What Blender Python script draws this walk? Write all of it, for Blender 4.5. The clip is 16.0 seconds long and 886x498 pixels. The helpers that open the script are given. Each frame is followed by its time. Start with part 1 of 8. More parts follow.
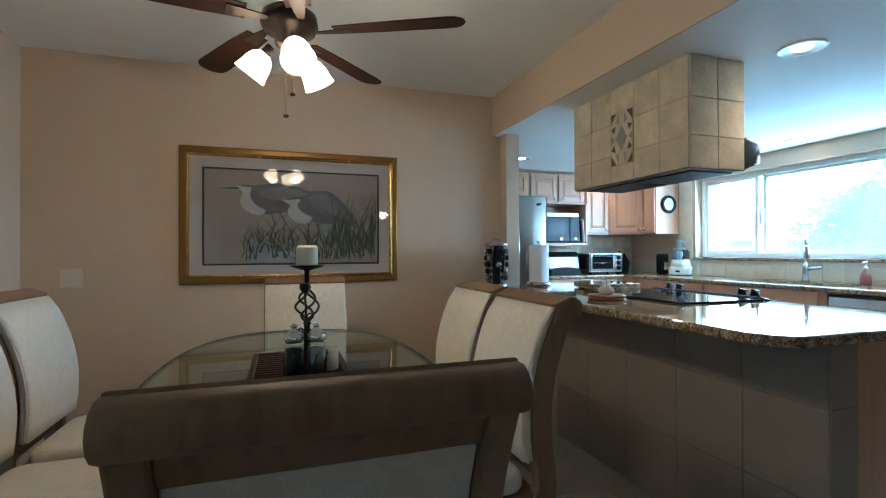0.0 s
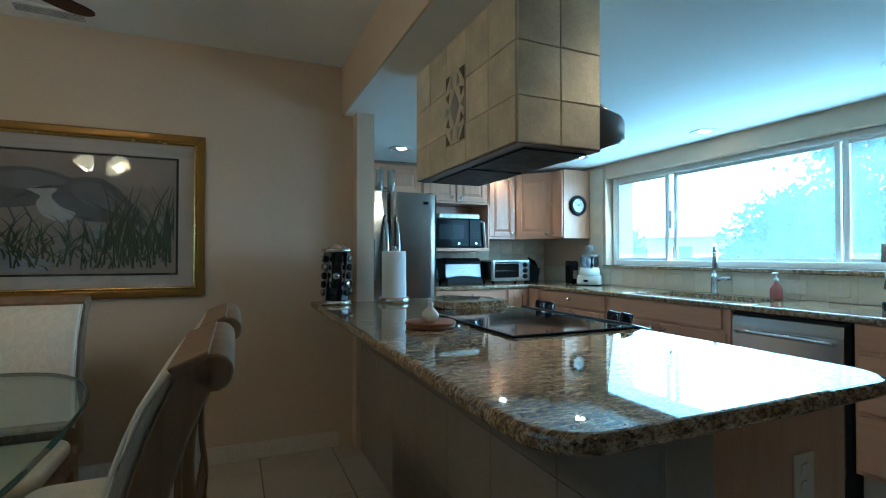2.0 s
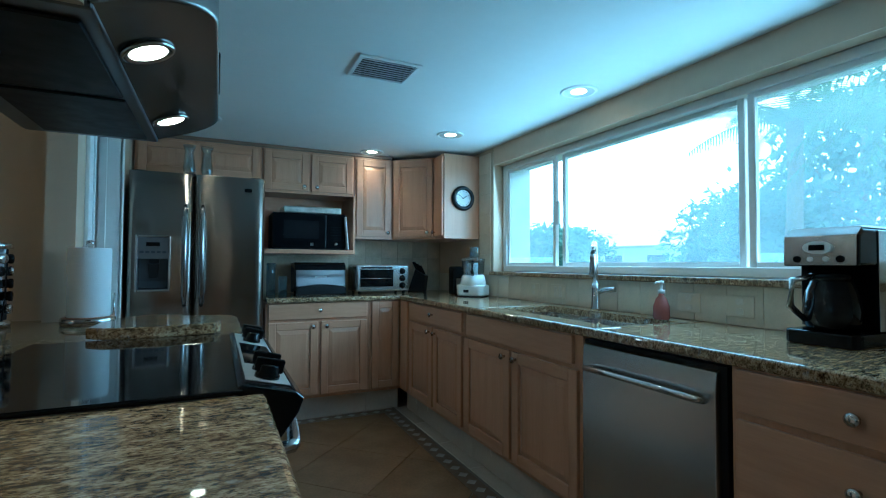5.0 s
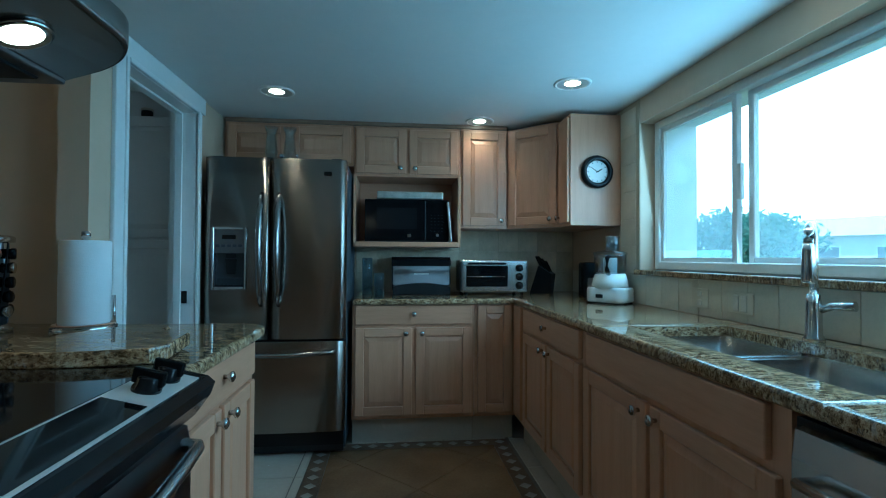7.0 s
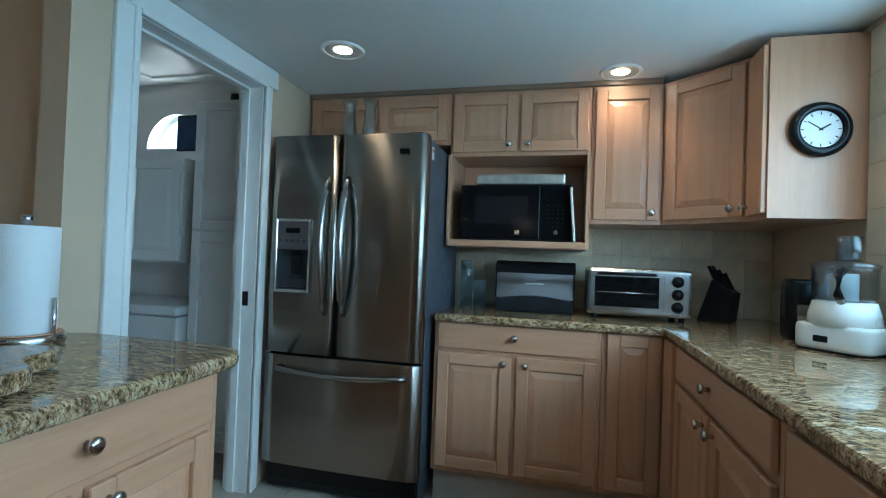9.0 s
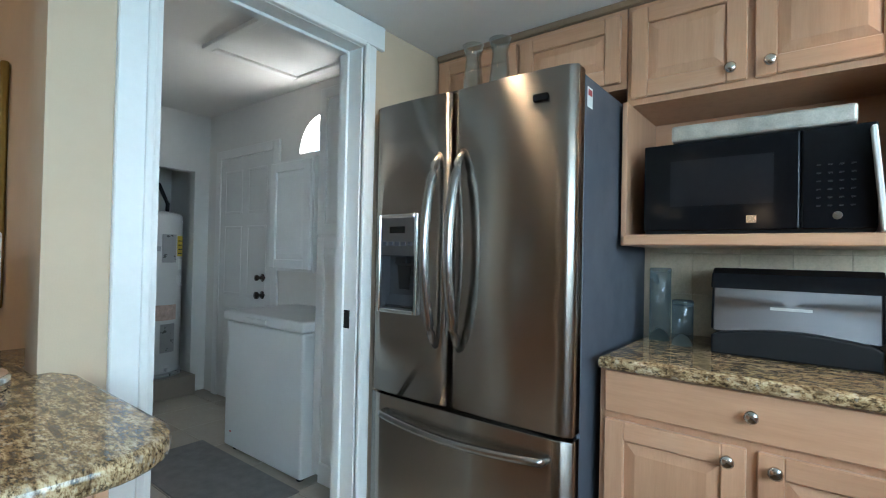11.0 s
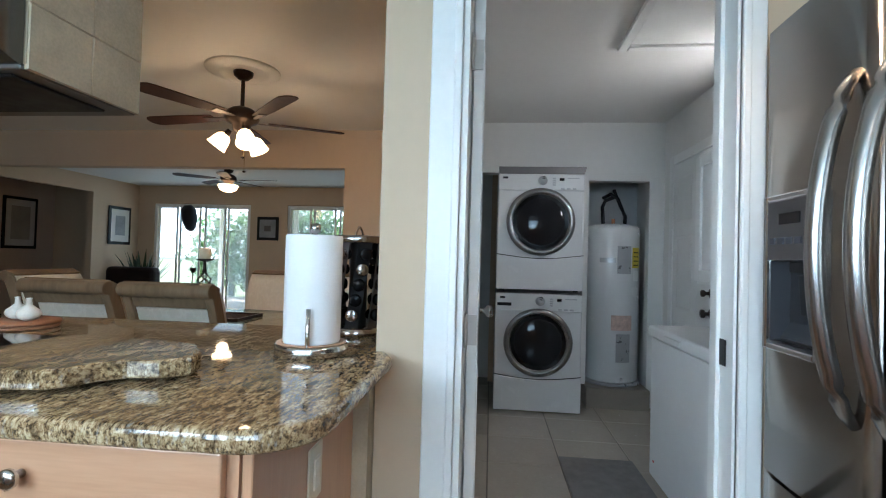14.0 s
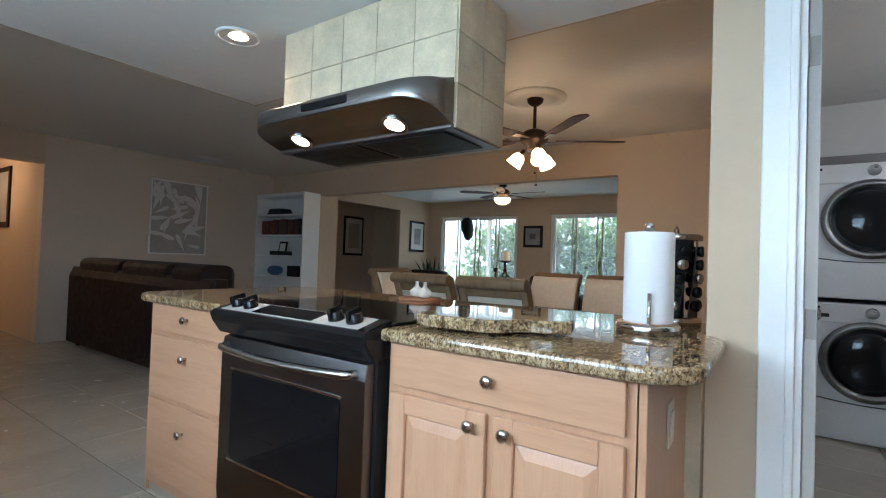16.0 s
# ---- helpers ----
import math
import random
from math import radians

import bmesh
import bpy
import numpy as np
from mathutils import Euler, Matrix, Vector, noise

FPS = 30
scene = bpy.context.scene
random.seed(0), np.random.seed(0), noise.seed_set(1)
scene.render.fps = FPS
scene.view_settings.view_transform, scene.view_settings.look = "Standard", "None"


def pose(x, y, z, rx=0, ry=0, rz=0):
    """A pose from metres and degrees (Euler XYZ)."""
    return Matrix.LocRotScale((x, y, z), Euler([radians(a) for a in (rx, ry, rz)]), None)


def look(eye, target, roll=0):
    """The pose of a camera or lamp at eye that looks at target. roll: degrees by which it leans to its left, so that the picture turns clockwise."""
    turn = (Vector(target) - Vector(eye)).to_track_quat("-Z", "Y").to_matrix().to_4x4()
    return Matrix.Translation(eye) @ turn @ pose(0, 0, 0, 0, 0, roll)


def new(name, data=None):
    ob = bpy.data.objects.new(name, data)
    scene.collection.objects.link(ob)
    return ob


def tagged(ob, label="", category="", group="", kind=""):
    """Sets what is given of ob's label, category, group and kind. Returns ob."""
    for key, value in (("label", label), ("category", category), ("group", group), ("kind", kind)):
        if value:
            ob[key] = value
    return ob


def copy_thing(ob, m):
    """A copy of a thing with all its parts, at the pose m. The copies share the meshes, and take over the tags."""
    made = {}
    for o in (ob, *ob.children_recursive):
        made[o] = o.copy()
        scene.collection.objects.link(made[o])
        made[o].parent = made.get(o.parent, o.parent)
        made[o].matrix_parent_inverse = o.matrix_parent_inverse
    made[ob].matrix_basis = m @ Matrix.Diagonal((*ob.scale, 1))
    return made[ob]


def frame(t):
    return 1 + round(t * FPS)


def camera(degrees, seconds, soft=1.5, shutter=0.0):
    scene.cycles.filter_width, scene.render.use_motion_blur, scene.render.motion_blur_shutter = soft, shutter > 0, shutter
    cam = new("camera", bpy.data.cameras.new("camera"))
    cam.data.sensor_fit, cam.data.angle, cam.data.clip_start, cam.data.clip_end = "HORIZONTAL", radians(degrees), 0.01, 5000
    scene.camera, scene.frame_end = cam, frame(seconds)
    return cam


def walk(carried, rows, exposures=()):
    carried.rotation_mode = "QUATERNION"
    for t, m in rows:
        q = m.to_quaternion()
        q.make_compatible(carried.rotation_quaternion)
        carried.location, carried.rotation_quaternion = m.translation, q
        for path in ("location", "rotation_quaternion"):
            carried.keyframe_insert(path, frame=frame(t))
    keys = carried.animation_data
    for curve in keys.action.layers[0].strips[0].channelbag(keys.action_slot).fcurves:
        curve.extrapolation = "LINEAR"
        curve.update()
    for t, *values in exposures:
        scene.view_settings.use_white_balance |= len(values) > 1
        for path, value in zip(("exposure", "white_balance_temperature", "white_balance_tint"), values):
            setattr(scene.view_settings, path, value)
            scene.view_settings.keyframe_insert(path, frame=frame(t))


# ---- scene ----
cam = camera(85.6, 16.0, soft=1.1)
PATH = [
    (0, (0.411, 0.292, 1.18), (1.048, 2.188, 1.194), -0.2),
    (0.5, (0.682, 0.434, 1.175), (1.351, 2.319, 1.194), 0.1),
    (1, (0.924, 0.539, 1.181), (1.64, 2.406, 1.204), -0.0),
    (1.5, (1.166, 0.646, 1.19), (1.922, 2.498, 1.219), 0.1),
    (2, (1.38, 0.72, 1.203), (2.177, 2.554, 1.233), 0.0),
    (2.5, (1.617, 0.772, 1.199), (2.449, 2.59, 1.247), 0.0),
    (3, (1.82, 0.826, 1.208), (2.686, 2.628, 1.256), -0.2),
    (3.5, (2.018, 0.9, 1.201), (2.916, 2.686, 1.256), -0.2),
    (4, (2.21, 0.96, 1.198), (3.138, 2.731, 1.244), -0.3),
    (4.2, (2.351, 0.98, 1.171), (3.266, 2.758, 1.232), -0.2),
    (6.3, (3.047, 1.556, 1.173), (3.611, 3.474, 1.213), 0.0),
    (6.5, (3.102, 1.626, 1.165), (3.572, 3.57, 1.211), 0.0),
    (7, (3.307, 1.786, 1.183), (3.523, 3.774, 1.217), 0.3),
    (7.5, (3.458, 2.008, 1.186), (3.488, 4.008, 1.219), 0.7),
    (8, (3.589, 2.195, 1.191), (3.445, 4.189, 1.229), 0.6),
    (8.2, (3.642, 2.264, 1.198), (3.427, 4.252, 1.235), 0.9),
    (10.3, (3.652, 3.121, 1.181), (2.712, 4.886, 1.235), 2.0),
    (10.5, (3.635, 3.204, 1.181), (2.612, 4.921, 1.241), 1.7),
    (11, (3.575, 3.395, 1.206), (2.346, 4.973, 1.23), 1.2),
    (11.5, (3.533, 3.586, 1.188), (2.097, 4.978, 1.241), 1.1),
    (12, (3.501, 3.752, 1.195), (1.891, 4.937, 1.239), 1.0),
    (12.5, (3.477, 3.862, 1.205), (1.704, 4.785, 1.242), 0.7),
    (13, (3.415, 3.975, 1.198), (1.497, 4.538, 1.237), 1.2),
    (13.5, (3.437, 4.001, 1.201), (1.446, 4.181, 1.237), 1.2),
    (14, (3.51, 4.003, 1.181), (1.521, 3.803, 1.221), 1.6),
    (14.5, (3.599, 3.983, 1.164), (1.677, 3.433, 1.207), 1.6),
    (15, (3.708, 3.957, 1.15), (1.895, 3.114, 1.188), 1.9),
    (15.5, (3.802, 3.912, 1.135), (2.083, 2.892, 1.177), 2.0),
    (16, (3.891, 3.861, 1.126), (2.248, 2.722, 1.17), 2.0),
]
EXPOSURES = [(0.0, 2.35, 4600, 3), (1.0, 2.05, 4450, -2), (2.5, 1.5, 4350, -8), (4.0, 1.22, 4250, -10), (6.5, 0.6, 4250, -13), (8.0, 0.82, 4450, -9),
             (9.5, 1.45, 5350, 4), (10.5, 1.88, 5850, 10), (12.5, 2.08, 5950, 15), (16.0, 2.05, 5950, 19)]
walk(cam, [(t, look(eye, target, roll)) for t, eye, target, roll in PATH], EXPOSURES)

# ---- plan, in metres ----
KC, DC, FC = 2.11, 2.42, 2.38          # ceilings: kitchen, dining and living, family room
WX0, WX1 = 2.08, 2.19                  # wall between kitchen and laundry
BX = 2.02                              # face of the drop between dining and kitchen ceilings
POST = 3.69                            # free end of that wall
PY = 3.795                             # dining wall that carries the painting
BY = 5.43                              # back wall
EX = 4.74                              # window wall
DLX = -1.07                            # wall between dining room and family room
CT = 0.92                              # worktop height

# ---- world, sun, lights ----
world = bpy.data.worlds.new("sky")
scene.world = world
world.use_nodes = True
wn = world.node_tree.nodes
sky = wn.new("ShaderNodeTexSky")
sky.sky_type = 'NISHITA'
sky.sun_disc = False
sky.sun_elevation, sky.sun_rotation = radians(58), radians(200)
world.node_tree.links.new(sky.outputs[0], wn["Background"].inputs[0])
wn["Background"].inputs[1].default_value = 0.15


LEVEL = 0.12


def lamp(name, kind, m, energy, colour, **kw):
    d = bpy.data.lights.new(name, kind)
    d.energy, d.color = energy * (1 if kind == 'SUN' else LEVEL), colour
    if "size" in kw:
        d.shape, d.size, d.size_y = 'RECTANGLE', kw["size"], kw["size_y"]
    if "radius" in kw:
        d.shadow_soft_size = kw["radius"]
    if "cone" in kw:
        d.spot_size, d.spot_blend = radians(kw["cone"]), 0.6
    ob = new(name, d)
    ob.matrix_world = m
    return ob


sun = lamp("sun", 'SUN', look((0, 0, 0), (0.35, 0.52, -1.0)), 5.0, (1, 0.95, 0.88))
sun.data.angle = radians(0.5)
DAY = (0.57, 0.85, 1.0)
WARM = (1.0, 0.70, 0.40)
lamp("window_daylight", 'AREA', look((4.80, 3.1, 1.55), (3.0, 3.1, 1.30)), 114, DAY, size=2.6, size_y=0.84)
lamp("slider_daylight", 'AREA', look((-4.62, -1.25, 1.1), (0, -1.25, 1.0)), 15, DAY, size=1.8, size_y=1.9)
lamp("slider_daylight", 'AREA', look((-4.62, 1.3, 1.1), (0, 1.3, 1.0)), 8, DAY, size=1.8, size_y=1.9)
lamp("laundry_daylight", 'AREA', look((0.945, 5.46, 2.0), (0.7, 4.3, 1.9)), 16, (1.0, 0.96, 0.88), size=0.3, size_y=0.25)
CANS = [(2.665, 1.836), (4.224, 1.872), (4.503, 3.14), (2.662, 4.546), (4.26, 4.225), (3.901, 4.985)]
for cx, cy in CANS:
    lamp("downlight", 'SPOT', look((cx, cy, KC - 0.012), (cx, cy + 0.001, 0)), 27, WARM, radius=0.05, cone=125)
for fx, fy in ((2.60, 2.245), (2.60, 2.752)):
    lamp("hood_lamp", 'SPOT', look((fx + 0.005, fy, 1.578), (fx + 0.1, fy, 0)), 9, WARM, radius=0.03, cone=120)
FAN = (0.44, 2.30)
for a in (40, 160, 280):
    lamp("fan_lamp", 'POINT', pose(FAN[0] + 0.12 * math.cos(radians(a)), FAN[1] + 0.12 * math.sin(radians(a)), 1.90), 8, WARM, radius=0.04)
lamp("fan_lamp", 'POINT', pose(-2.99, 0.228, 2.02), 6, WARM, radius=0.08)
lamp("hall_lamp", 'POINT', pose(2.75, -4.3, 2.1), 30, WARM, radius=0.1)

# ---- materials ----
def nodes_of(name):
    m = bpy.data.materials.new(name)
    m.use_nodes = True
    nt = m.node_tree
    return m, nt, nt.nodes["Principled BSDF"], nt.links.new


def ramp(nt, fac, stops):
    r = nt.nodes.new("ShaderNodeValToRGB")
    while len(r.color_ramp.elements) < len(stops):
        r.color_ramp.elements.new(0.5)
    for e, (p, c) in zip(r.color_ramp.elements, stops):
        e.position, e.color = p, (*c, 1)
    nt.links.new(fac, r.inputs[0])
    return r.outputs[0]


def noise_of(nt, scale, detail=4, stretch=(1, 1, 1), rough=0.55):
    co = nt.nodes.new("ShaderNodeTexCoord")
    mp = nt.nodes.new("ShaderNodeMapping")
    mp.inputs["Scale"].default_value = stretch
    n = nt.nodes.new("ShaderNodeTexNoise")
    n.inputs["Scale"].default_value, n.inputs["Detail"].default_value, n.inputs["Roughness"].default_value = scale, detail, rough
    nt.links.new(co.outputs["Object"], mp.inputs[0])
    nt.links.new(mp.outputs[0], n.inputs["Vector"])
    return n.outputs["Fac"]


def mixed(nt, a, b, fac=None, amount=0.5, mode='MIX'):
    x = nt.nodes.new("ShaderNodeMix")
    x.data_type, x.blend_type = 'RGBA', mode
    if fac is None:
        x.inputs[0].default_value = amount
    else:
        nt.links.new(fac, x.inputs[0])
    for i, v in ((6, a), (7, b)):
        if isinstance(v, tuple):
            x.inputs[i].default_value = (*v, 1)
        else:
            nt.links.new(v, x.inputs[i])
    return x.outputs[2]


def bumped(nt, bsdf, height, strength, distance=0.002):
    b = nt.nodes.new("ShaderNodeBump")
    b.inputs["Strength"].default_value, b.inputs["Distance"].default_value = strength, distance
    nt.links.new(height, b.inputs["Height"])
    nt.links.new(b.outputs[0], bsdf.inputs["Normal"])


def shade(c, k):
    return tuple(min(1, v * k) for v in c)


def mat(name, col, rough=0.5, metal=0.0, var=0.08, scale=3.0, bump=0.0, bscale=80, stretch=(1, 1, 1), coat=0.0, random_amount=0.0, sheen=0.0, island=False, spec=0.32):
    """Paint-like surface: two scales of tone variation, rough variation and fine relief."""
    m, nt, b, link = nodes_of(name)
    big = ramp(nt, noise_of(nt, scale, 5, stretch), [(0.3, shade(col, 1 - var)), (0.7, shade(col, 1 + var))])
    fine = ramp(nt, noise_of(nt, scale * 14, 3, stretch), [(0.35, (1 - var * 0.7,) * 3), (0.65, (1, 1, 1))])
    c = mixed(nt, big, fine, amount=1.0, mode='MULTIPLY')
    if random_amount:
        if island:
            src = nt.nodes.new("ShaderNodeNewGeometry").outputs["Random Per Island"]
        else:
            src = nt.nodes.new("ShaderNodeObjectInfo").outputs["Random"]
        c = mixed(nt, c, ramp(nt, src, [(0, (1 - random_amount,) * 3), (1, (1, 1, 1))]), amount=1.0, mode='MULTIPLY')
    link(c, b.inputs["Base Color"])
    rr = ramp(nt, noise_of(nt, scale * 3, 4), [(0.3, (max(0.02, rough * 0.85),) * 3), (0.7, (min(1, rough * 1.15),) * 3)])
    link(rr, b.inputs["Roughness"])
    b.inputs["Metallic"].default_value = metal
    b.inputs["Specular IOR Level"].default_value = spec
    b.inputs["Coat Weight"].default_value = coat
    b.inputs["Coat Roughness"].default_value = 0.08
    b.inputs["Sheen Weight"].default_value = sheen
    if bump:
        bumped(nt, b, noise_of(nt, bscale, 3, stretch), bump)
    return m


def wood(name, light, dark, rough=0.35, axis=2, scale=1.0, coat=0.15, spec=0.5):
    m, nt, b, link = nodes_of(name)
    st = [9, 9, 9]
    st[axis] = 0.7
    g = noise_of(nt, 3.2 * scale, 6, tuple(st), 0.6)
    f = noise_of(nt, 22 * scale, 3, tuple(st), 0.5)
    c = ramp(nt, g, [(0.25, dark), (0.5, mixed_tuple(light, dark, 0.3)), (0.75, light)])
    c = mixed(nt, c, ramp(nt, f, [(0.3, (0.93, 0.92, 0.90)), (0.7, (1, 1, 1))]), amount=1.0, mode='MULTIPLY')
    src = nt.nodes.new("ShaderNodeObjectInfo").outputs["Random"]
    c = mixed(nt, c, ramp(nt, src, [(0, (0.9, 0.88, 0.86)), (1, (1, 1, 1))]), amount=1.0, mode='MULTIPLY')
    link(c, b.inputs["Base Color"])
    b.inputs["Roughness"].default_value = rough
    b.inputs["Specular IOR Level"].default_value = spec
    b.inputs["Coat Weight"].default_value = coat
    b.inputs["Coat Roughness"].default_value = 0.2
    bumped(nt, b, f, 0.08)
    return m


def mixed_tuple(a, b, k):
    return tuple(u * (1 - k) + v * k for u, v in zip(a, b))


def granite(name):
    m, nt, b, link = nodes_of(name)
    st = (0.75, 1.9, 1.3)
    big = ramp(nt, noise_of(nt, 26, 6, st, 0.72), [(0.36, (0.13, 0.09, 0.05)), (0.46, (0.34, 0.24, 0.135)), (0.56, (0.53, 0.405, 0.25)), (0.70, (0.65, 0.54, 0.38))])
    spots = ramp(nt, noise_of(nt, 95, 5, st, 0.75), [(0.40, (0.03, 0.026, 0.024)), (0.47, (0.55, 0.45, 0.34)), (0.57, (1, 1, 0.97))])
    c = mixed(nt, big, spots, amount=0.9, mode='MULTIPLY')
    veins = ramp(nt, noise_of(nt, 11, 5, (0.8, 2.4, 1.4), 0.65), [(0.30, (0.45, 0.40, 0.36)), (0.42, (1, 1, 1))])
    c = mixed(nt, c, veins, amount=0.8, mode='MULTIPLY')
    grey = ramp(nt, noise_of(nt, 38, 4, (1.4, 2, 1)), [(0.60, (0, 0, 0)), (0.70, (0.4, 0.4, 0.4))])
    c = mixed(nt, c, (0.52, 0.50, 0.46), fac=grey)
    link(c, b.inputs["Base Color"])
    b.inputs["Roughness"].default_value = 0.035
    b.inputs["Specular IOR Level"].default_value = 0.6
    return m


def steel(name, col=(0.42, 0.40, 0.38), rough=0.28, stretch=(1, 1, 90), turn=0.0, drawn=0.75, wavy=0.0, grain=1.0):
    m, nt, b, link = nodes_of(name)
    g = noise_of(nt, 6, 4, stretch, 0.6)
    link(ramp(nt, g, [(0.3, shade(col, 1 - 0.015 * grain)), (0.7, shade(col, 1 + 0.015 * grain))]), b.inputs["Base Color"])
    link(ramp(nt, g, [(0.3, (rough * (1 - 0.03 * grain),) * 3), (0.7, (rough * (1 + 0.03 * grain),) * 3)]), b.inputs["Roughness"])
    b.inputs["Metallic"].default_value = 1.0
    b.inputs["Anisotropic"].default_value = drawn
    tg = nt.nodes.new("ShaderNodeTangent")
    tg.direction_type, tg.axis = 'RADIAL', 'Z'
    b.inputs["Anisotropic Rotation"].default_value = turn
    link(tg.outputs[0], b.inputs["Tangent"])
    if wavy:
        bumped(nt, b, noise_of(nt, 5, 2, (1.6, 1.6, 0.12), 0.4), wavy)
    return m


def glass(name, tint=(1, 1, 1), ior=1.45, rough=0.0, veil=0.0):
    m, nt, b, link = nodes_of(name)
    nt.nodes.remove(b)
    t = nt.nodes.new("ShaderNodeBsdfTransparent")
    t.inputs[0].default_value = (*tint, 1)
    g = nt.nodes.new("ShaderNodeBsdfGlossy")
    g.inputs["Roughness"].default_value = rough
    lw = nt.nodes.new("ShaderNodeLayerWeight")
    pw = nt.nodes.new("ShaderNodeMath")
    pw.operation, pw.inputs[1].default_value = 'POWER', 4.0
    link(lw.outputs["Facing"], pw.inputs[0])
    fr = nt.nodes.new("ShaderNodeMath")
    fr.operation, fr.inputs[1].default_value, fr.inputs[2].default_value = 'MULTIPLY_ADD', 0.8, (ior - 1) ** 2 / (ior + 1) ** 2
    link(pw.outputs[0], fr.inputs[0])
    x = nt.nodes.new("ShaderNodeMixShader")
    link(fr.outputs[0], x.inputs[0])
    link(t.outputs[0], x.inputs[1])
    link(g.outputs[0], x.inputs[2])
    out = x.outputs[0]
    # translucent share: imitated glare on window panes, real clouding on the plastic canisters
    if veil:
        tl = nt.nodes.new("ShaderNodeBsdfTranslucent")
        tl.inputs[0].default_value = (0.66, 0.80, 0.84, 1)
        y = nt.nodes.new("ShaderNodeMixShader")
        link(ramp(nt, noise_of(nt, 2.5, 4), [(0.3, (veil * 0.7,) * 3), (0.7, (veil * 1.3,) * 3)]), y.inputs[0])
        link(out, y.inputs[1])
        link(tl.outputs[0], y.inputs[2])
        out = y.outputs[0]
    link(out, nt.nodes["Material Output"].inputs[0])
    return m


def glow(name, col, strength):
    m, nt, b, link = nodes_of(name)
    b.inputs["Base Color"].default_value = (*shade(col, 0.8), 1)
    b.inputs["Emission Color"].default_value = (*col, 1)
    b.inputs["Emission Strength"].default_value = strength
    return m


M = {}
M["wall"] = mat("wall_paint", (0.58, 0.45, 0.32), 0.75, var=0.03, scale=1.4, bump=0.12, bscale=260)
M["wall_laundry"] = mat("laundry_paint", (0.76, 0.75, 0.72), 0.75, var=0.03, scale=1.4, bump=0.12, bscale=260)
M["wall_pink"] = mat("den_paint", (0.62, 0.50, 0.42), 0.75, var=0.03, scale=1.4, bump=0.12, bscale=260)
M["wall_living"] = mat("living_paint", (0.60, 0.50, 0.40), 0.75, var=0.03, scale=1.4, bump=0.12, bscale=260)
M["ceiling"] = mat("ceiling_paint", (0.79, 0.78, 0.75), 0.85, var=0.02, scale=1.5, bump=0.3, bscale=150)
M["white"] = mat("white_gloss_paint", (0.80, 0.80, 0.78), 0.35, var=0.03, scale=4, bump=0.03, bscale=120)
M["door_white"] = mat("white_door_paint", (0.74, 0.74, 0.72), 0.4, var=0.03, scale=4, bump=0.03, bscale=120)
M["maple"] = wood("maple", (0.60, 0.345, 0.21), (0.51, 0.28, 0.16))
M["maple_h"] = wood("maple_flat_grain", (0.60, 0.345, 0.21), (0.51, 0.28, 0.16), axis=1)
M["maple_x"] = wood("maple_cross_grain", (0.60, 0.345, 0.21), (0.51, 0.28, 0.16), axis=0)
# dark tone standing in for shade above the wall cabinets
M["gap_shade"] = wood("gap_shade_wood", (0.30, 0.20, 0.13), (0.20, 0.13, 0.08), axis=0)
M["granite"] = granite("granite")
M["steel"] = steel("brushed_steel", (0.31, 0.275, 0.24), 0.25, turn=0.25, drawn=0.93, wavy=0.95, grain=0.0)
M["steel_dark"] = steel("dark_brushed_steel", (0.20, 0.19, 0.19), 0.32, (1, 90, 1))
M["steel_h"] = steel("brushed_steel_level", (0.52, 0.51, 0.50), 0.25, (1, 90, 1))
M["steel_hood"] = steel("hood_steel", (0.26, 0.25, 0.24), 0.26, (1, 90, 1))
M["steel_grip"] = steel("handle_steel", (0.36, 0.35, 0.34), 0.24, (1, 1, 60), drawn=0.4)
M["silver"] = mat("satin_silver_plate", (0.50, 0.49, 0.47), 0.4, 0.25, var=0.03, scale=8)
M["chrome"] = mat("satin_chrome", (0.62, 0.60, 0.58), 0.18, 1.0, var=0.03, scale=8)
M["fridge_side"] = mat("grey_fridge_side", (0.075, 0.083, 0.10), 0.45, 0.0, var=0.05, bump=0.1, bscale=400)
M["black"] = mat("black_plastic", (0.009, 0.009, 0.010), 0.16, var=0.1, scale=6, spec=0.22)
M["black_gloss"] = mat("black_ceramic_glass", (0.006, 0.006, 0.007), 0.05, var=0.1, scale=6, spec=0.25)
M["black_door"] = mat("black_appliance_door", (0.006, 0.006, 0.007), 0.1, var=0.1, scale=6, spec=0.1)
M["black_satin"] = mat("black_satin", (0.014, 0.014, 0.015), 0.45, var=0.1, scale=6, spec=0.2)
M["stone"] = mat("tumbled_stone", (0.68, 0.565, 0.395), 0.6, var=0.16, scale=9, bump=0.5, bscale=45, random_amount=0.16)
M["stone_dark"] = mat("brown_stone", (0.12, 0.075, 0.045), 0.5, var=0.2, scale=12, bump=0.3, bscale=60)
M["stone_grey"] = mat("grey_stone", (0.33, 0.30, 0.26), 0.5, var=0.2, scale=12, bump=0.3, bscale=60)
M["grout"] = mat("grout", (0.50, 0.42, 0.30), 0.9, var=0.1, scale=10, bump=0.3)
# cream tile with the shade under the counter put into its base colour
M["knee"] = mat("shaded_cream_tile", (0.31, 0.26, 0.21), 0.5, var=0.08, scale=6, bump=0.15, bscale=40, random_amount=0.08)
M["backsplash"] = mat("cream_backsplash_tile", (0.68, 0.60, 0.46), 0.4, var=0.08, scale=7, bump=0.15, bscale=40, random_amount=0.07)
M["tile"] = mat("floor_tile", (0.51, 0.45, 0.37), 0.24, var=0.07, scale=3, bump=0.06, bscale=30, random_amount=0.07, spec=0.5)
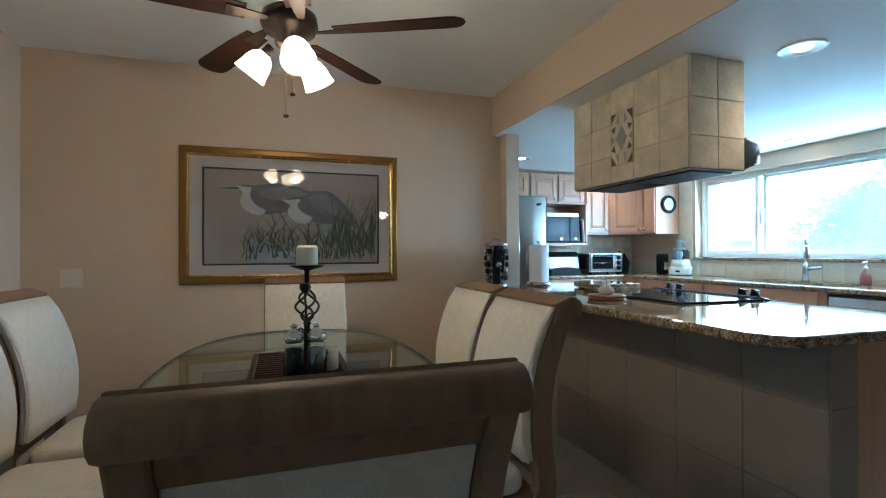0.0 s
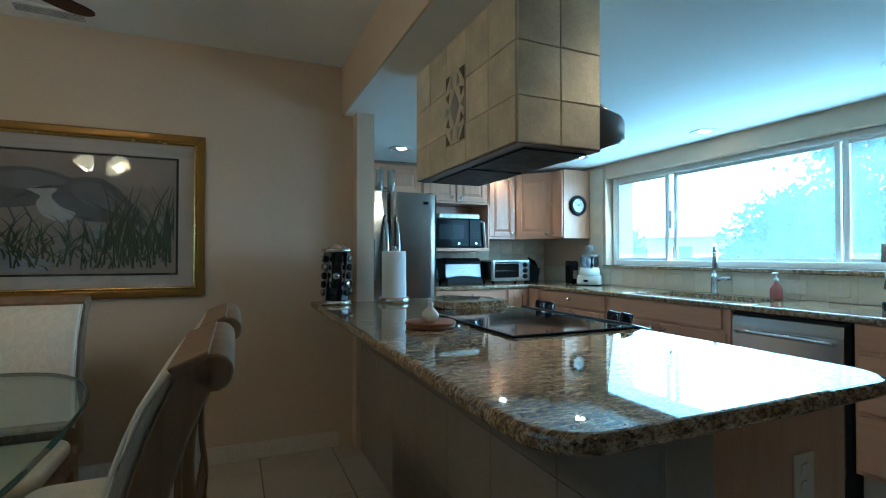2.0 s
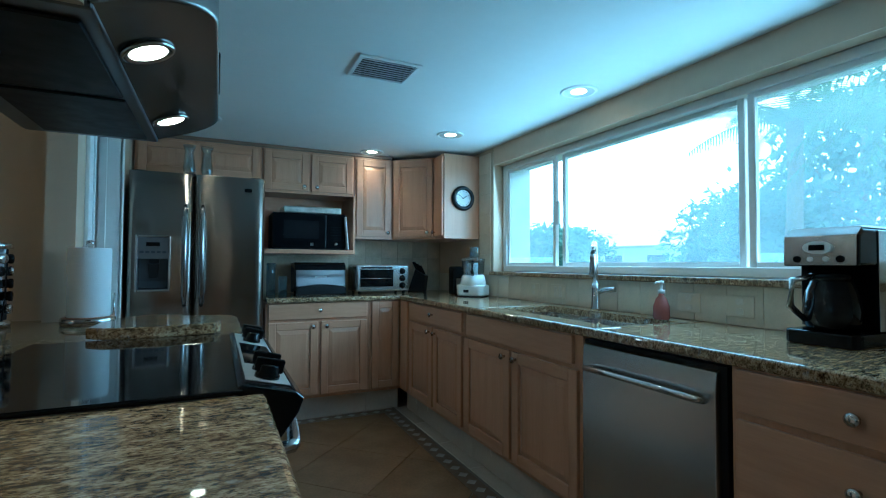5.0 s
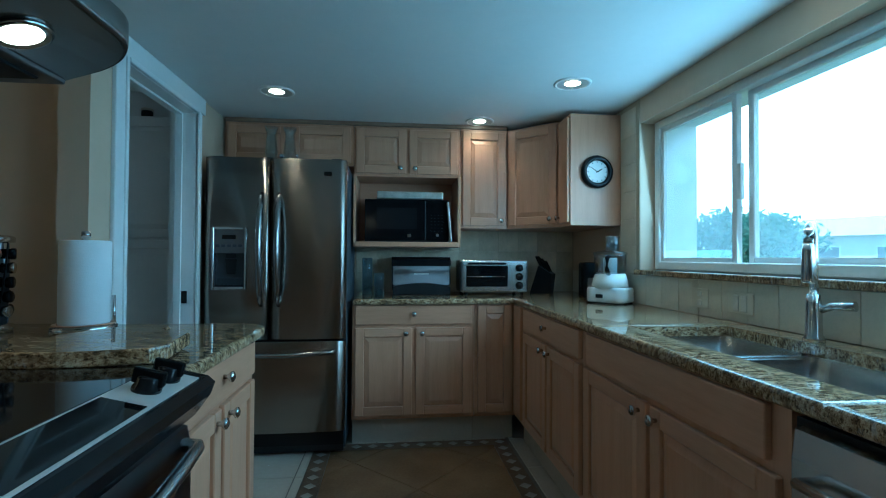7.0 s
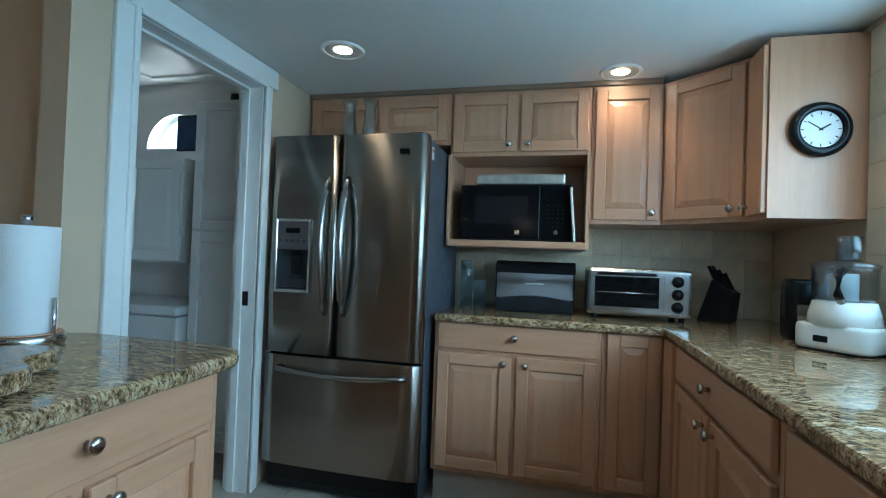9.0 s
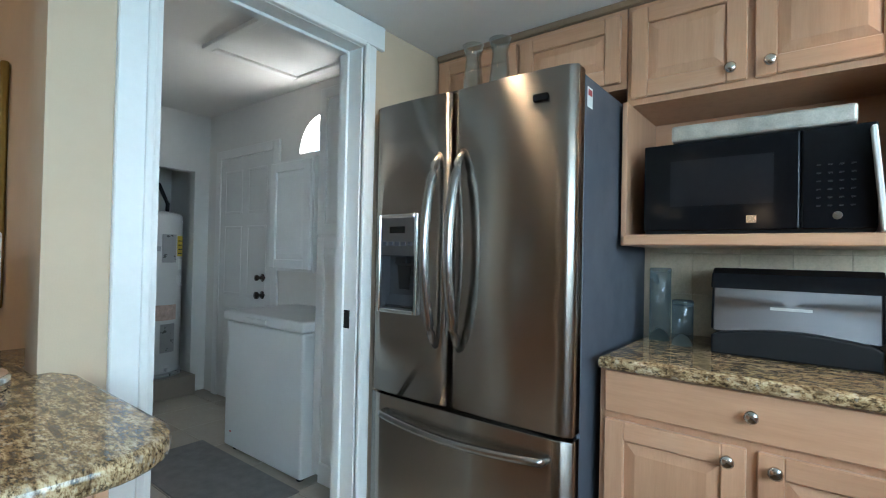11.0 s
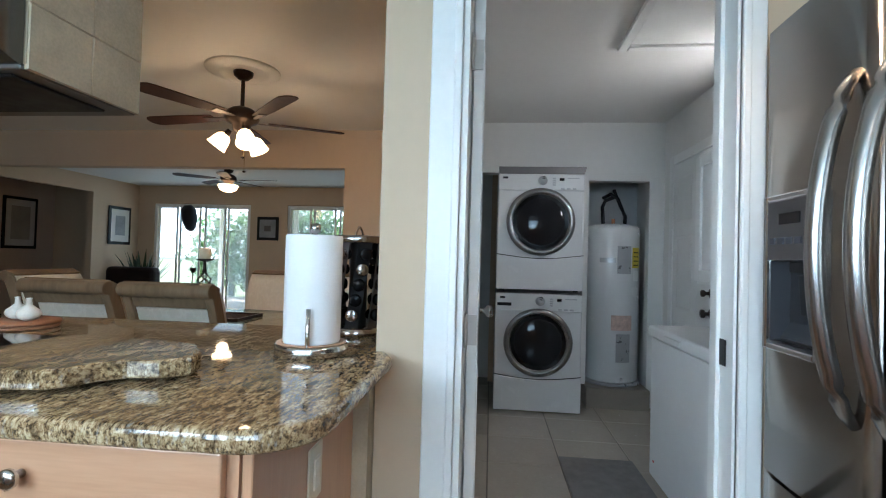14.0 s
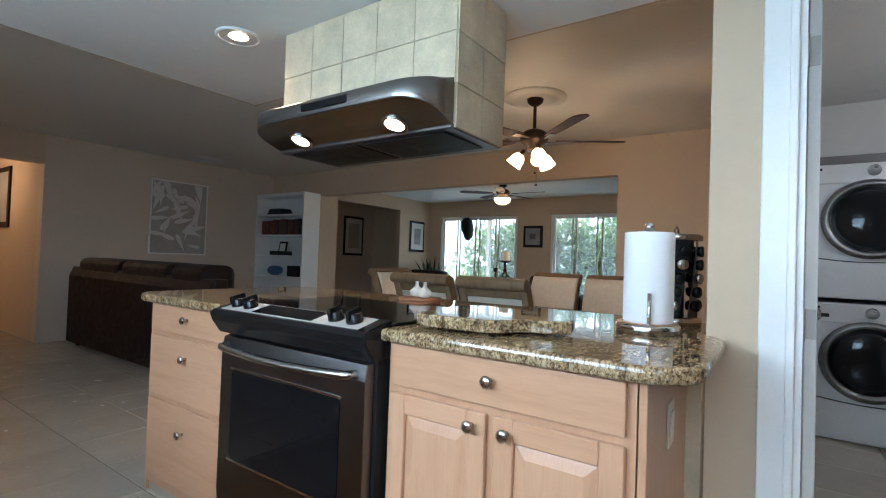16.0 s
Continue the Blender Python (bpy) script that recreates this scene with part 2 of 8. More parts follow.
M["tile_far"] = mat("floor_tile_far", (0.51, 0.45, 0.37), 0.24, var=0.06, scale=3, bump=0.05, bscale=30, random_amount=0.06, island=True, spec=0.5)
M["tile_grout"] = mat("floor_grout", (0.17, 0.15, 0.13), 0.9, var=0.1, scale=10)
M["frame_wood"] = wood("chair_wood", (0.29, 0.19, 0.11), (0.18, 0.115, 0.065), 0.5, coat=0.0, spec=0.25)
M["fan_wood"] = wood("fan_blade_wood", (0.045, 0.018, 0.010), (0.02, 0.008, 0.005), 0.6, axis=0, coat=0.0, spec=0.15)
M["bronze"] = mat("dark_bronze", (0.05, 0.035, 0.028), 0.35, 0.8, var=0.15, scale=8)
M["leather"] = mat("brown_leather", (0.014, 0.007, 0.006), 0.55, var=0.2, scale=5, bump=0.4, bscale=60, spec=0.22)
M["gold"] = mat("gold_leaf", (0.27, 0.155, 0.04), 0.33, 0.9, var=0.06, scale=14, bump=0.05, bscale=50)
M["win_glass"] = glass("window_glass")
# pale translucent mix imitates glare over the bright view outside
M["win_veiled"] = glass("glare_veiled_glass", veil=0.21)
M["smoky"] = glass("smoky_clear_plastic", (0.80, 0.84, 0.87), 1.9)
M["vase_glass"] = glass("thick_vase_glass", (0.80, 0.83, 0.82), 2.1)
M["table_glass"] = glass("table_glass", (0.86, 0.93, 0.90), 1.5)
M["pic_glass"] = glass("picture_glass", (1, 1, 1), 1.5)
M["clear_glass"] = glass("clear_glass", (0.93, 0.96, 0.96), 1.45)
M["lamp_warm"] = glow("warm_lamp", (1.0, 0.76, 0.42), 8)
M["shade_warm"] = glow("lit_frosted_shade", (1.0, 0.70, 0.36), 2.2)
M["can_lamp"] = glow("downlight_lamp", (1.0, 0.80, 0.52), 12)


def damask():
    m, nt, b, link = nodes_of("cream_damask")
    pat = noise_of(nt, 24, 3, (1, 1, 0.7), 0.5)
    weave = noise_of(nt, 420, 2)
    c = ramp(nt, pat, [(0.44, (0.66, 0.59, 0.48)), (0.5, (0.72, 0.655, 0.545)), (0.56, (0.67, 0.60, 0.49))])
    link(mixed(nt, c, ramp(nt, weave, [(0.3, (0.9, 0.9, 0.9)), (0.7, (1, 1, 1))]), amount=1.0, mode='MULTIPLY'), b.inputs["Base Color"])
    b.inputs["Roughness"].default_value = 0.7
    b.inputs["Sheen Weight"].default_value = 0.3
    bumped(nt, b, weave, 0.2)
    return m


M["damask"] = damask()


def leaves(name, col):
    """Thin leaves that let part of the sun through."""
    m, nt, b, link = nodes_of(name)
    src = nt.nodes.new("ShaderNodeNewGeometry").outputs["Random Per Island"]
    c = ramp(nt, src, [(0, shade(col, 0.6)), (1, shade(col, 1.3))])
    link(c, b.inputs["Base Color"])
    b.inputs["Roughness"].default_value = 0.45
    tl = nt.nodes.new("ShaderNodeBsdfTranslucent")
    link(c, tl.inputs[0])
    x = nt.nodes.new("ShaderNodeMixShader")
    x.inputs[0].default_value = 0.6
    link(b.outputs[0], x.inputs[1])
    link(tl.outputs[0], x.inputs[2])
    link(x.outputs[0], nt.nodes["Material Output"].inputs[0])
    return m

# ---- mesh helpers ----
def box(bm, x0, y0, z0, x1, y1, z1, bevel=0.0, segs=1):
    if bevel:
        t = bmesh.new()
        bmesh.ops.create_cube(t, size=1)
        for v in t.verts:
            v.co = Vector(((x0 + x1) / 2 + v.co.x * (x1 - x0), (y0 + y1) / 2 + v.co.y * (y1 - y0), (z0 + z1) / 2 + v.co.z * (z1 - z0)))
        bmesh.ops.bevel(t, geom=t.edges[:], offset=bevel, segments=segs, profile=0.5, affect='EDGES')
        merge(bm, t)
        return bm
    vs = [bm.verts.new((x, y, z)) for z in (z0, z1) for y in (y0, y1) for x in (x0, x1)]
    for f in ((0, 2, 3, 1), (4, 5, 7, 6), (0, 1, 5, 4), (2, 6, 7, 3), (0, 4, 6, 2), (1, 3, 7, 5)):
        bm.faces.new([vs[i] for i in f])
    return bm


def merge(bm, t, m=None):
    if m is not None:
        bmesh.ops.transform(t, matrix=m, verts=t.verts)
    new_verts = {v: bm.verts.new(v.co) for v in t.verts}
    for f in t.faces:
        try:
            g = bm.faces.new([new_verts[v] for v in f.verts])
            g.smooth = f.smooth
        except ValueError:
            pass
    t.free()


def lathe(bm, profile, seg=24, centre=(0, 0, 0), axis='z', smooth=True, caps=True):
    """Turn (radius, height) pairs round an axis through centre."""
    rings = []
    for r, z in profile:
        ring = []
        for i in range(seg):
            a = 2 * math.pi * i / seg
            p = (r * math.cos(a), r * math.sin(a), z)
            if axis == 'x':
                p = (z, r * math.cos(a), r * math.sin(a))
            elif axis == 'y':
                p = (r * math.sin(a), z, r * math.cos(a))
            ring.append(bm.verts.new(Vector(p) + Vector(centre)))
        rings.append(ring)
    for a, b in zip(rings, rings[1:]):
        for i in range(seg):
            f = bm.faces.new((a[i], a[(i + 1) % seg], b[(i + 1) % seg], b[i]))
            f.smooth = smooth
    for ring, flip in ((rings[0], True), (rings[-1], False)):
        if caps and profile[0 if flip else -1][0] > 0.0015:
            bm.faces.new(ring[::-1] if flip else ring)
    return bm


def cyl(bm, c, r, h, axis='z', seg=20, r2=None):
    r2 = r if r2 is None else r2
    e = min(0.003, r * 0.15, abs(h) * 0.2)
    return lathe(bm, [(max(r - e, 1e-5), 0), (r, e), (r2, h - e), (max(r2 - e, 1e-5), h)], seg, c, axis)


def tube(bm, pts, r, seg=10):
    """A round bar along points."""
    pts = [Vector(p) for p in pts]
    rings = []
    up = Vector((0, 0, 1))
    for i, p in enumerate(pts):
        d = (pts[min(i + 1, len(pts) - 1)] - pts[max(i - 1, 0)]).normalized()
        ref = up if abs(d.dot(up)) < 0.95 else Vector((1, 0, 0))
        u = d.cross(ref).normalized()
        v = d.cross(u).normalized()
        rr = r[i] if isinstance(r, (list, tuple)) else r
        rings.append([bm.verts.new(p + rr * (math.cos(2 * math.pi * k / seg) * u + math.sin(2 * math.pi * k / seg) * v)) for k in range(seg)])
    for a, b in zip(rings, rings[1:]):
        for k in range(seg):
            f = bm.faces.new((a[k], a[(k + 1) % seg], b[(k + 1) % seg], b[k]))
            f.smooth = True
    bm.faces.new(rings[0][::-1])
    bm.faces.new(rings[-1])
    return bm


def prism(bm, pts, a0, a1, axis='z', bevel=0.0, segs=2, smooth=False):
    """A 2D outline pushed along an axis: z takes (x, y), y takes (x, z), x takes (y, z)."""
    t = bmesh.new()
    put = {'z': lambda u, v, a: (u, v, a), 'y': lambda u, v, a: (u, a, v), 'x': lambda u, v, a: (a, u, v)}[axis]
    lo = [t.verts.new(put(u, v, a0)) for u, v in pts]
    hi = [t.verts.new(put(u, v, a1)) for u, v in pts]
    n = len(pts)
    caps = [t.faces.new(lo[::-1]), t.faces.new(hi)]
    for i in range(n):
        f = t.faces.new((lo[i], lo[(i + 1) % n], hi[(i + 1) % n], hi[i]))
        f.smooth = smooth
    bmesh.ops.recalc_face_normals(t, faces=t.faces[:])
    if bevel:
        rim = [e for f in caps for e in f.edges]
        bmesh.ops.bevel(t, geom=rim, offset=bevel, segments=segs, profile=0.5, affect='EDGES')
    merge(bm, t)
    return bm


def part(name, bm, material, parent=None, label=""):
    bmesh.ops.recalc_face_normals(bm, faces=bm.faces[:])
    me = bpy.data.meshes.new(name)
    bm.to_mesh(me)
    bm.free()
    me.materials.append(M[material] if isinstance(material, str) else material)
    ob = new(name, me)
    if parent is not None:
        ob.parent = parent
    if label:
        ob["label"] = label
    return ob


def thing(name, m, label, category, group=""):
    ob = new(name)
    ob.empty_display_size = 0.1
    ob.matrix_world = m
    return tagged(ob, label, category, group)


def structure(name, bm, material, label="", category=""):
    ob = part(name, bm, material)
    return tagged(ob, label, category, kind="structure")


def arc(cx, cy, r, a0, a1, n):
    return [(cx + r * math.cos(radians(a0 + (a1 - a0) * i / n)), cy + r * math.sin(radians(a0 + (a1 - a0) * i / n))) for i in range(n + 1)]


def rounded(x0, y0, x1, y1, r, n=5):
    return arc(x1 - r, y1 - r, r, 0, 90, n) + arc(x0 + r, y1 - r, r, 90, 180, n) + arc(x0 + r, y0 + r, r, 180, 270, n) + arc(x1 - r, y0 + r, r, 270, 360, n)


def nb():
    return bmesh.new()


# ---- structure ----
OUT = 0.22
structure("floor", box(nb(), -4.9, -7.2, -0.12, EX + OUT, 5.65, -0.006), "tile_grout", "dark grout bed under the large pale floor tiles", "floor")
b = nb()
box(b, BX, 1.0, KC, EX, PY, KC + 0.6)
box(b, WX0, PY, KC, EX, BY, KC + 0.6)
structure("ceiling_kitchen", b, "ceiling", "smooth white dropped kitchen ceiling", "ceiling")
b = nb()
box(b, DLX, -3.1, DC, BX, PY, DC + 0.1)
box(b, BX, -3.1, DC, EX, 1.0, DC + 0.1)
structure("ceiling_dining", b, "ceiling", "white textured ceiling over dining and living room", "ceiling")
structure("ceiling_family", box(nb(), -4.72, -6.0, FC, DLX - 0.36, 4.0, FC + 0.1), "ceiling", "white ceiling of the family room", "ceiling")
structure("ceiling_laundry", box(nb(), -1.4, PY + 0.1, 2.36, WX0, BY, 2.46), "ceiling", "white ceiling of the laundry room", "ceiling")
structure("ceiling_hall", box(nb(), 2.0, -7.0, 2.3, 3.2, -3.225, 2.4), "ceiling", "white ceiling of the hallway", "ceiling")
# face of the dropped ceiling, painted like the walls
b = nb()
box(b, BX - 0.012, 1.0 - 0.012, KC, BX, PY, DC)
box(b, BX, 1.0 - 0.012, KC, EX, 1.0, DC)
structure("beam", b, "wall", "tan painted drop between dining and kitchen ceilings", "beam")
# kitchen and laundry wall with its doorway
b = nb()
box(b, WX0, POST, 0, WX1, 3.912, KC)
box(b, WX0, 4.645, 0, WX1, BY, KC)
box(b, WX0, 3.912, 2.012, WX1, 4.645, KC)
structure("wall_laundry_door", b, "wall", "tan painted wall with a doorway to the laundry", "wall")
b = nb()
box(b, DLX - 0.02, PY, 0, WX0, PY + 0.05, DC)
structure("wall_painting", b, "wall", "tan textured dining room wall", "wall")
b = nb()
box(b, -1.4, PY + 0.052, 0, WX0, PY + 0.1, 2.36)
structure("wall_laundry", b, "wall_laundry", "off-white laundry side wall", "wall")
b = nb()
AX, AR, AZ = 0.945, 0.245, 1.895         # arched window: centre, radius, sill
box(b, -1.4, BY - 0.01, 0, AX - AR, BY + 0.1, 2.36)
box(b, AX - AR, BY - 0.01, 0, AX + AR, BY + 0.1, AZ)
box(b, AX - AR, BY - 0.01, AZ + AR + 0.04, AX + AR, BY + 0.1, 2.36)
for a0 in (0, 90):
    side = arc(AX, AZ, AR, a0, a0 + 90, 8)
    top_ = AZ + AR + 0.04
    prism(b, side + ([(AX, top_), (AX + AR, top_)] if a0 == 0 else [(AX - AR, top_), (AX, top_)]), BY - 0.01, BY + 0.1, 'y')
box(b, AX + AR, BY - 0.01, 0, WX0, BY + 0.1, 2.36)
structure("wall_laundry_back", b, "wall_laundry", "off-white laundry back wall round a small window", "wall")
b = nb()
box(b, -0.70, PY + 0.1, 1.93, -0.60, BY, 2.36)
box(b, -0.70, 5.30, 0, -0.60, BY, 1.93)
box(b, -0.70, 4.77, 0.17, -0.60, 4.81, 1.93)
box(b, -0.70, 4.81, 1.87, -0.60, 5.30, 1.93)
structure("wall_laundry_alcove", b, "wall_laundry", "off-white framed alcove round the laundry machines", "wall")
structure("wall_laundry_end", box(nb(), -1.45, PY + 0.1, 0, -1.35, BY, 2.36), "wall_laundry", "off-white wall behind the laundry machines", "wall")

b = nb()
box(b, WX0, BY, 0, EX, BY + 0.15, KC + 0.1)
structure("wall_back", b, "wall", "tan kitchen back wall behind the cabinets", "wall")
# window wall
WY0, WY1, WZ0, WZ1 = 1.75, 4.41, 1.10, 1.965
b = nb()
box(b, EX, WY1, 0, EX + OUT, 5.6, DC)
box(b, EX, -7.1, 0, EX + OUT, WY0, DC)
box(b, EX, WY0, 0, EX + OUT, WY1, WZ0)
box(b, EX, WY0, WZ1, EX + OUT, WY1, DC)
structure("wall_window", b, "wall", "tan kitchen outer wall around a wide window", "wall")
# living room, hall, family room
b = nb()
box(b, -1.43, -3.25, 0, 2.0, -3.1, DC)
structure("wall_living", b, "wall_living", "tan living room wall behind the sofa", "wall")
b = nb()
box(b, 2.0, -3.22, 2.08, 3.2, -3.1, DC)
box(b, 3.2, -3.22, 0, EX, -3.1, DC)
box(b, 1.88, -7.0, 0, 2.0, -3.25, DC)
box(b, 3.2, -7.0, 0, 3.3, -3.22, DC)
box(b, 1.88, -7.1, 0, 3.3, -7.0, DC)
structure("wall_hall", b, "wall", "tan hallway walls in warm lamplight", "wall")
b = nb()
box(b, DLX - 0.12, 2.547, 0, DLX, PY + 0.1, DC)
box(b, DLX - 0.12, -1.9, 2.045, DLX, 2.547, DC)
box(b, DLX - 0.36, -3.1, 0, DLX - 0.004, -1.905, DC)
structure("wall_dining_opening", b, "wall", "tan wall with a wide opening to the family room", "wall")
FX = -4.72
S1, S2 = (-2.19, -0.33), (0.36, 2.22)
b = nb()
box(b, FX - 0.15, -6.0, 0, FX, S1[0], FC)
box(b, FX - 0.15, S1[1], 0, FX, S2[0], FC)
box(b, FX - 0.15, S2[1], 0, FX, 4.1, FC)
box(b, FX - 0.15, S1[0], 2.06, FX, S1[1], FC)
box(b, FX - 0.15, S2[0], 2.06, FX, S2[1], FC)
box(b, FX, 4.0, 0, DLX - 0.12, 4.1, FC)
structure("wall_family_far", b, "wall", "tan family room wall with two glass sliders", "wall")
b = nb()
box(b, FX, -2.6, 0, -3.70, -2.5, FC)
box(b, -3.70, -2.6, 2.12, DLX - 0.36, -2.5, FC)
structure("wall_family_side", b, "wall", "tan family room side wall beside a den opening", "wall")
b = nb()
box(b, FX, -4.3, 0, DLX - 0.36, -4.2, FC)
box(b, DLX - 0.36, -4.3, 0, DLX - 0.26, -3.25, FC)
structure("wall_den", b, "wall_pink", "pinkish den wall", "wall")
# roof slab over everything, with an eave over the windows
structure("roof", box(nb(), -5.6, -7.6, 2.75, EX + 0.75, 6.2, 2.95), "ceiling", "pale soffit and roof slab", "roof")
structure("backdrop_wall", box(nb(), -4.9, -7.3, 0, 4.9, -7.15, 2.75), "wall", "plain closing wall", "wall")

# ---- kitchen: window, door, casing ----
def window_unit(name, m, label, panes, z0, z1, fw=0.045):
    """A framed window in the local yz plane (x is depth). panes: (y0, y1, x offset)."""
    w = thing(name, m, label, "window")
    w["kind"] = "structure"
    y0, y1 = min(p[0] for p in panes), max(p[1] for p in panes)
    f = nb()
    box(f, -0.04, y0, z0, 0.05, y0 + fw, z1, 0.004)
    box(f, -0.04, y1 - fw, z0, 0.05, y1, z1, 0.004)
    box(f, -0.04, y0 + fw, z0, 0.05, y1 - fw, z0 + fw, 0.004)
    box(f, -0.04, y0 + fw, z1 - fw, 0.05, y1 - fw, z1, 0.004)
    part("window_frame", f, "white", w, "white painted window frame")
    for a, c, off in panes:
        s = nb()
        a2, c2 = a + fw * 0.8, c - fw * 0.8
        zz0, zz1 = z0 + fw * 0.8, z1 - fw * 0.8
        box(s, off - 0.014, a2, zz0, off + 0.014, a2 + 0.032, zz1, 0.003)
        box(s, off - 0.014, c2 - 0.032, zz0, off + 0.014, c2, zz1, 0.003)
        box(s, off - 0.014, a2 + 0.032, zz0, off + 0.014, c2 - 0.032, zz0 + 0.032, 0.003)
        box(s, off - 0.014, a2 + 0.032, zz1 - 0.032, off + 0.014, c2 - 0.032, zz1, 0.003)
        sash = part("sash", s, "white", w)
        g = part("pane", box(nb(), off - 0.003, a2 + 0.03, zz0 + 0.03, off + 0.003, c2 - 0.03, zz1 - 0.03), "win_veiled", sash)
        g.visible_shadow = False
    return w


kw = window_unit("window_1", pose(4.86, 0, 0), "wide white three-part sliding kitchen window over the sink",
                 [(3.72, 4.40, -0.012), (2.44, 3.76, 0.018), (1.77, 2.48, -0.012)], WZ0 + 0.02, WZ1)
b = nb()
box(b, -0.02, 3.70, 1.44, 0.0, 3.73, 1.60, 0.004)
lt = part("latch", b, "white", kw)
lt.location.x = -0.03
b = nb()
for q in ((4.915, WY1 - 0.012, WZ0, 5.08, WY1 - 0.001, WZ1), (4.915, WY0 + 0.001, WZ0, 5.08, WY0 + 0.012, WZ1), (4.915, WY0 + 0.012, WZ1 - 0.012, 5.08, WY1 - 0.012, WZ1 - 0.001), (4.915, WY0 + 0.012, WZ0 + 0.001, 5.08, WY1 - 0.012, WZ0 + 0.03)):
    box(b, *q)
structure("window_outer_reveal", b, "white", "white painted outer window reveal", "trim")
structure("window_sill", box(nb(), EX - 0.035, WY0 - 0.02, WZ0 - 0.012, 4.83, WY1 + 0.02, WZ0 + 0.018, 0.006, 2), "granite", "granite window sill", "sill")


def casing(name, x, side, y0, y1, zt, w, label, mat_name="white"):
    """Door casing on a wall of constant x, proud on the given side."""
    t = 0.02 * side
    b = nb()
    for k, (ya, yb) in enumerate(((y0 - w, y0), (y1, y1 + w))):
        box(b, min(x, x + t), ya, 0, max(x, x + t), yb, zt + w, 0.004)
        inner = yb if k == 0 else ya
        d = -0.03 if k == 0 else 0.03
        box(b, min(x, x + 1.5 * t), min(inner, inner + d), 0, max(x, x + 1.5 * t), max(inner, inner + d), zt, 0.004)
    box(b, min(x, x + t), y0, zt, max(x, x + t), y1, zt + w, 0.004)
    box(b, min(x, x + 1.5 * t), y0, zt, max(x, x + 1.5 * t), y1, zt + 0.03, 0.004)
    return structure(name, b, mat_name, label, "door casing")


b = nb()
for ya, yb, inner in ((3.825, 3.912, 1), (4.64, 4.702, -1)):
    box(b, WX1, ya, 0, WX1 + 0.018, yb, 2.012, 0.003)
    q = (yb - 0.022, yb) if inner > 0 else (ya, ya + 0.022)
    box(b, WX1, q[0], 0, WX1 + 0.026, q[1], 2.012, 0.005, 2)
box(b, WX1, 3.818, 2.0125, WX1 + 0.020, 4.745, KC - 0.004, 0.003)
box(b, WX1, 3.912, 1.996, WX1 + 0.027, 4.64, 2.018, 0.005, 2)
structure("door_casing", b, "white", "white moulded door casing with a flat head board on the laundry doorway", "door casing")
casing("door_casing", WX0, -1, 3.934, 4.645, 2.012, 0.018, "white moulded door casing inside the laundry")
b = nb()
box(b, WX0 - 0.01, 3.9125, 0, WX1 + 0.008, 3.93, 2.0115)
box(b, WX0 - 0.01, 4.632, 0, WX1 + 0.008, 4.6445, 2.0115)
box(b, WX0 - 0.01, 3.93, 1.994, WX1 + 0.008, 4.632, 2.0115)
box(b, WX0 + 0.01, 4.620, 0, WX0 + 0.05, 4.632, 1.994, 0.002)
box(b, WX0 + 0.01, 3.93, 1.982, WX0 + 0.05, 4.620, 1.994, 0.002)
jamb = structure("door_jamb", b, "white", "white painted door jamb with strike plate", "door jamb")
part("strike_plate", box(nb(), WX0 + 0.053, 4.6275, 0.915, WX0 + 0.083, 4.6325, 0.985, 0.001), "black_satin", jamb, "small dark metal strike plate")
# open laundry door, swung back against the wall
lt = thing("door_1", pose(WX0 - 0.005, 3.936, 0, 0, 0, 2), "white laundry door standing open against the wall", "door")
lt["kind"] = "structure"
b = nb()
box(b, -0.69, 0, 0.012, -0.004, 0.034, 1.985, 0.003)
leaf = part("door_leaf", b, "door_white", lt)
for z0, z1 in ((0.2, 0.85), (1.0, 1.85)):
    for yy in (0.034, 0):
        s = 0.004 if yy else -0.004
        f = nb()
        for xa, xb, za, zb in ((-0.62, -0.595, z0, z1), (-0.12, -0.095, z0, z1), (-0.595, -0.12, z0, z0 + 0.025), (-0.595, -0.12, z1 - 0.025, z1)):
            box(f, xa, min(yy, yy + s), za, xb, max(yy, yy + s), zb, 0.001)
        part("panel_moulding", f, "door_white", leaf)
for z in (0.25, 0.97, 1.80):
    h = nb()
    cyl(h, (0.012, -0.004, z - 0.05), 0.008, 0.1, 'z', 10)
    box(h, -0.002, -0.002, z - 0.045, 0.002, 0.03, z + 0.045)
    box(h, 0.004, -0.0055, z - 0.045, 0.05, -0.0025, z + 0.045)
    part("hinge", h, "silver", leaf, "satin metal hinge")
k = nb()
lathe(k, [(0.028, 0), (0.028, 0.006), (0.01, 0.012), (0.01, 0.035), (0.025, 0.045), (0.028, 0.06), (0.018, 0.07), (0.001, 0.072)], 18, (-0.64, 0.034, 0.96), 'y')
part("door_knob", k, "chrome", leaf, "satin door knob")

# ---- cabinets ----
def knob(parent, m):
    b = nb()
    lathe(b, [(0.007, 0), (0.007, 0.012), (0.016, 0.02), (0.0165, 0.027), (0.011, 0.031), (0.001, 0.032)], 16, (0, 0, 0), 'x')
    bmesh.ops.transform(b, matrix=m, verts=b.verts)
    return part("knob", b, "chrome", parent, "round satin metal knob")


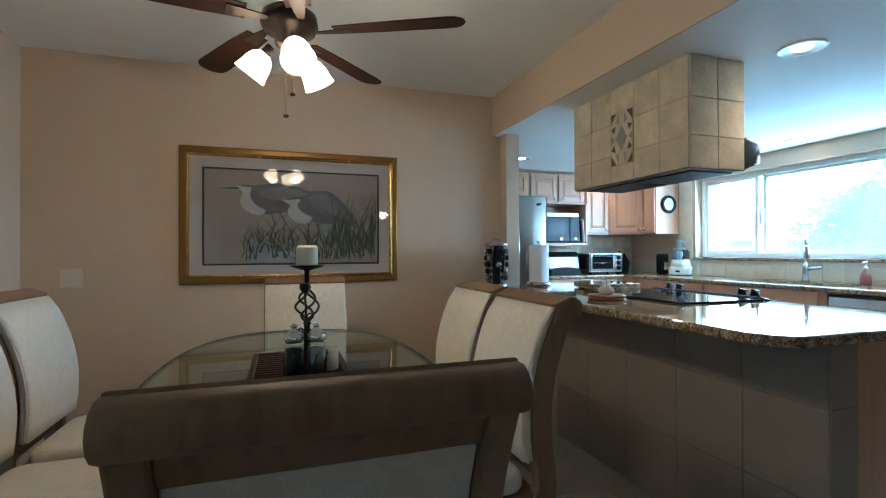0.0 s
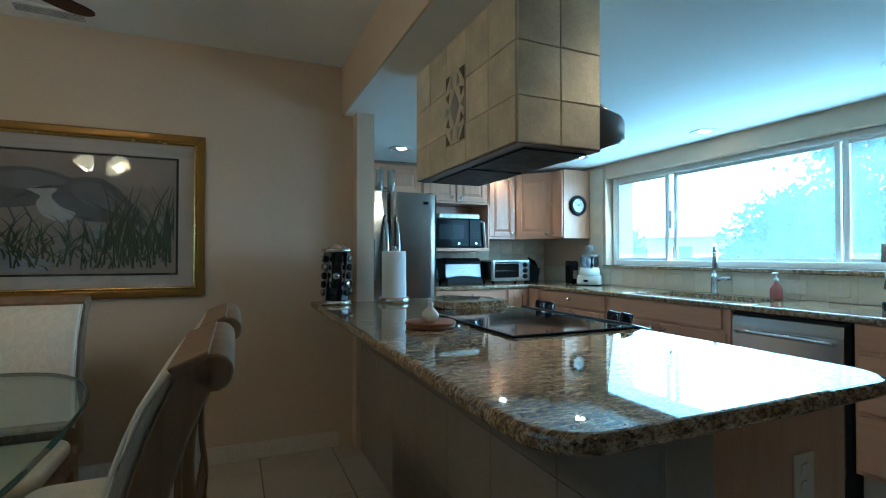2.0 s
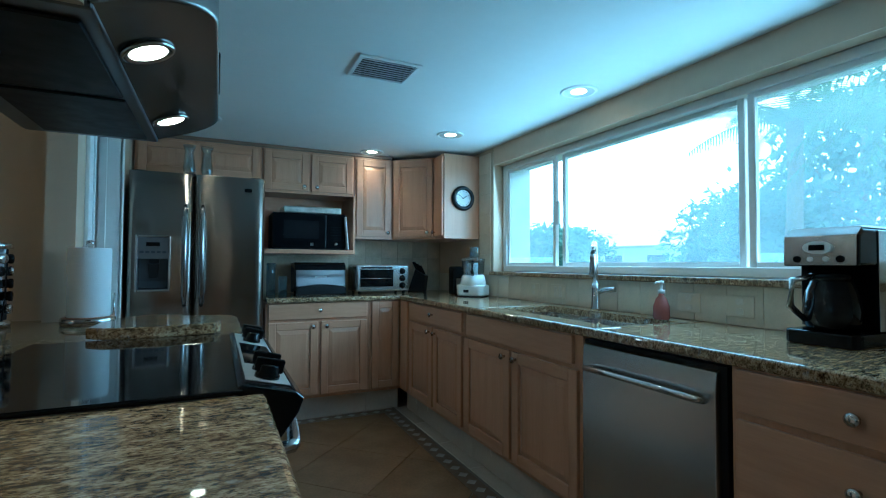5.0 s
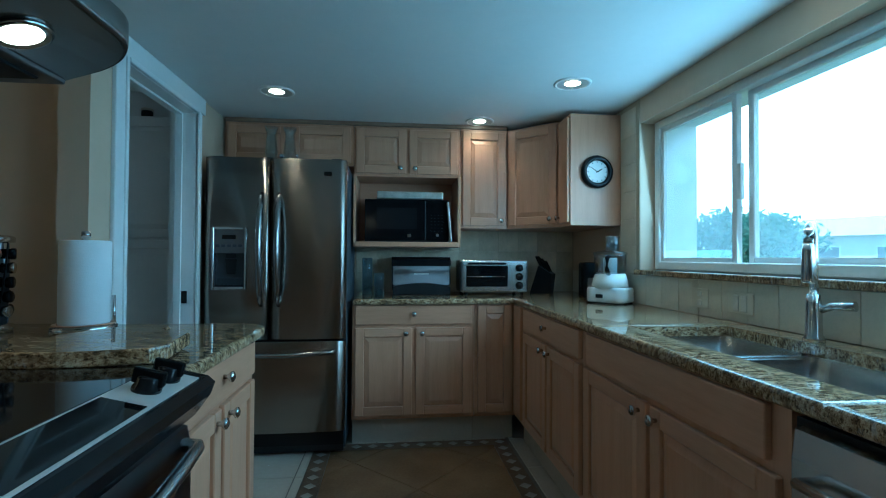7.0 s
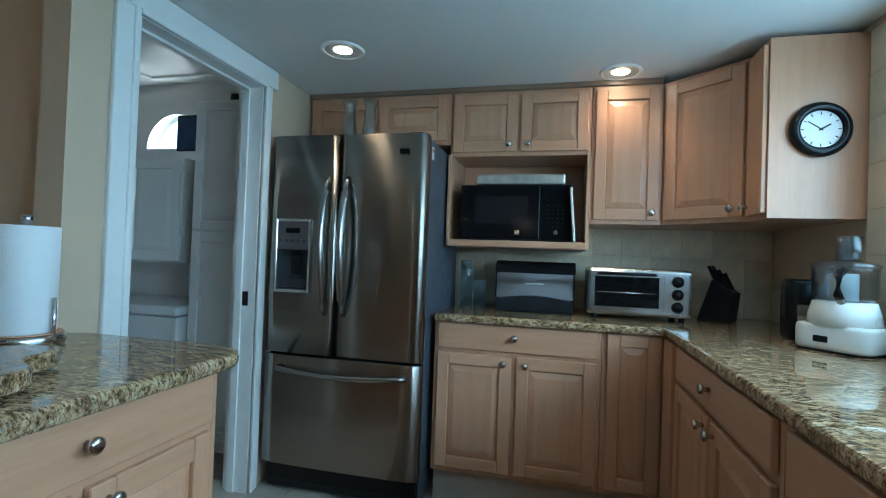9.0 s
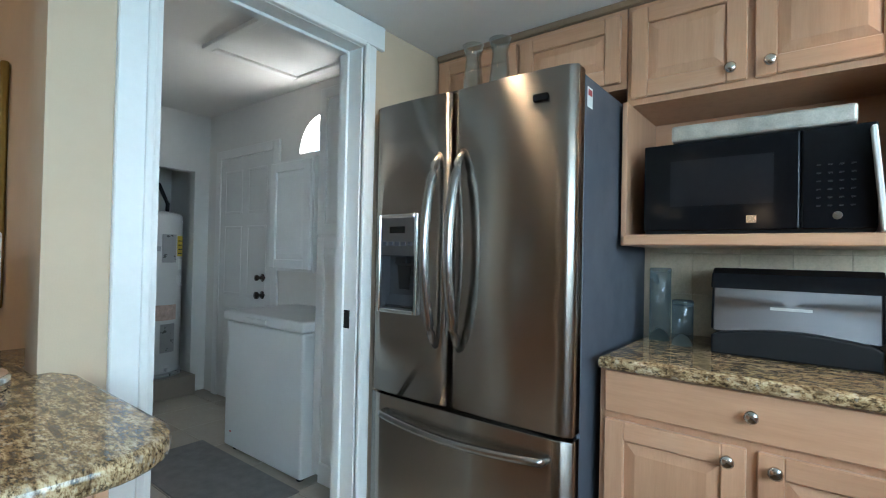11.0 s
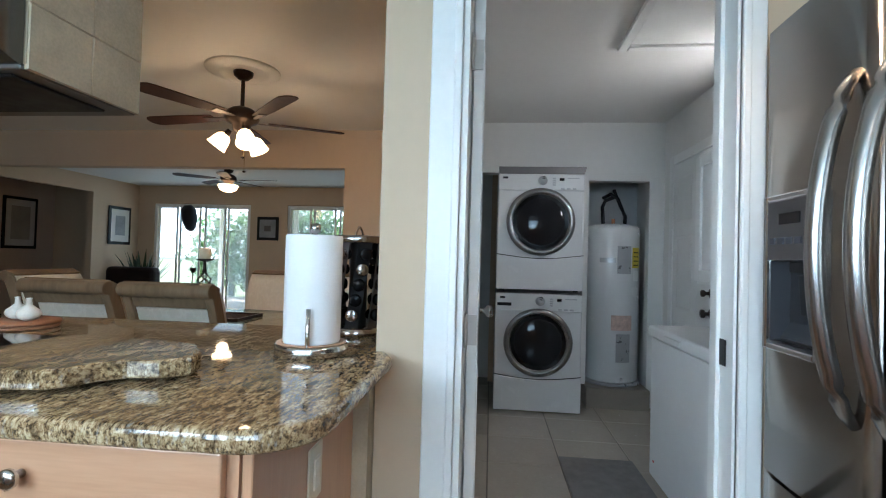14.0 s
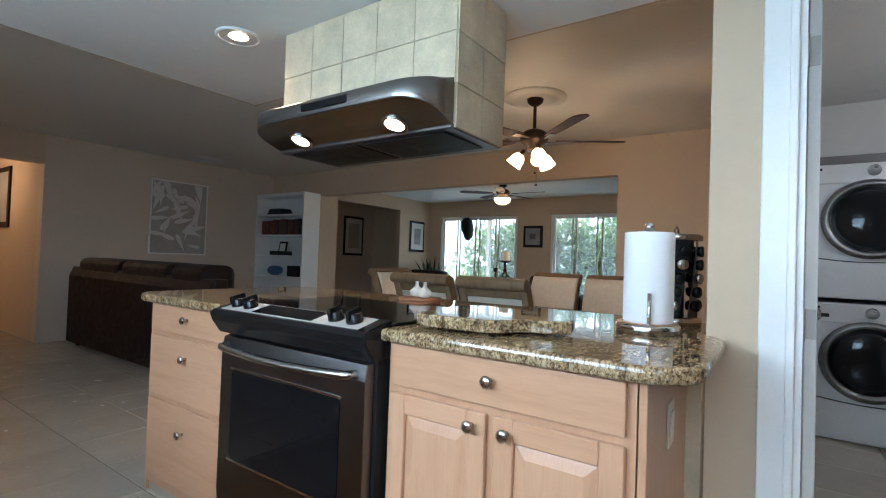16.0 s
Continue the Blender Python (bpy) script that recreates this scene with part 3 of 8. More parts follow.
def front(name, parent, y0, y1, z0, z1, mat_name="maple", panel=True, knob_at=None, th=0.019):
    """A door or drawer front: local x is outwards, y runs along the face."""
    if panel and (y1 - y0) > 0.16:
        r = 0.055
        p = nb()
        a, c, e, f = y0 + r, y1 - r, z0 + r, z1 - r
        k = 0.032
        outer = [p.verts.new((0.006, *q)) for q in ((a, e), (c, e), (c, f), (a, f))]
        lip = [p.verts.new((0.009, *q)) for q in ((a + 0.008, e + 0.008), (c - 0.008, e + 0.008), (c - 0.008, f - 0.008), (a + 0.008, f - 0.008))]
        inner = [p.verts.new((0.016, *q)) for q in ((a + k, e + k), (c - k, e + k), (c - k, f - k), (a + k, f - k))]
        for u, v in ((outer, lip), (lip, inner)):
            for i in range(4):
                p.faces.new((u[i], u[(i + 1) % 4], v[(i + 1) % 4], v[i]))
        p.faces.new(inner)
        door = part(name, p, mat_name, parent)
        flat = mat_name + "_h" if mat_name + "_h" in M else mat_name
        part("stile", box(nb(), 0.0005, y0, z0, th, y0 + r, z1, 0.003), mat_name, door)
        part("stile", box(nb(), 0.0005, y1 - r, z0, th, y1, z1, 0.003), mat_name, door)
        part("rail", box(nb(), 0.0005, y0 + r, z0, th, y1 - r, z0 + r, 0.003), flat, door)
        part("rail", box(nb(), 0.0005, y0 + r, z1 - r, th, y1 - r, z1, 0.003), flat, door)
    else:
        door = part(name, box(nb(), 0.0005, y0, z0, th, y1, z1, 0.004, 2), mat_name, parent)
    if knob_at:
        knob(door, pose(th, knob_at[0], knob_at[1]))
    return door


def base_cabinet(m, width, label, layout, depth=0.58, toe=True, height=0.88, open_top=False, low=0.165):
    """Body against local -x, face at x=0, y from 0 to width. layout: list of (kind, y0, y1, z0, z1, knob)."""
    c = thing("base_cabinet", m, label, "cabinet", "kitchen base cabinets")
    b = nb()
    if open_top:
        box(b, -depth, 0.001, 0.165, 0, width - 0.001, 0.70)
        box(b, -0.04, 0.001, 0.7005, 0, width - 0.001, height)
    else:
        box(b, -depth, 0.001, low, 0, width - 0.001, height)
    part("body", b, "maple", c)
    if toe:
        part("toe_board", box(nb(), -depth, 0.001, 0.0, -0.06 if low > 0.1 else -0.012, width - 0.001, low - 0.0005), "tile", c, "pale tiled toe kick")
    for kind, y0, y1, z0, z1, kn in layout:
        front(kind, c, y0, y1, z0, z1, "maple_h" if kind == "drawer" else "maple", kind == "door", kn)
    return c


# face directions: +x for the peninsula, -x for the window run, -y for the back run
def face_px(x, y):
    return pose(x, y, 0)


def face_mx(x, y):
    return pose(x, y, 0, 0, 0, 180)


def face_my(x, y):
    return pose(x, y, 0, 0, 0, -90)


def two_doors(w, z0=0.19, z1=0.736, drawer=True, split=True):
    g = 0.02
    out = []
    if drawer:
        out.append(("drawer", g, w - g, 0.757, 0.877, (w / 2, 0.824)))
    mid = w / 2
    out.append(("door", g, mid - 0.012, z0, z1, (mid - 0.05, z1 - 0.034)))
    out.append(("door", mid + 0.012, w - g, z0, z1, (mid + 0.05, z1 - 0.034)))
    return out


YF = 4.83
base_cabinet(face_my(3.068, YF), 0.773, "maple base cabinet with a drawer over two doors", two_doors(0.773))
base_cabinet(face_my(3.842, YF), 0.268, "narrow maple corner base cabinet with one door", [("door", 0.02, 0.245, 0.19, 0.877, None)])
XF = 4.11
base_cabinet(face_mx(XF, 4.829), 0.225, "narrow maple corner base cabinet beside the corner", [("door", 0.03, 0.19, 0.19, 0.877, None)], 0.6)
base_cabinet(face_mx(XF, 4.603), 0.90, "maple base cabinet with a drawer over two doors under the window", two_doors(0.90), 0.6)
base_cabinet(face_mx(XF, 3.70), 1.03, "maple sink cabinet with a false front over two doors",
             [("drawer", 0.05, 0.98, 0.757, 0.877, None)] + two_doors(1.03, drawer=False), 0.6, open_top=True)
base_cabinet(face_mx(XF, 2.045), 0.62, "maple base cabinet with three stacked drawers",
             [("drawer", 0.02, 0.60, 0.757, 0.877, (0.31, 0.82)), ("drawer", 0.02, 0.60, 0.47, 0.736, (0.31, 0.65)), ("drawer", 0.02, 0.60, 0.19, 0.45, (0.31, 0.37))], 0.6)
base_cabinet(face_mx(XF, 1.424), 0.50, "maple base cabinet with a drawer over one door", [("drawer", 0.02, 0.48, 0.757, 0.877, (0.25, 0.82)), ("door", 0.02, 0.48, 0.19, 0.736, (0.43, 0.70))], 0.6)

# dishwasher
dw = thing("dishwasher", face_mx(XF, 2.664), "stainless steel dishwasher with a bar handle and black side trim", "dishwasher")
part("body", box(nb(), -0.56, 0.005, 0.0, 0.0, 0.605, 0.872), "black_satin", dw)
part("door", prism(nb(), [(0.001, 0.12), (0.026, 0.12), (0.03, 0.2), (0.03, 0.80), (0.022, 0.855), (0.001, 0.862)], 0.022, 0.588, 'y', 0.003), "steel_h", dw, "brushed steel door")
b = nb()
tube(b, [(0.03, 0.06, 0.765), (0.062, 0.07, 0.772), (0.068, 0.20, 0.775), (0.068, 0.41, 0.775), (0.062, 0.54, 0.772), (0.03, 0.55, 0.765)], 0.011, 10)
part("handle", b, "chrome", dw, "curved steel bar handle")
part("toe_board", box(nb(), -0.05, 0.02, 0.004, -0.01, 0.59, 0.115), "black", dw)

# wall cabinets
def wall_cabinet(m, width, z0, z1, label, doors, depth=0.33):
    c = thing("wall_cabinet", m, label, "cabinet", "kitchen wall cabinets")
    part("body", box(nb(), -depth, 0.001, z0, 0, width - 0.001, z1), "maple", c)
    for y0, y1, za, zb, kn in doors:
        front("door", c, y0, y1, za, zb, "maple", True, kn)
    return c


UF = 5.095
wall_cabinet(face_my(2.205, UF), 0.845, 1.80, 2.08, "maple wall cabinet with two low doors over the fridge",
             [(0.02, 0.415, 1.82, 2.06, (0.375, 1.85)), (0.43, 0.825, 1.82, 2.06, (0.47, 1.85))])
mwc = wall_cabinet(face_my(3.052, UF), 0.73, 1.735, 2.08, "maple wall cabinet with two doors over an open microwave shelf",
                   [(0.015, 0.355, 1.755, 2.06, (0.315, 1.79)), (0.375, 0.715, 1.755, 2.06, (0.415, 1.79))])
part("side_board", box(nb(), -0.33, 0.0, 1.25, 0.05, 0.018, 1.735, 0.002), "maple", mwc)
part("side_board", box(nb(), -0.33, 0.712, 1.25, 0.05, 0.73, 1.735, 0.002), "maple", mwc)
part("open_shelf", box(nb(), -0.33, 0.0185, 1.25, 0.09, 0.7115, 1.285, 0.004), "maple_h", mwc, "open maple microwave shelf")
part("back_board", box(nb(), -0.33, 0.0185, 1.2855, -0.31, 0.7115, 1.7345), "maple_h", mwc)
wall_cabinet(face_my(3.785, UF), 0.335, 1.385, 2.08, "single-door maple wall cabinet", [(0.015, 0.32, 1.405, 2.06, (0.285, 1.44))])
# diagonal corner cabinet
cc = thing("wall_cabinet", pose(0, 0, 0), "maple diagonal corner wall cabinet with one door", "cabinet", "kitchen wall cabinets")
part("body", prism(nb(), [(4.122, UF), (4.41, 4.82), (EX - 0.002, 4.82), (EX - 0.002, BY - 0.002), (4.122, BY - 0.002)], 1.385, 2.08), "maple", cc)
L = math.hypot(4.41 - 4.122, 4.82 - UF)
dd = front("door", cc, 0.02, L - 0.02, 1.405, 2.06, "maple", True, (L - 0.06, 1.44))
dd.matrix_local = Matrix.Translation((4.122, UF, 0)) @ pose(0, 0, 0, 0, 0, math.degrees(math.atan2(4.82 - UF, 4.41 - 4.122)) - 90)
wall_cabinet(face_mx(4.41, 4.818), 0.178, 1.385, 2.08, "narrow maple wall cabinet beside the window, clock on its end", [(0.012, 0.166, 1.405, 2.06, (0.03, 1.44))])
# strip coloured dark as the shade between cabinet tops and ceiling
b = nb()
box(b, 2.205, UF - 0.014, 2.082, 4.115, UF + 0.02, KC - 0.002, 0.003)
structure("trim_cabinet_top", b, "gap_shade", "dark strip standing in for the shaded gap above the wall cabinets", "trim")

# worktops
def slab(name, pts, z0, z1, label, bevel=0.012):
    ob = part(name, prism(nb(), pts, z0, z1, 'z', bevel, 3), "granite")
    return tagged(ob, label, "countertop")


SX0, SX1, SY0, SY1 = 4.24, 4.61, 2.62, 3.52
slab("countertop", [(3.075, 4.79), (4.09, 4.79), (4.09, 3.56), (EX - 0.002, 3.56), (EX - 0.002, BY - 0.002), (3.075, BY - 0.002)], 0.882, CT, "polished speckled granite corner worktop under the window")
slab("countertop", [(4.09, 2.58), (4.09, 0.90), (EX - 0.002, 0.90), (EX - 0.002, 2.58)], 0.882, CT, "polished speckled granite worktop over the dishwasher")
sw = thing("sink_worktop", pose(0, 0, 0), "polished granite worktop cut out around the sink", "countertop")
b = nb()
prism(b, [(4.09, 2.581), (SX0, 2.581), (SX0, 3.559), (4.09, 3.559)], 0.8825, CT, 'z', 0.012, 3)
part("front_strip", b, "granite", sw)
part("back_strip", box(nb(), SX1, 2.581, 0.883, EX - 0.002, 3.559, CT), "granite", sw)
part("side_strip", box(nb(), SX0 + 0.0005, 2.581, 0.883, SX1 - 0.0005, SY0, CT), "granite", sw)
part("side_strip", box(nb(), SX0 + 0.0005, SY1, 0.883, SX1 - 0.0005, 3.559, CT), "granite", sw)
# sink
sk = thing("sink", pose(0, 0, 0), "double-bowl undermount stainless steel sink", "sink")
for ya, yb in ((SY0, 3.13), (3.15, SY1)):
    s = nb()
    p0 = rounded(SX0, ya, SX1, yb, 0.05)
    p1 = rounded(SX0 + 0.015, ya + 0.015, SX1 - 0.015, yb - 0.015, 0.05)
    lo = [s.verts.new((x, y, 0.72)) for x, y in p1]
    hi = [s.verts.new((x, y, 0.884)) for x, y in p0]
    for i in range(len(lo)):
        f = s.faces.new((lo[i], lo[(i + 1) % len(lo)], hi[(i + 1) % len(lo)], hi[i]))
        f.smooth = True
    s.faces.new(lo)
    part("bowl", s, "steel_h", sk)
    d = nb()
    lathe(d, [(0.045, 0), (0.045, 0.004), (0.03, 0.005), (0.02, 0.002), (0.001, 0.002)], 20, ((SX0 + SX1) / 2, (ya + yb) / 2, 0.7205))
    part("drain", d, "chrome", sk)
part("divider", box(nb(), SX0 + 0.004, 3.128, 0.78, SX1 - 0.004, 3.152, 0.882, 0.006, 2), "steel_h", sk)
# faucet
fc = thing("faucet", pose(4.66, 3.19, CT, 0, 0, 40), "brushed nickel pull-down kitchen faucet", "faucet")
b = nb()
lathe(b, [(0.03, 0), (0.03, 0.012), (0.024, 0.02), (0.022, 0.12), (0.018, 0.15)], 18)
part("base", b, "chrome", fc)
pts = [(0, 0, 0.14), (0, 0, 0.27)] + [(-0.055 + 0.055 * math.cos(radians(a)), 0, 0.30 + 0.07 * math.sin(radians(a))) for a in range(0, 181, 20)]
part("spout", tube(nb(), pts, 0.013, 12), "chrome", fc)
b = nb()
lathe(b, [(0.014, 0.31), (0.017, 0.29), (0.02, 0.20), (0.018, 0.19), (0.001, 0.189)], 14, (-0.11, 0, 0))
part("spray_head", b, "chrome", fc)
part("lever", tube(nb(), [(0, -0.015, 0.1), (-0.01, -0.05, 0.115), (-0.03, -0.105, 0.12)], [0.012, 0.013, 0.016], 10), "chrome", fc)

# refrigerator
FX0, FX1, FY, FT = 2.235, 3.04, 4.67, 1.77
fr = thing("refrigerator", pose(0, 0, 0), "stainless steel French-door refrigerator with a water dispenser", "refrigerator")
b = nb()
box(b, FX0 + 0.006, FY + 0.075, 0.03, FX1 - 0.002, BY - 0.03, FT - 0.02, 0.006)
part("body", b, "fridge_side", fr, "dark grey side panels")
MX = 2.599


def bulged(x0, x1, z0, z1, name, label=""):
    """A door with a softly bowed front."""
    n = 14
    pts = [(x1, FY + 0.07), (x0, FY + 0.07)]
    w = x1 - x0
    for i in range(n + 1):
        u = i / n
        edge = min(u, 1 - u)
        y = FY + 0.016 - 0.014 * math.sin(math.pi * (0.15 + 0.7 * u)) + (0.012 * (1 - edge / 0.05) ** 2 if edge < 0.05 else 0)
        pts.append((x0 + w * u, y))
    bm = prism(nb(), pts, z0, z1, 'z', 0.004, 2, True)
    return part(name, bm, "steel", fr, label)


def niche_door(x0, x1, z0, z1, n0, n1, m0, m1):
    """The same bowed door with an opening for the dispenser."""
    w = x1 - x0
    xs = sorted([x0 + w * i / 14 for i in range(15) if min(abs(x0 + w * i / 14 - n0), abs(x0 + w * i / 14 - n1)) > 0.004] + [n0, n1])
    zs = [z0, m0, m1, z1]
    bm = nb()

    def front_y(x):
        u = (x - x0) / w
        edge = min(u, 1 - u)
        return FY + 0.016 - 0.014 * math.sin(math.pi * (0.15 + 0.7 * u)) + (0.012 * (1 - edge / 0.05) ** 2 if edge < 0.05 else 0)
    g = [[bm.verts.new((x, front_y(x), z)) for z in zs] for x in xs]
    back = [bm.verts.new(p) for p in ((x0, FY + 0.07, z0), (x1, FY + 0.07, z0), (x1, FY + 0.07, z1), (x0, FY + 0.07, z1))]
    for i in range(len(xs) - 1):
        for k in range(3):
            if not (k == 1 and xs[i] > n0 - 0.001 and xs[i + 1] < n1 + 0.001):
                bm.faces.new((g[i][k], g[i + 1][k], g[i + 1][k + 1], g[i][k + 1])).smooth = True
    bm.faces.new(back)
    bm.faces.new([c[0] for c in g] + [back[1], back[0]])
    bm.faces.new([c[3] for c in g] + [back[2], back[3]])
    bm.faces.new(g[0] + [back[3], back[0]])
    bm.faces.new(g[-1] + [back[2], back[1]])
    return part("door", bm, "steel", fr, "left brushed steel door")


niche_door(FX0, MX - 0.004, 0.695, FT - 0.01, 2.294, 2.461, 1.004, 1.20)
bulged(MX + 0.004, FX1, 0.695, FT - 0.01, "door", "right brushed steel door")
bulged(FX0, FX1, 0.15, 0.683, "freezer_drawer", "brushed steel freezer drawer")
part("gasket", box(nb(), FX0 + 0.01, FY + 0.05, 0.06, FX1 - 0.01, FY + 0.078, FT - 0.015), "black", fr)
for hx in (MX - 0.044, MX + 0.056):
    pts = [(hx, FY + 0.006 - 0.074 * abs(math.sin(math.pi * k / 26)) ** 0.62, 1.552 - 0.66 * k / 26) for k in range(27)]
    rad = [0.010 + 0.007 * min(1, math.sin(math.pi * k / 26) * 3) for k in range(27)]
    part("handle", tube(nb(), pts, rad, 16), "steel_grip", fr, "long bowed steel handle")
pts = [(FX0 + 0.095, FY + 0.004, 0.625), (FX0 + 0.10, FY - 0.03, 0.625)] + [(FX0 + 0.105 + (FX1 - FX0 - 0.185) * k / 10, FY - 0.032 - 0.025 * math.sin(math.pi * k / 10), 0.625 - 0.012 * math.sin(math.pi * k / 10)) for k in range(11)] + [(FX1 - 0.075, FY - 0.03, 0.625), (FX1 - 0.07, FY + 0.004, 0.625)]
part("drawer_handle", tube(nb(), pts, 0.0135, 12), "steel_grip", fr, "long bowed steel handle")
# dispenser
b = nb()
d0, d1, e0, e1 = 2.28, 2.475, 0.99, 1.35
yy = FY - 0.012
for xa, xb, za, zb in ((d0, d0 + 0.014, e0, e1), (d1 - 0.014, d1, e0, e1), (d0 + 0.014, d1 - 0.014, e0, e0 + 0.014), (d0 + 0.014, d1 - 0.014, e1 - 0.014, e1)):
    box(b, xa, yy, za, xb, FY + 0.02, zb, 0.003)
dsp = part("dispenser", b, "chrome", fr, "silver dispenser surround")
part("control_panel", box(nb(), d0 + 0.014, yy + 0.003, 1.20, d1 - 0.014, FY + 0.015, e1 - 0.014, 0.002), "steel_dark", dsp, "grey control panel")
part("display", box(nb(), d0 + 0.06, yy + 0.001, 1.28, d1 - 0.06, yy + 0.004, 1.305), "black_gloss", dsp)
for i in range(5):
    part("button", box(nb(), d0 + 0.025 + i * 0.031, yy + 0.0005, 1.235, d0 + 0.047 + i * 0.031, yy + 0.004, 1.25, 0.001), "fridge_side", dsp)
b = nb()
n0, n1, m0, m1, yb = d0 + 0.014, d1 - 0.014, e0 + 0.014, 1.20, FY + 0.046
box(b, n0, yb - 0.004, m0, n1, yb, m1)
box(b, n0, FY - 0.003, m0, n0 + 0.003, yb - 0.004, m1)
box(b, n1 - 0.003, FY - 0.003, m0, n1, yb - 0.004, m1)
box(b, n0 + 0.003, FY - 0.003, m1 - 0.003, n1 - 0.003, yb - 0.004, m1)
prism(b, [(FY - 0.003, m0), (yb - 0.004, m0), (yb - 0.004, m0 + 0.05), (FY + 0.02, m0 + 0.012), (FY - 0.003, m0 + 0.006)], n0 + 0.003, n1 - 0.003, 'x')
part("recess", b, mat("dark_grey_moulding", (0.06, 0.062, 0.068), 0.18, var=0.05), dsp, "dark glossy dispensing recess")
part("spout", box(nb(), n0 + 0.06, FY + 0.004, m1 - 0.03, n1 - 0.05, FY + 0.035, m1 - 0.004, 0.003), "black_satin", dsp)
part("paddle", prism(nb(), [(n0 + 0.05, 1.165), (n1 - 0.05, 1.165), (n1 - 0.06, 1.075), (n0 + 0.06, 1.075)], FY + 0.03, FY + 0.037, 'y', 0.002), "black_satin", dsp)
part("drip_grille", box(nb(), n0 + 0.02, FY - 0.002, m0 + 0.0075, n1 - 0.02, FY + 0.014, m0 + 0.0115), "black_satin", dsp)
part("badge", box(nb(), 2.91, FY - 0.0045, 1.665, 2.955, FY + 0.006, 1.685), "black_gloss", fr, "small dark badge")
for x in (FX0 + 0.06, FX1 - 0.06, MX - 0.02):
    part("hinge_cover", box(nb(), x - 0.03, FY + 0.03, FT - 0.022, x + 0.03, FY + 0.12, FT - 0.001, 0.004, 2), "black_satin", fr)
part("base_grille", box(nb(), FX0 + 0.01, FY + 0.055, 0.02, FX1 - 0.01, FY + 0.079, 0.145, 0.003), "black_satin", fr)
for x in (FX0 + 0.08, FX1 - 0.08):
    part("foot", cyl(nb(), (x, FY + 0.12, 0), 0.025, 0.04), "black", fr)
st_ = part("sticker", box(nb(), FX1 - 0.0025, FY + 0.095, 1.655, FX1 - 0.001, FY + 0.135, 1.715), "white", fr, "small white and red sticker")
part("print_bar", box(nb(), FX1 - 0.0012, FY + 0.10, 1.69, FX1 - 0.0004, FY + 0.13, 1.708), mat("red_print", (0.45, 0.05, 0.05), 0.5), st_, "red printed bar")

# ---- peninsula ----
PX = 2.797
kn = structure("wall_knee", box(nb(), 2.108, 1.375, 0, 2.24, 3.686, 0.88), "grout", "half-height wall under the breakfast counter, tiled", "wall")
base_cabinet(face_px(PX, 1.455), 0.68, "maple peninsula cabinet with three drawers",
             [("drawer", 0.02, 0.66, 0.757, 0.877, (0.34, 0.826)), ("drawer", 0.02, 0.66, 0.47, 0.736, (0.34, 0.66)), ("drawer", 0.02, 0.66, 0.10, 0.445, (0.34, 0.34))], 0.554, low=0.05)
base_cabinet(face_px(PX, 2.925), 0.70, "maple peninsula cabinet with a drawer over two doors", two_doors(0.70, 0.10), 0.554, low=0.05)
# peninsula top: one polished piece round the cooktop
b = nb()
OY0, OY1, OX0 = 2.14, 2.922, 2.27
EDGE = 2.842
out = arc(EDGE - 0.13, 1.315 + 0.13, 0.13, 270, 360, 8) + [(EDGE, OY0), (OX0, OY0), (OX0, OY1), (EDGE, OY1)]
out += arc(EDGE - 0.13, 3.75 - 0.13, 0.13, 0, 90, 8) + [(2.26, 3.75), (2.194, 3.72), (2.194, 3.686), (2.076, 3.686), (2.076, PY - 0.003), (1.815, PY - 0.003)]
out += arc(1.815 + 0.13, 1.315 + 0.13, 0.13, 180, 270, 8)
prism(b, out, 0.882, CT, 'z', 0.013, 3)
tagged(part("countertop", b, "granite"), "polished speckled granite breakfast counter on the peninsula", "countertop")
b = nb()
box(b, 2.242, 1.43, 0.0, PX - 0.003, 1.452, 0.88, 0.002)
tagged(part("end_panel", b, "maple"), "maple end panel closing the peninsula", "panel")
b = nb()
box(b, 2.242, 3.627, 0.0, PX - 0.002, 3.645, 0.88, 0.002)
tagged(part("end_panel", b, "maple"), "maple end panel facing the fridge", "panel")

# range
rg = thing("range", pose(0, 0, 0), "slide-in electric range with black glass top and dark steel oven door", "stove")
RY0, RY1 = 2.15, 2.912
part("body", box(nb(), 2.28, RY0, 0.03, 2.835, RY1, 0.885), "black_satin", rg)
b = nb()
box(b, 2.255, RY0 - 0.022, CT + 0.001, 2.80, RY1 + 0.022, CT + 0.011, 0.004, 2)
part("cooktop", b, "black_gloss", rg, "black ceramic glass cooktop")
b = nb()
prism(b, [(2.79, CT + 0.012), (2.80, CT + 0.018), (2.90, CT - 0.006), (2.915, CT - 0.02), (2.905, 0.872), (2.872, 0.826), (2.79, 0.826)], RY0 - 0.014, RY1 + 0.014, 'y', 0.006, 2)
cp = part("control_panel", b, "black", rg, "sloping black control panel")
b = nb()
prism(b, [(2.806, CT + 0.0175), (2.894, CT - 0.0036), (2.894, CT - 0.0016), (2.806, CT + 0.0195)], RY0 + 0.03, RY1 - 0.03, 'y')
part("trim_plate", b, "silver", cp, "brushed steel control strip")
b = nb()
prism(b, [(2.812, CT + 0.018), (2.888, CT - 0.0003), (2.888, CT + 0.0012), (2.812, CT + 0.0195)], RY0 + 0.21, RY1 - 0.24, 'y')
part("touch_panel", b, "black_gloss", cp, "black touch keypad")
tilt = pose(0, 0, 0, 0, 13.5, 0)
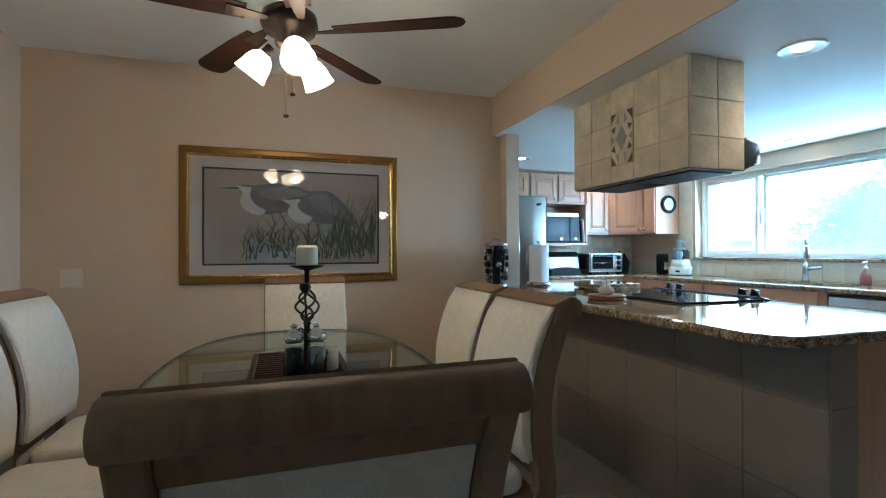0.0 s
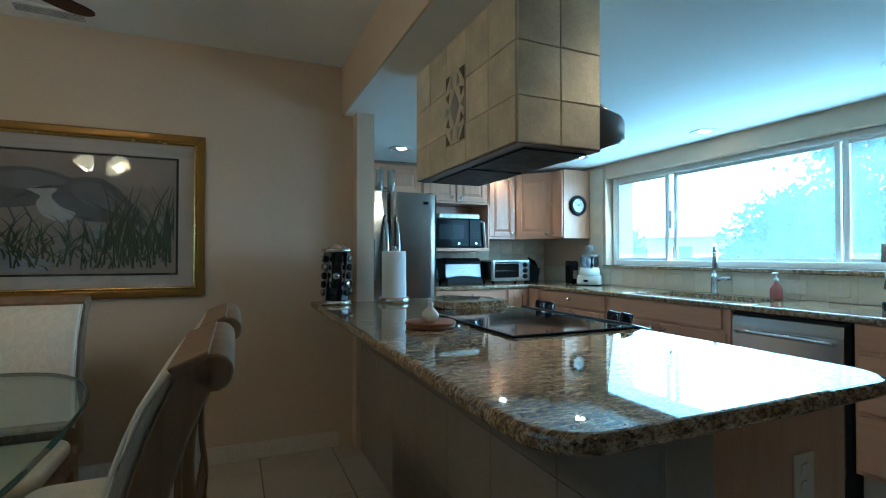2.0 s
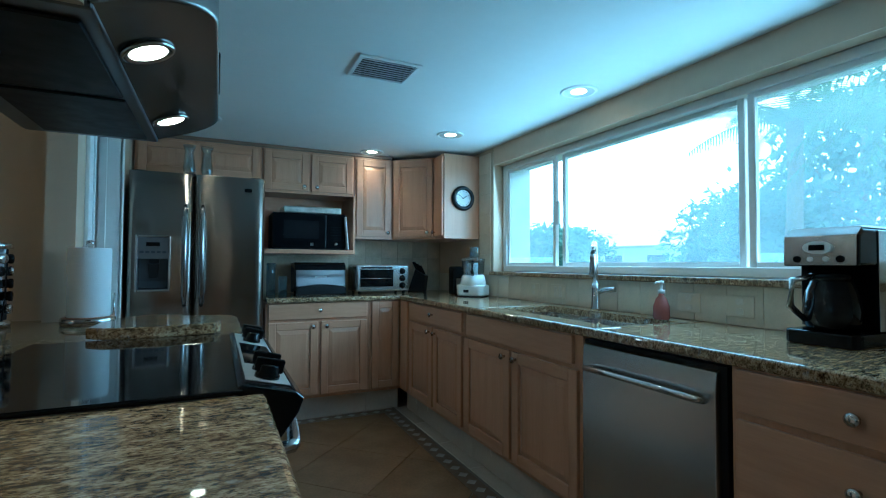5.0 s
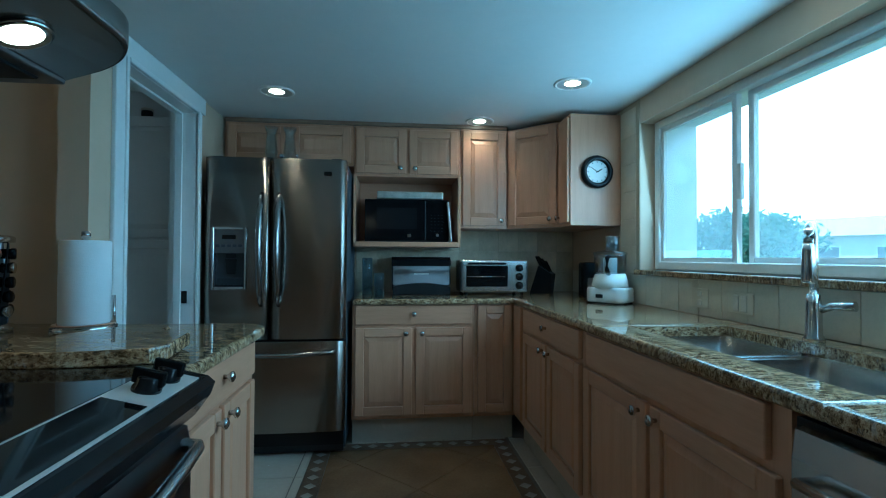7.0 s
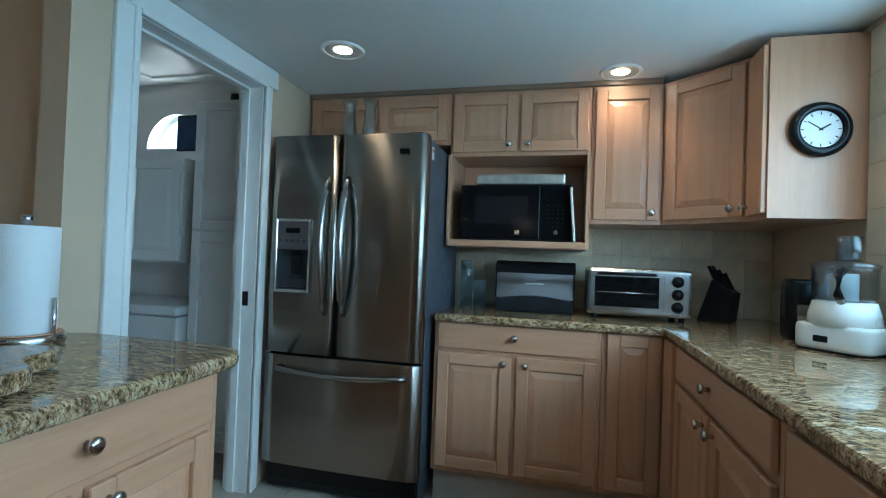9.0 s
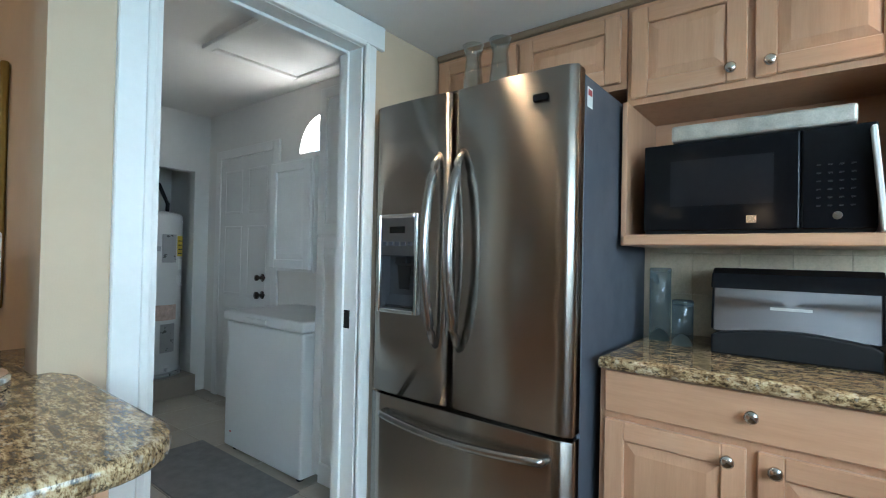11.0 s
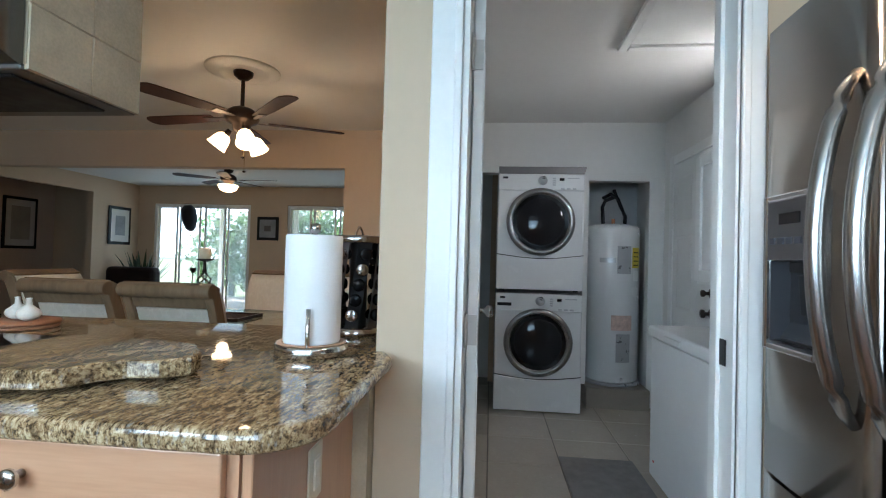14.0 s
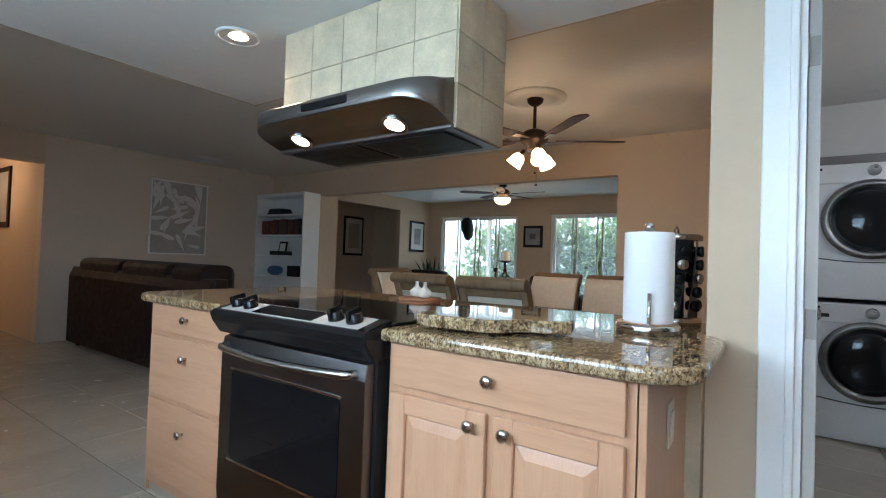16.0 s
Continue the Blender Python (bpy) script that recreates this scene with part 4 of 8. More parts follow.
for y in (RY0 + 0.075, RY0 + 0.15, RY1 - 0.165, RY1 - 0.085):
    k = nb()
    lathe(k, [(0.026, 0), (0.026, 0.008), (0.022, 0.014), (0.021, 0.026), (0.018, 0.03), (0.001, 0.03)], 20)
    box(k, -0.03, -0.007, 0.012, 0.03, 0.007, 0.042, 0.004, 2)
    bmesh.ops.transform(k, matrix=Matrix.Translation((2.85, y, CT + 0.008)) @ tilt, verts=k.verts)
    part("knob", k, "black", cp)
b = nb()
prism(b, [(2.836, 0.205), (2.87, 0.205), (2.874, 0.25), (2.874, 0.765), (2.866, 0.812), (2.836, 0.816)], RY0 + 0.012, RY1 - 0.012, 'y', 0.004, 2)
od = part("oven_door", b, "steel_dark", rg, "dark brushed steel oven door")
part("oven_window", prism(nb(), rounded(RY0 + 0.09, 0.38, RY1 - 0.11, 0.70, 0.02), 2.8745, 2.8775, 'x'), "black_gloss", od, "black oven window")
b = nb()
prism(b, [(2.8742, 0.372), (2.8795, 0.372), (2.8795, 0.38), (2.8742, 0.38)], RY0 + 0.082, RY1 - 0.102, 'y')
part("window_rim", b, "chrome", od)
b = nb()
prism(b, [(2.8742, 0.70), (2.8795, 0.70), (2.8795, 0.708), (2.8742, 0.708)], RY0 + 0.082, RY1 - 0.102, 'y')
part("window_rim", b, "chrome", od)
pts = [(2.872, RY0 + 0.05, 0.782), (2.905, RY0 + 0.06, 0.782)] + [(2.908 + 0.022 * math.sin(math.pi * k / 10), RY0 + 0.07 + (RY1 - RY0 - 0.14) * k / 10, 0.782 - 0.006 * math.sin(math.pi * k / 10)) for k in range(11)] + [(2.905, RY1 - 0.06, 0.782), (2.872, RY1 - 0.05, 0.782)]
part("handle", tube(nb(), pts, 0.014, 12), "steel_h", od, "bowed steel oven handle")
part("badge", box(nb(), 2.8742, 2.50, 0.255, 2.878, 2.55, 0.28), "chrome", od, "small metal badge")
b = nb()
for i in range(9):
    box(b, 2.8365, RY0 + 0.09 + i * 0.068, 0.818, 2.842, RY0 + 0.14 + i * 0.068, 0.824)
part("vent", b, "chrome", rg)
part("storage_drawer", box(nb(), 2.836, RY0 + 0.012, 0.045, 2.868, RY1 - 0.012, 0.197, 0.005, 2), "black_satin", rg, "dark storage drawer")
for x in (2.34, 2.78):
    for y in (RY0 + 0.05, RY1 - 0.05):
        part("foot", cyl(nb(), (x, y, 0), 0.015, 0.032, 'z', 10), "black", rg)

# ---- range hood in its tiled box ----
HX0, HX1, HY0, HY1, HZ = 2.215, 2.555, 2.04, 2.965, 1.60
hb = thing("hood_surround", pose(0, 0, 0), "tumbled stone tiled box hanging from the ceiling over the range", "hood box")
part("core", box(nb(), HX0, HY0, HZ - 0.012, HX1, HY1, KC - 0.001), "grout", hb)
rh = thing("range_hood", pose(0, 0, 0), "brushed steel range hood with a curved lip and two lamps", "range hood")
b = nb()
rim = [(2.558, HY0 + 0.004)] + arc(2.625, HY0 + 0.124, 0.12, 270, 360, 10) + arc(2.625, HY1 - 0.124, 0.12, 0, 90, 10) + [(2.558, HY1 - 0.004)]
rim = [(x, HY0 + 0.004 if k == 1 else y) for k, (x, y) in enumerate(rim)]
levels = []
for drop, inset in ((0.0, 0.02), (0.006, 0.004), (0.016, 0.0)):
    levels.append([b.verts.new((x if x < 2.56 else x - inset * min(1, (x - 2.558) / 0.1), min(max(y, HY0 + 0.004 + inset * (x > 2.56)), HY1 - 0.004 - inset * (x > 2.56)), 1.745 - 0.042 * (x - 2.558) / 0.187 - drop)) for x, y in rim])
for drop, inset in ((0.010, 0.0), (0.002, 0.003), (0.0, 0.012)):
    levels.append([b.verts.new((x if x < 2.56 else x - inset * min(1, (x - 2.558) / 0.1), y, 1.580 + 0.055 * (x - 2.558) / 0.187 + drop)) for x, y in rim])
for u, v in zip(levels, levels[1:]):
    for i in range(len(rim) - 1):
        b.faces.new((u[i], u[i + 1], v[i + 1], v[i])).smooth = True
b.faces.new(levels[0])
b.faces.new(levels[-1][::-1])
b.faces.new([q[0] for q in levels] + [q[-1] for q in levels[::-1]])
part("canopy", b, "steel_hood", rh, "curved brushed steel canopy")
part("filter_tray", box(nb(), HX0 + 0.004, HY0 + 0.004, 1.572, 2.565, HY1 - 0.004, 1.588, 0.003), "steel_dark", rh, "dark metal filter tray")
for ya, yb in ((HY0 + 0.05, 2.49), (2.515, HY1 - 0.05)):
    f = nb()
    box(f, HX0 + 0.06, ya, 1.566, 2.54, yb, 1.573, 0.003)
    part("filter", f, "black_satin", rh, "dark mesh grease filter")
part("switch_panel", box(nb(), 2.738, 2.40, 1.655, 2.749, 2.64, 1.685, 0.004, 2), "black", rh, "black switch strip")
for yy in (2.245, 2.752):
    for nm, prof, mt in (("lamp_ring", [(0.050, 0.004), (0.050, -0.003), (0.044, -0.005), (0.036, -0.001)], "chrome"), ("lamp", [(0.036, -0.001), (0.025, -0.004), (0.001, -0.005)], "can_lamp")):
        f = nb()
        lathe(f, prof, 24)
        bmesh.ops.transform(f, matrix=Matrix.Translation((2.618, yy, 1.594)) @ pose(0, 0, 0, 0, -20, 0), verts=f.verts)
        part(nm, f, mt, rh, "lit round hood lamp" if nm == "lamp" else "")

# ---- ceiling fixtures ----
for cx, cy in CANS:
    c = thing("downlight", pose(cx, cy, KC), "lit recessed ceiling downlight with a white trim ring", "ceiling light", "kitchen downlights")
    b = nb()
    lathe(b, [(0.098, 0.0005), (0.098, -0.004), (0.093, -0.008), (0.086, -0.008), (0.082, -0.005)], 32, caps=False)
    ring = part("trim_ring", b, "white", c)
    b = nb()
    lathe(b, [(0.082, -0.005), (0.060, -0.0025), (0.042, -0.0015)], 32, caps=False)
    part("reflector", b, "silver", ring, "grey metal reflector")
    b = nb()
    lathe(b, [(0.042, -0.0015), (0.03, -0.006), (0.001, -0.008)], 28)
    part("lamp", b, "can_lamp", c, "lit lamp face")


def ceiling_vent(m, w, h, n, label, dark="black_satin"):
    v = thing("ceiling_vent", m, label, "vent")
    f = nb()
    for x0, y0, x1, y1 in ((-w / 2, -h / 2, w / 2, -h / 2 + 0.02), (-w / 2, h / 2 - 0.02, w / 2, h / 2), (-w / 2, -h / 2 + 0.02, -w / 2 + 0.02, h / 2 - 0.02), (w / 2 - 0.02, -h / 2 + 0.02, w / 2, h / 2 - 0.02)):
        box(f, x0, y0, -0.010, x1, y1, -0.001, 0.002)
    part("frame", f, "white", v)
    part("backing", box(nb(), -w / 2 + 0.01, -h / 2 + 0.01, -0.003, w / 2 - 0.01, h / 2 - 0.01, -0.001), dark, v, "dark duct behind the slats")
    for i in range(n):
        y = -h / 2 + 0.02 + (h - 0.04) * (i + 0.5) / n
        s = prism(nb(), [(y - 0.007, -0.012), (y - 0.004, -0.013), (y + 0.006, -0.004), (y + 0.003, -0.004)], -w / 2 + 0.02, w / 2 - 0.02, 'x')
        part("slat", s, "white", v)
    return v


ceiling_vent(pose(3.46, 3.32, KC), 0.30, 0.26, 9, "white metal ceiling vent over the kitchen")
ceiling_vent(pose(0.53, 3.66, DC, 0, 0, 6), 0.32, 0.13, 5, "small grey ceiling vent near the dining wall")
ceiling_vent(pose(0.35, -2.6, DC), 0.35, 0.13, 5, "small grey ceiling vent over the living room")

# ---- dining room ----
def ceiling_fan(m, drop, label, shades, turn, blade_len=0.50):
    """Origin on the ceiling."""
    f = thing("ceiling_fan", m, label, "ceiling fan")
    b = nb()
    lathe(b, [(0.24, 0), (0.238, -0.012), (0.20, -0.016), (0.19, -0.024), (0.15, -0.024), (0.14, -0.016), (0.07, -0.014)], 40)
    part("ceiling_medallion", b, "ceiling", f, "round moulded plaster medallion")
    b = nb()
    lathe(b, [(0.065, -0.014), (0.06, -0.04), (0.03, -0.065), (0.014, -0.07)], 24)
    part("canopy", b, "bronze", f)
    z = -drop
    part("rod", cyl(nb(), (0, 0, z + 0.05), 0.013, drop - 0.115, 'z', 12), "bronze", f)
    b = nb()
    lathe(b, [(0.03, z + 0.06), (0.07, z + 0.045), (0.105, z + 0.02), (0.112, z - 0.02), (0.10, z - 0.045), (0.06, z - 0.065), (0.055, z - 0.10), (0.035, z - 0.115), (0.001, z - 0.115)], 32)
    part("motor", b, "bronze", f, "dark bronze motor housing")
    for k in range(5):
        a = radians(turn + 72 * k)
        r = Matrix.Rotation(a, 4, 'Z')
        arm = nb()
        prism(arm, [(0.09, -0.012), (0.16, -0.022), (0.24, -0.03), (0.24, 0.03), (0.16, 0.022), (0.09, 0.012)], z - 0.036, z - 0.031)
        bmesh.ops.transform(arm, matrix=r @ pose(0, 0, 0, 9, 0, 0), verts=arm.verts)
        part("blade_iron", arm, "bronze", f)
        bl = nb()
        L = blade_len
        pts = [(0.17, -0.045)] + [(0.17 + L * t, -0.052 - 0.016 * t) for t in (0.3, 0.6, 0.9)] + arc(0.17 + L - 0.035, 0, 0.068, -65, 65, 6) + [(0.17 + L * t, 0.052 + 0.016 * t) for t in (0.9, 0.6, 0.3)] + [(0.17, 0.045)]
        prism(bl, pts, z - 0.03, z - 0.023, 'z', 0.002, 1)
        bmesh.ops.transform(bl, matrix=r @ pose(0, 0, 0, 9, 0, 0), verts=bl.verts)
        ob = part("blade", bl, "fan_wood", f, "dark reddish wood blade")
    if shades:
        for k in range(shades):
            a = radians(40 + 360 / shades * k)
            d = Matrix.Rotation(a, 4, 'Z') @ Matrix.Translation((0.075, 0, z - 0.10)) @ pose(0, 0, 0, 0, -38, 0)
            n = nb()
            lathe(n, [(0.016, 0.0), (0.02, -0.03), (0.022, -0.045)], 14)
            bmesh.ops.transform(n, matrix=d, verts=n.verts)
            part("lamp_holder", n, "bronze", f)
            s = nb()
            lathe(s, [(0.024, -0.04), (0.045, -0.06), (0.055, -0.09), (0.058, -0.115), (0.066, -0.145), (0.062, -0.144), (0.053, -0.115), (0.05, -0.09), (0.04, -0.064), (0.02, -0.046)], 20)
            bmesh.ops.transform(s, matrix=d, verts=s.verts)
            sh = part("shade", s, "shade_warm", f, "lit frosted glass bell shade")
            sh.visible_shadow = False
        for x, l in ((0.012, 0.17), (-0.014, 0.26)):
            c = nb()
            tube(c, [(x, 0.02, z - 0.11), (x, 0.02, z - 0.11 - l)], 0.0018, 6)
            part("pull_chain", c, "gold", f)
            c = nb()
            lathe(c, [(0.001, 0.008), (0.011, 0.004), (0.011, -0.004), (0.001, -0.008)], 14, (x, 0.02, z - 0.117 - l))
            part("pull_knob", c, "bronze", f)
    else:
        s = nb()
        lathe(s, [(0.13, z - 0.10), (0.135, z - 0.12), (0.11, z - 0.17), (0.05, z - 0.20), (0.001, z - 0.205)], 28)
        sh = part("shade", s, "shade_warm", f, "lit frosted glass bowl")
        sh.visible_shadow = False
    return f


ceiling_fan(pose(FAN[0], FAN[1], DC), 0.31, "dark bronze ceiling fan with wooden blades and lit glass shades", 3, 46)
ceiling_fan(pose(-2.99, 0.228, FC), 0.13, "dark low-profile ceiling fan with a lit glass bowl", 0, 20)


def dining_chair(m):
    """Scroll-back upholstered chair; it faces local -x, crest towards +x."""
    c = thing("dining_chair", m, "pale wood scroll-back dining chair upholstered in cream damask", "chair", "chairs round the dining table")
    W = 0.212

    def back_x(z):
        u = max(0.0, (z - 0.45) / 0.6)
        return 0.215 + 0.10 * u ** 1.9 - 0.035 * math.sin(math.pi * min(u, 1))
    # side posts
    for s in (-1, 1):
        pts = []
        zs = [0.36 + 0.055 * i for i in range(13)]
        front_ = [(back_x(z) - 0.025 if z > 0.4 else 0.165, z) for z in zs]
        back_ = [(back_x(z) + 0.045 if z > 0.4 else 0.255, z) for z in zs]
        b = nb()
        prism(b, front_ + back_[::-1], s * W - 0.022, s * W + 0.022, 'y', 0.005, 2)
        part("back_post", b, "frame_wood", c)
    # crest roll
    b = nb()
    cx, cz = back_x(1.02) + 0.030, 1.012
    prof = arc(cx, cz, 0.036, 0, 360, 14)[:-1]
    prism(b, prof, -W - 0.022, W + 0.022, 'y', 0.006, 2, True)
    part("crest_roll", b, "frame_wood", c, "rounded wooden crest roll")
    b = nb()
    prism(b, [(cx - 0.075, 1.025), (cx - 0.01, 1.052), (cx + 0.005, 1.03), (cx - 0.05, 0.985)], -W - 0.02, W + 0.02, 'y', 0.006, 2)
    part("crest_rail", b, "frame_wood", c)
    # upholstered front of the back
    b = nb()
    zs = [0.50 + 0.057 * i for i in range(9)] + [1.014]
    fr_ = [(back_x(z) - 0.062 + (0.012 if z > 1.0 else 0), z) for z in zs]
    bk_ = [(back_x(z) - 0.026, z) for z in zs]
    prism(b, fr_ + bk_[::-1], -W - 0.012, W + 0.012, 'y', 0.012, 3, True)
    bp = part("backrest", b, "damask", c, "padded cream damask back")
    for s in (-1, 1):
        part("piping", tube(nb(), [(x + 0.012, s * (W + 0.012), z) for x, z in fr_], 0.004, 6), "damask", bp)
    b = nb()
    zs2 = [0.50 + 0.06 * i for i in range(8)]
    prism(b, [(back_x(z) + 0.012, z) for z in zs2] + [(back_x(z) + 0.03, z) for z in zs2[::-1]], -W + 0.024, W - 0.024, 'y', 0.004, 1)
    part("back_panel", b, "damask", c, "cream fabric back panel")
    for z0, z1 in ((0.42, 0.50), (0.925, 1.0)):
        b = nb()
        prism(b, [(back_x(z0) + 0.0, z0), (back_x(z0) + 0.038, z0), (back_x(z1) + 0.038, z1), (back_x(z1), z1)], -W + 0.0225, W - 0.0225, 'y', 0.003, 1)
        part("back_rail", b, "frame_wood", c)
    # seat
    pts = rounded(-0.27, -0.235, 0.20, 0.235, 0.06)
    part("seat_frame", prism(nb(), pts, 0.335, 0.395, 'z', 0.006, 2), "frame_wood", c)
    t = prism(nb(), rounded(-0.265, -0.228, 0.16, 0.228, 0.07, 8), 0.396, 0.465, 'z', 0.028, 4, True)
    part("seat", t, "damask", c, "padded cream damask seat")
    for x, y in ((-0.23, -0.21), (-0.23, 0.21)):
        b = nb()
        lathe(b, [(0.018, 0), (0.02, 0.05), (0.03, 0.30), (0.032, 0.336)], 10, (x, y, 0))
        part("leg", b, "frame_wood", c)
    for y in (-0.2, 0.2):
        b = nb()
        prism(b, [(0.22, 0), (0.26, 0), (0.255, 0.37), (0.17, 0.37)], y - 0.018, y + 0.018, 'y', 0.004, 1)
        part("leg", b, "frame_wood", c)
    return c


CR = 0.36          # from a chair's centre to its crest
ch = dining_chair(pose(1.375 - CR, 1.915, 0) @ Matrix.Diagonal((1, 1, 0.98, 1)))
copy_thing(ch, pose(1.395 - CR, 2.465, 0))
copy_thing(ch, pose(-0.68 + CR, 2.11, 0, 0, 0, 180))
copy_thing(ch, pose(-0.68 + CR, 2.64, 0, 0, 0, 180))
copy_thing(ch, pose(0.545, 3.37 - CR, 0, 0, 0, 90))
copy_thing(ch, pose(0.474, 0.862 + CR, 0, 0, 0, -89.5) @ Matrix.Diagonal((1, 1.09, 1, 1)))

# glass table
TX, TY = 0.47, 2.15
tb = thing("dining_table", pose(TX, TY, 0), "oval clear glass dining table on two pale pedestals", "table")
pts = []
for i in range(64):
    a = 2 * math.pi * i / 64
    e = 2 / 2.6
    pts.append((0.50 * abs(math.cos(a)) ** e * math.copysign(1, math.cos(a)), 0.97 * abs(math.sin(a)) ** e * math.copysign(1, math.sin(a))))
tt = part("tabletop", prism(nb(), pts, 0.733, 0.745, 'z', 0.003, 2, True), "table_glass", tb, "clear greenish glass top")
tt.visible_shadow = False
rim = nb()
tube(rim, [(x * 0.999, y * 0.999, 0.739) for x, y in pts + pts[:1]], 0.0075, 8)
part("edge", rim, mat("green_glass_edge", (0.03, 0.07, 0.06), 0.08, var=0.1), tb, "dark green polished glass edge")
for y in (-0.42, 0.42):
    b = nb()
    lathe(b, [(0.17, 0), (0.17, 0.04), (0.10, 0.07), (0.07, 0.14), (0.06, 0.35), (0.08, 0.50), (0.11, 0.62), (0.15, 0.70), (0.16, 0.732)], 24, (0, y, 0))
    part("pedestal", b, "frame_wood", tb)

# table centre: tray, candlestick, shakers
tr = thing("serving_tray", pose(0.47, 2.185, 0.7455), "dark woven rattan serving tray on the glass table", "tray")
part("base", box(nb(), -0.17, -0.245, 0, 0.17, 0.245, 0.008, 0.002), "bronze", tr)
for i in range(13):
    part("slat", box(nb(), -0.15, -0.225 + i * 0.0355, 0.008, 0.15, -0.225 + i * 0.0355 + 0.022, 0.012, 0.001), "fan_wood", tr)
b = nb()
for x0, y0, x1, y1 in ((-0.17, -0.245, 0.17, -0.228), (-0.17, 0.228, 0.17, 0.245), (-0.17, -0.228, -0.153, 0.228), (0.153, -0.228, 0.17, 0.228)):
    box(b, x0, y0, 0.008, x1, y1, 0.02, 0.003)
part("rim", b, "bronze", tr)


def candlestick(m, h, cand_h, cand_r, label):
    c = thing("candlestick", m, label, "candlestick")
    b = nb()
    lathe(b, [(0.055, 0), (0.055, 0.008), (0.02, 0.018), (0.012, 0.05), (0.011, h * 0.42), (0.016, h * 0.44), (0.008, h * 0.46)], 18)
    part("base", b, "bronze", c)
    for k in range(4):
        pts = []
        for i in range(13):
            u = i / 12
            a = radians(90 * k + 200 * u)
            r = 0.008 + 0.034 * math.sin(math.pi * u)
            pts.append((r * math.cos(a), r * math.sin(a), h * (0.46 + 0.30 * u)))
        part("twist_bar", tube(nb(), pts, 0.0045, 7), "bronze", c)
    b = nb()
    lathe(b, [(0.008, h * 0.76), (0.016, h * 0.78), (0.010, h * 0.82), (0.010, h - 0.02), (0.05, h - 0.008), (0.062, h - 0.002), (0.062, h), (0.05, h), (0.001, h - 0.001)], 22)
    part("dish", b, "bronze", c)
    w = mat("cream_candle_wax", (0.80, 0.72, 0.52), 0.5, var=0.04, scale=12)
    b = nb()
    lathe(b, [(cand_r * 0.97, h + 0.0005), (cand_r, h + 0.006), (cand_r, h + cand_h - 0.01), (cand_r * 0.85, h + cand_h), (cand_r * 0.6, h + cand_h - 0.012), (0.001, h + cand_h - 0.014)], 24)
    cd = part("candle", b, w, c, "cream pillar candle")
    part("wick", cyl(nb(), (0, 0, h + cand_h - 0.014), 0.0015, 0.012, 'z', 6), "black", cd)
    return c


candlestick(pose(0.497, 2.11, 0.7575), 0.3775, 0.072, 0.038, "wrought iron candlestick holding a cream pillar candle")
cad = thing("shaker_caddy", pose(0.485, 1.99, 0.7575), "black wire caddy with two steel-topped shakers and a rose finial", "caddy")
b = nb()
tube(b, [(0.0, 0.03, 0.002), (0.0, 0.032, 0.12), (0.004, 0.03, 0.22), (0.0, 0.03, 0.285)], 0.004, 8)
part("rod", b, "bronze", cad)
b = nb()
lathe(b, [(0.003, 0), (0.012, 0.008), (0.019, 0.02), (0.017, 0.03), (0.022, 0.036), (0.012, 0.034), (0.008, 0.026), (0.001, 0.024)], 14, (0, 0.03, 0.28))
part("rose_finial", b, "bronze", cad)
for sgn, z in ((1, 0.20), (-1, 0.15)):
    part("scroll", tube(nb(), [(0.002, 0.03, z - 0.04)] + [(0.002 + sgn * (0.016 - 0.010 * math.cos(radians(a_))), 0.03, z + 0.012 * math.sin(radians(a_))) for a_ in range(-60, 240, 30)], 0.003, 6), "bronze", cad)
for sx in (-0.037, 0.037):
    b = nb()
    lathe(b, [(0.028, 0.004), (0.031, 0.010), (0.031, 0.105), (0.025, 0.118), (0.025, 0.122)], 20, (sx, 0, 0))
    jar = part("jar", b, M["clear_glass"], cad, "clear glass shaker jar")
    b = nb()
    lathe(b, [(0.0275, 0.007), (0.028, 0.10), (0.001, 0.104)], 16, (sx, 0, 0))
    part("filling", b, "black_satin" if sx < 0 else "steel_dark", jar)
    b = nb()
    lathe(b, [(0.027, 0.12), (0.032, 0.128), (0.032, 0.142), (0.021, 0.158), (0.010, 0.164), (0.010, 0.170), (0.013, 0.176), (0.001, 0.184)], 20, (sx, 0, 0))
    part("lid", b, "chrome", jar, "domed steel lid")
    for k in range(6):
        a_ = radians(60 * k + 15)
        part("wire", tube(nb(), [(sx + 0.033 * math.cos(a_), 0.033 * math.sin(a_), 0.002), (sx + 0.035 * math.cos(a_), 0.035 * math.sin(a_), 0.05), (sx + 0.042 * math.cos(a_ + 0.25), 0.042 * math.sin(a_ + 0.25), 0.085)], 0.0025, 5), "bronze", cad)
b = nb()
lathe(b, [(0.033, 0), (0.036, 0.004), (0.036, 0.072), (0.031, 0.076), (0.028, 0.066), (0.001, 0.064)], 20, (0.57, 2.08, 0.7575))
tagged(part("votive_candle", b, M["damask"]), "short white votive candle on the tray", "candle")

# framed bird print, drawn as plain shapes
pf = thing("framed_picture", pose(0, PY, 0), "large gold-framed wildlife print behind glass", "picture")
fx0, fx1, fz0, fz1 = -0.225, 1.222, 0.975, 1.885


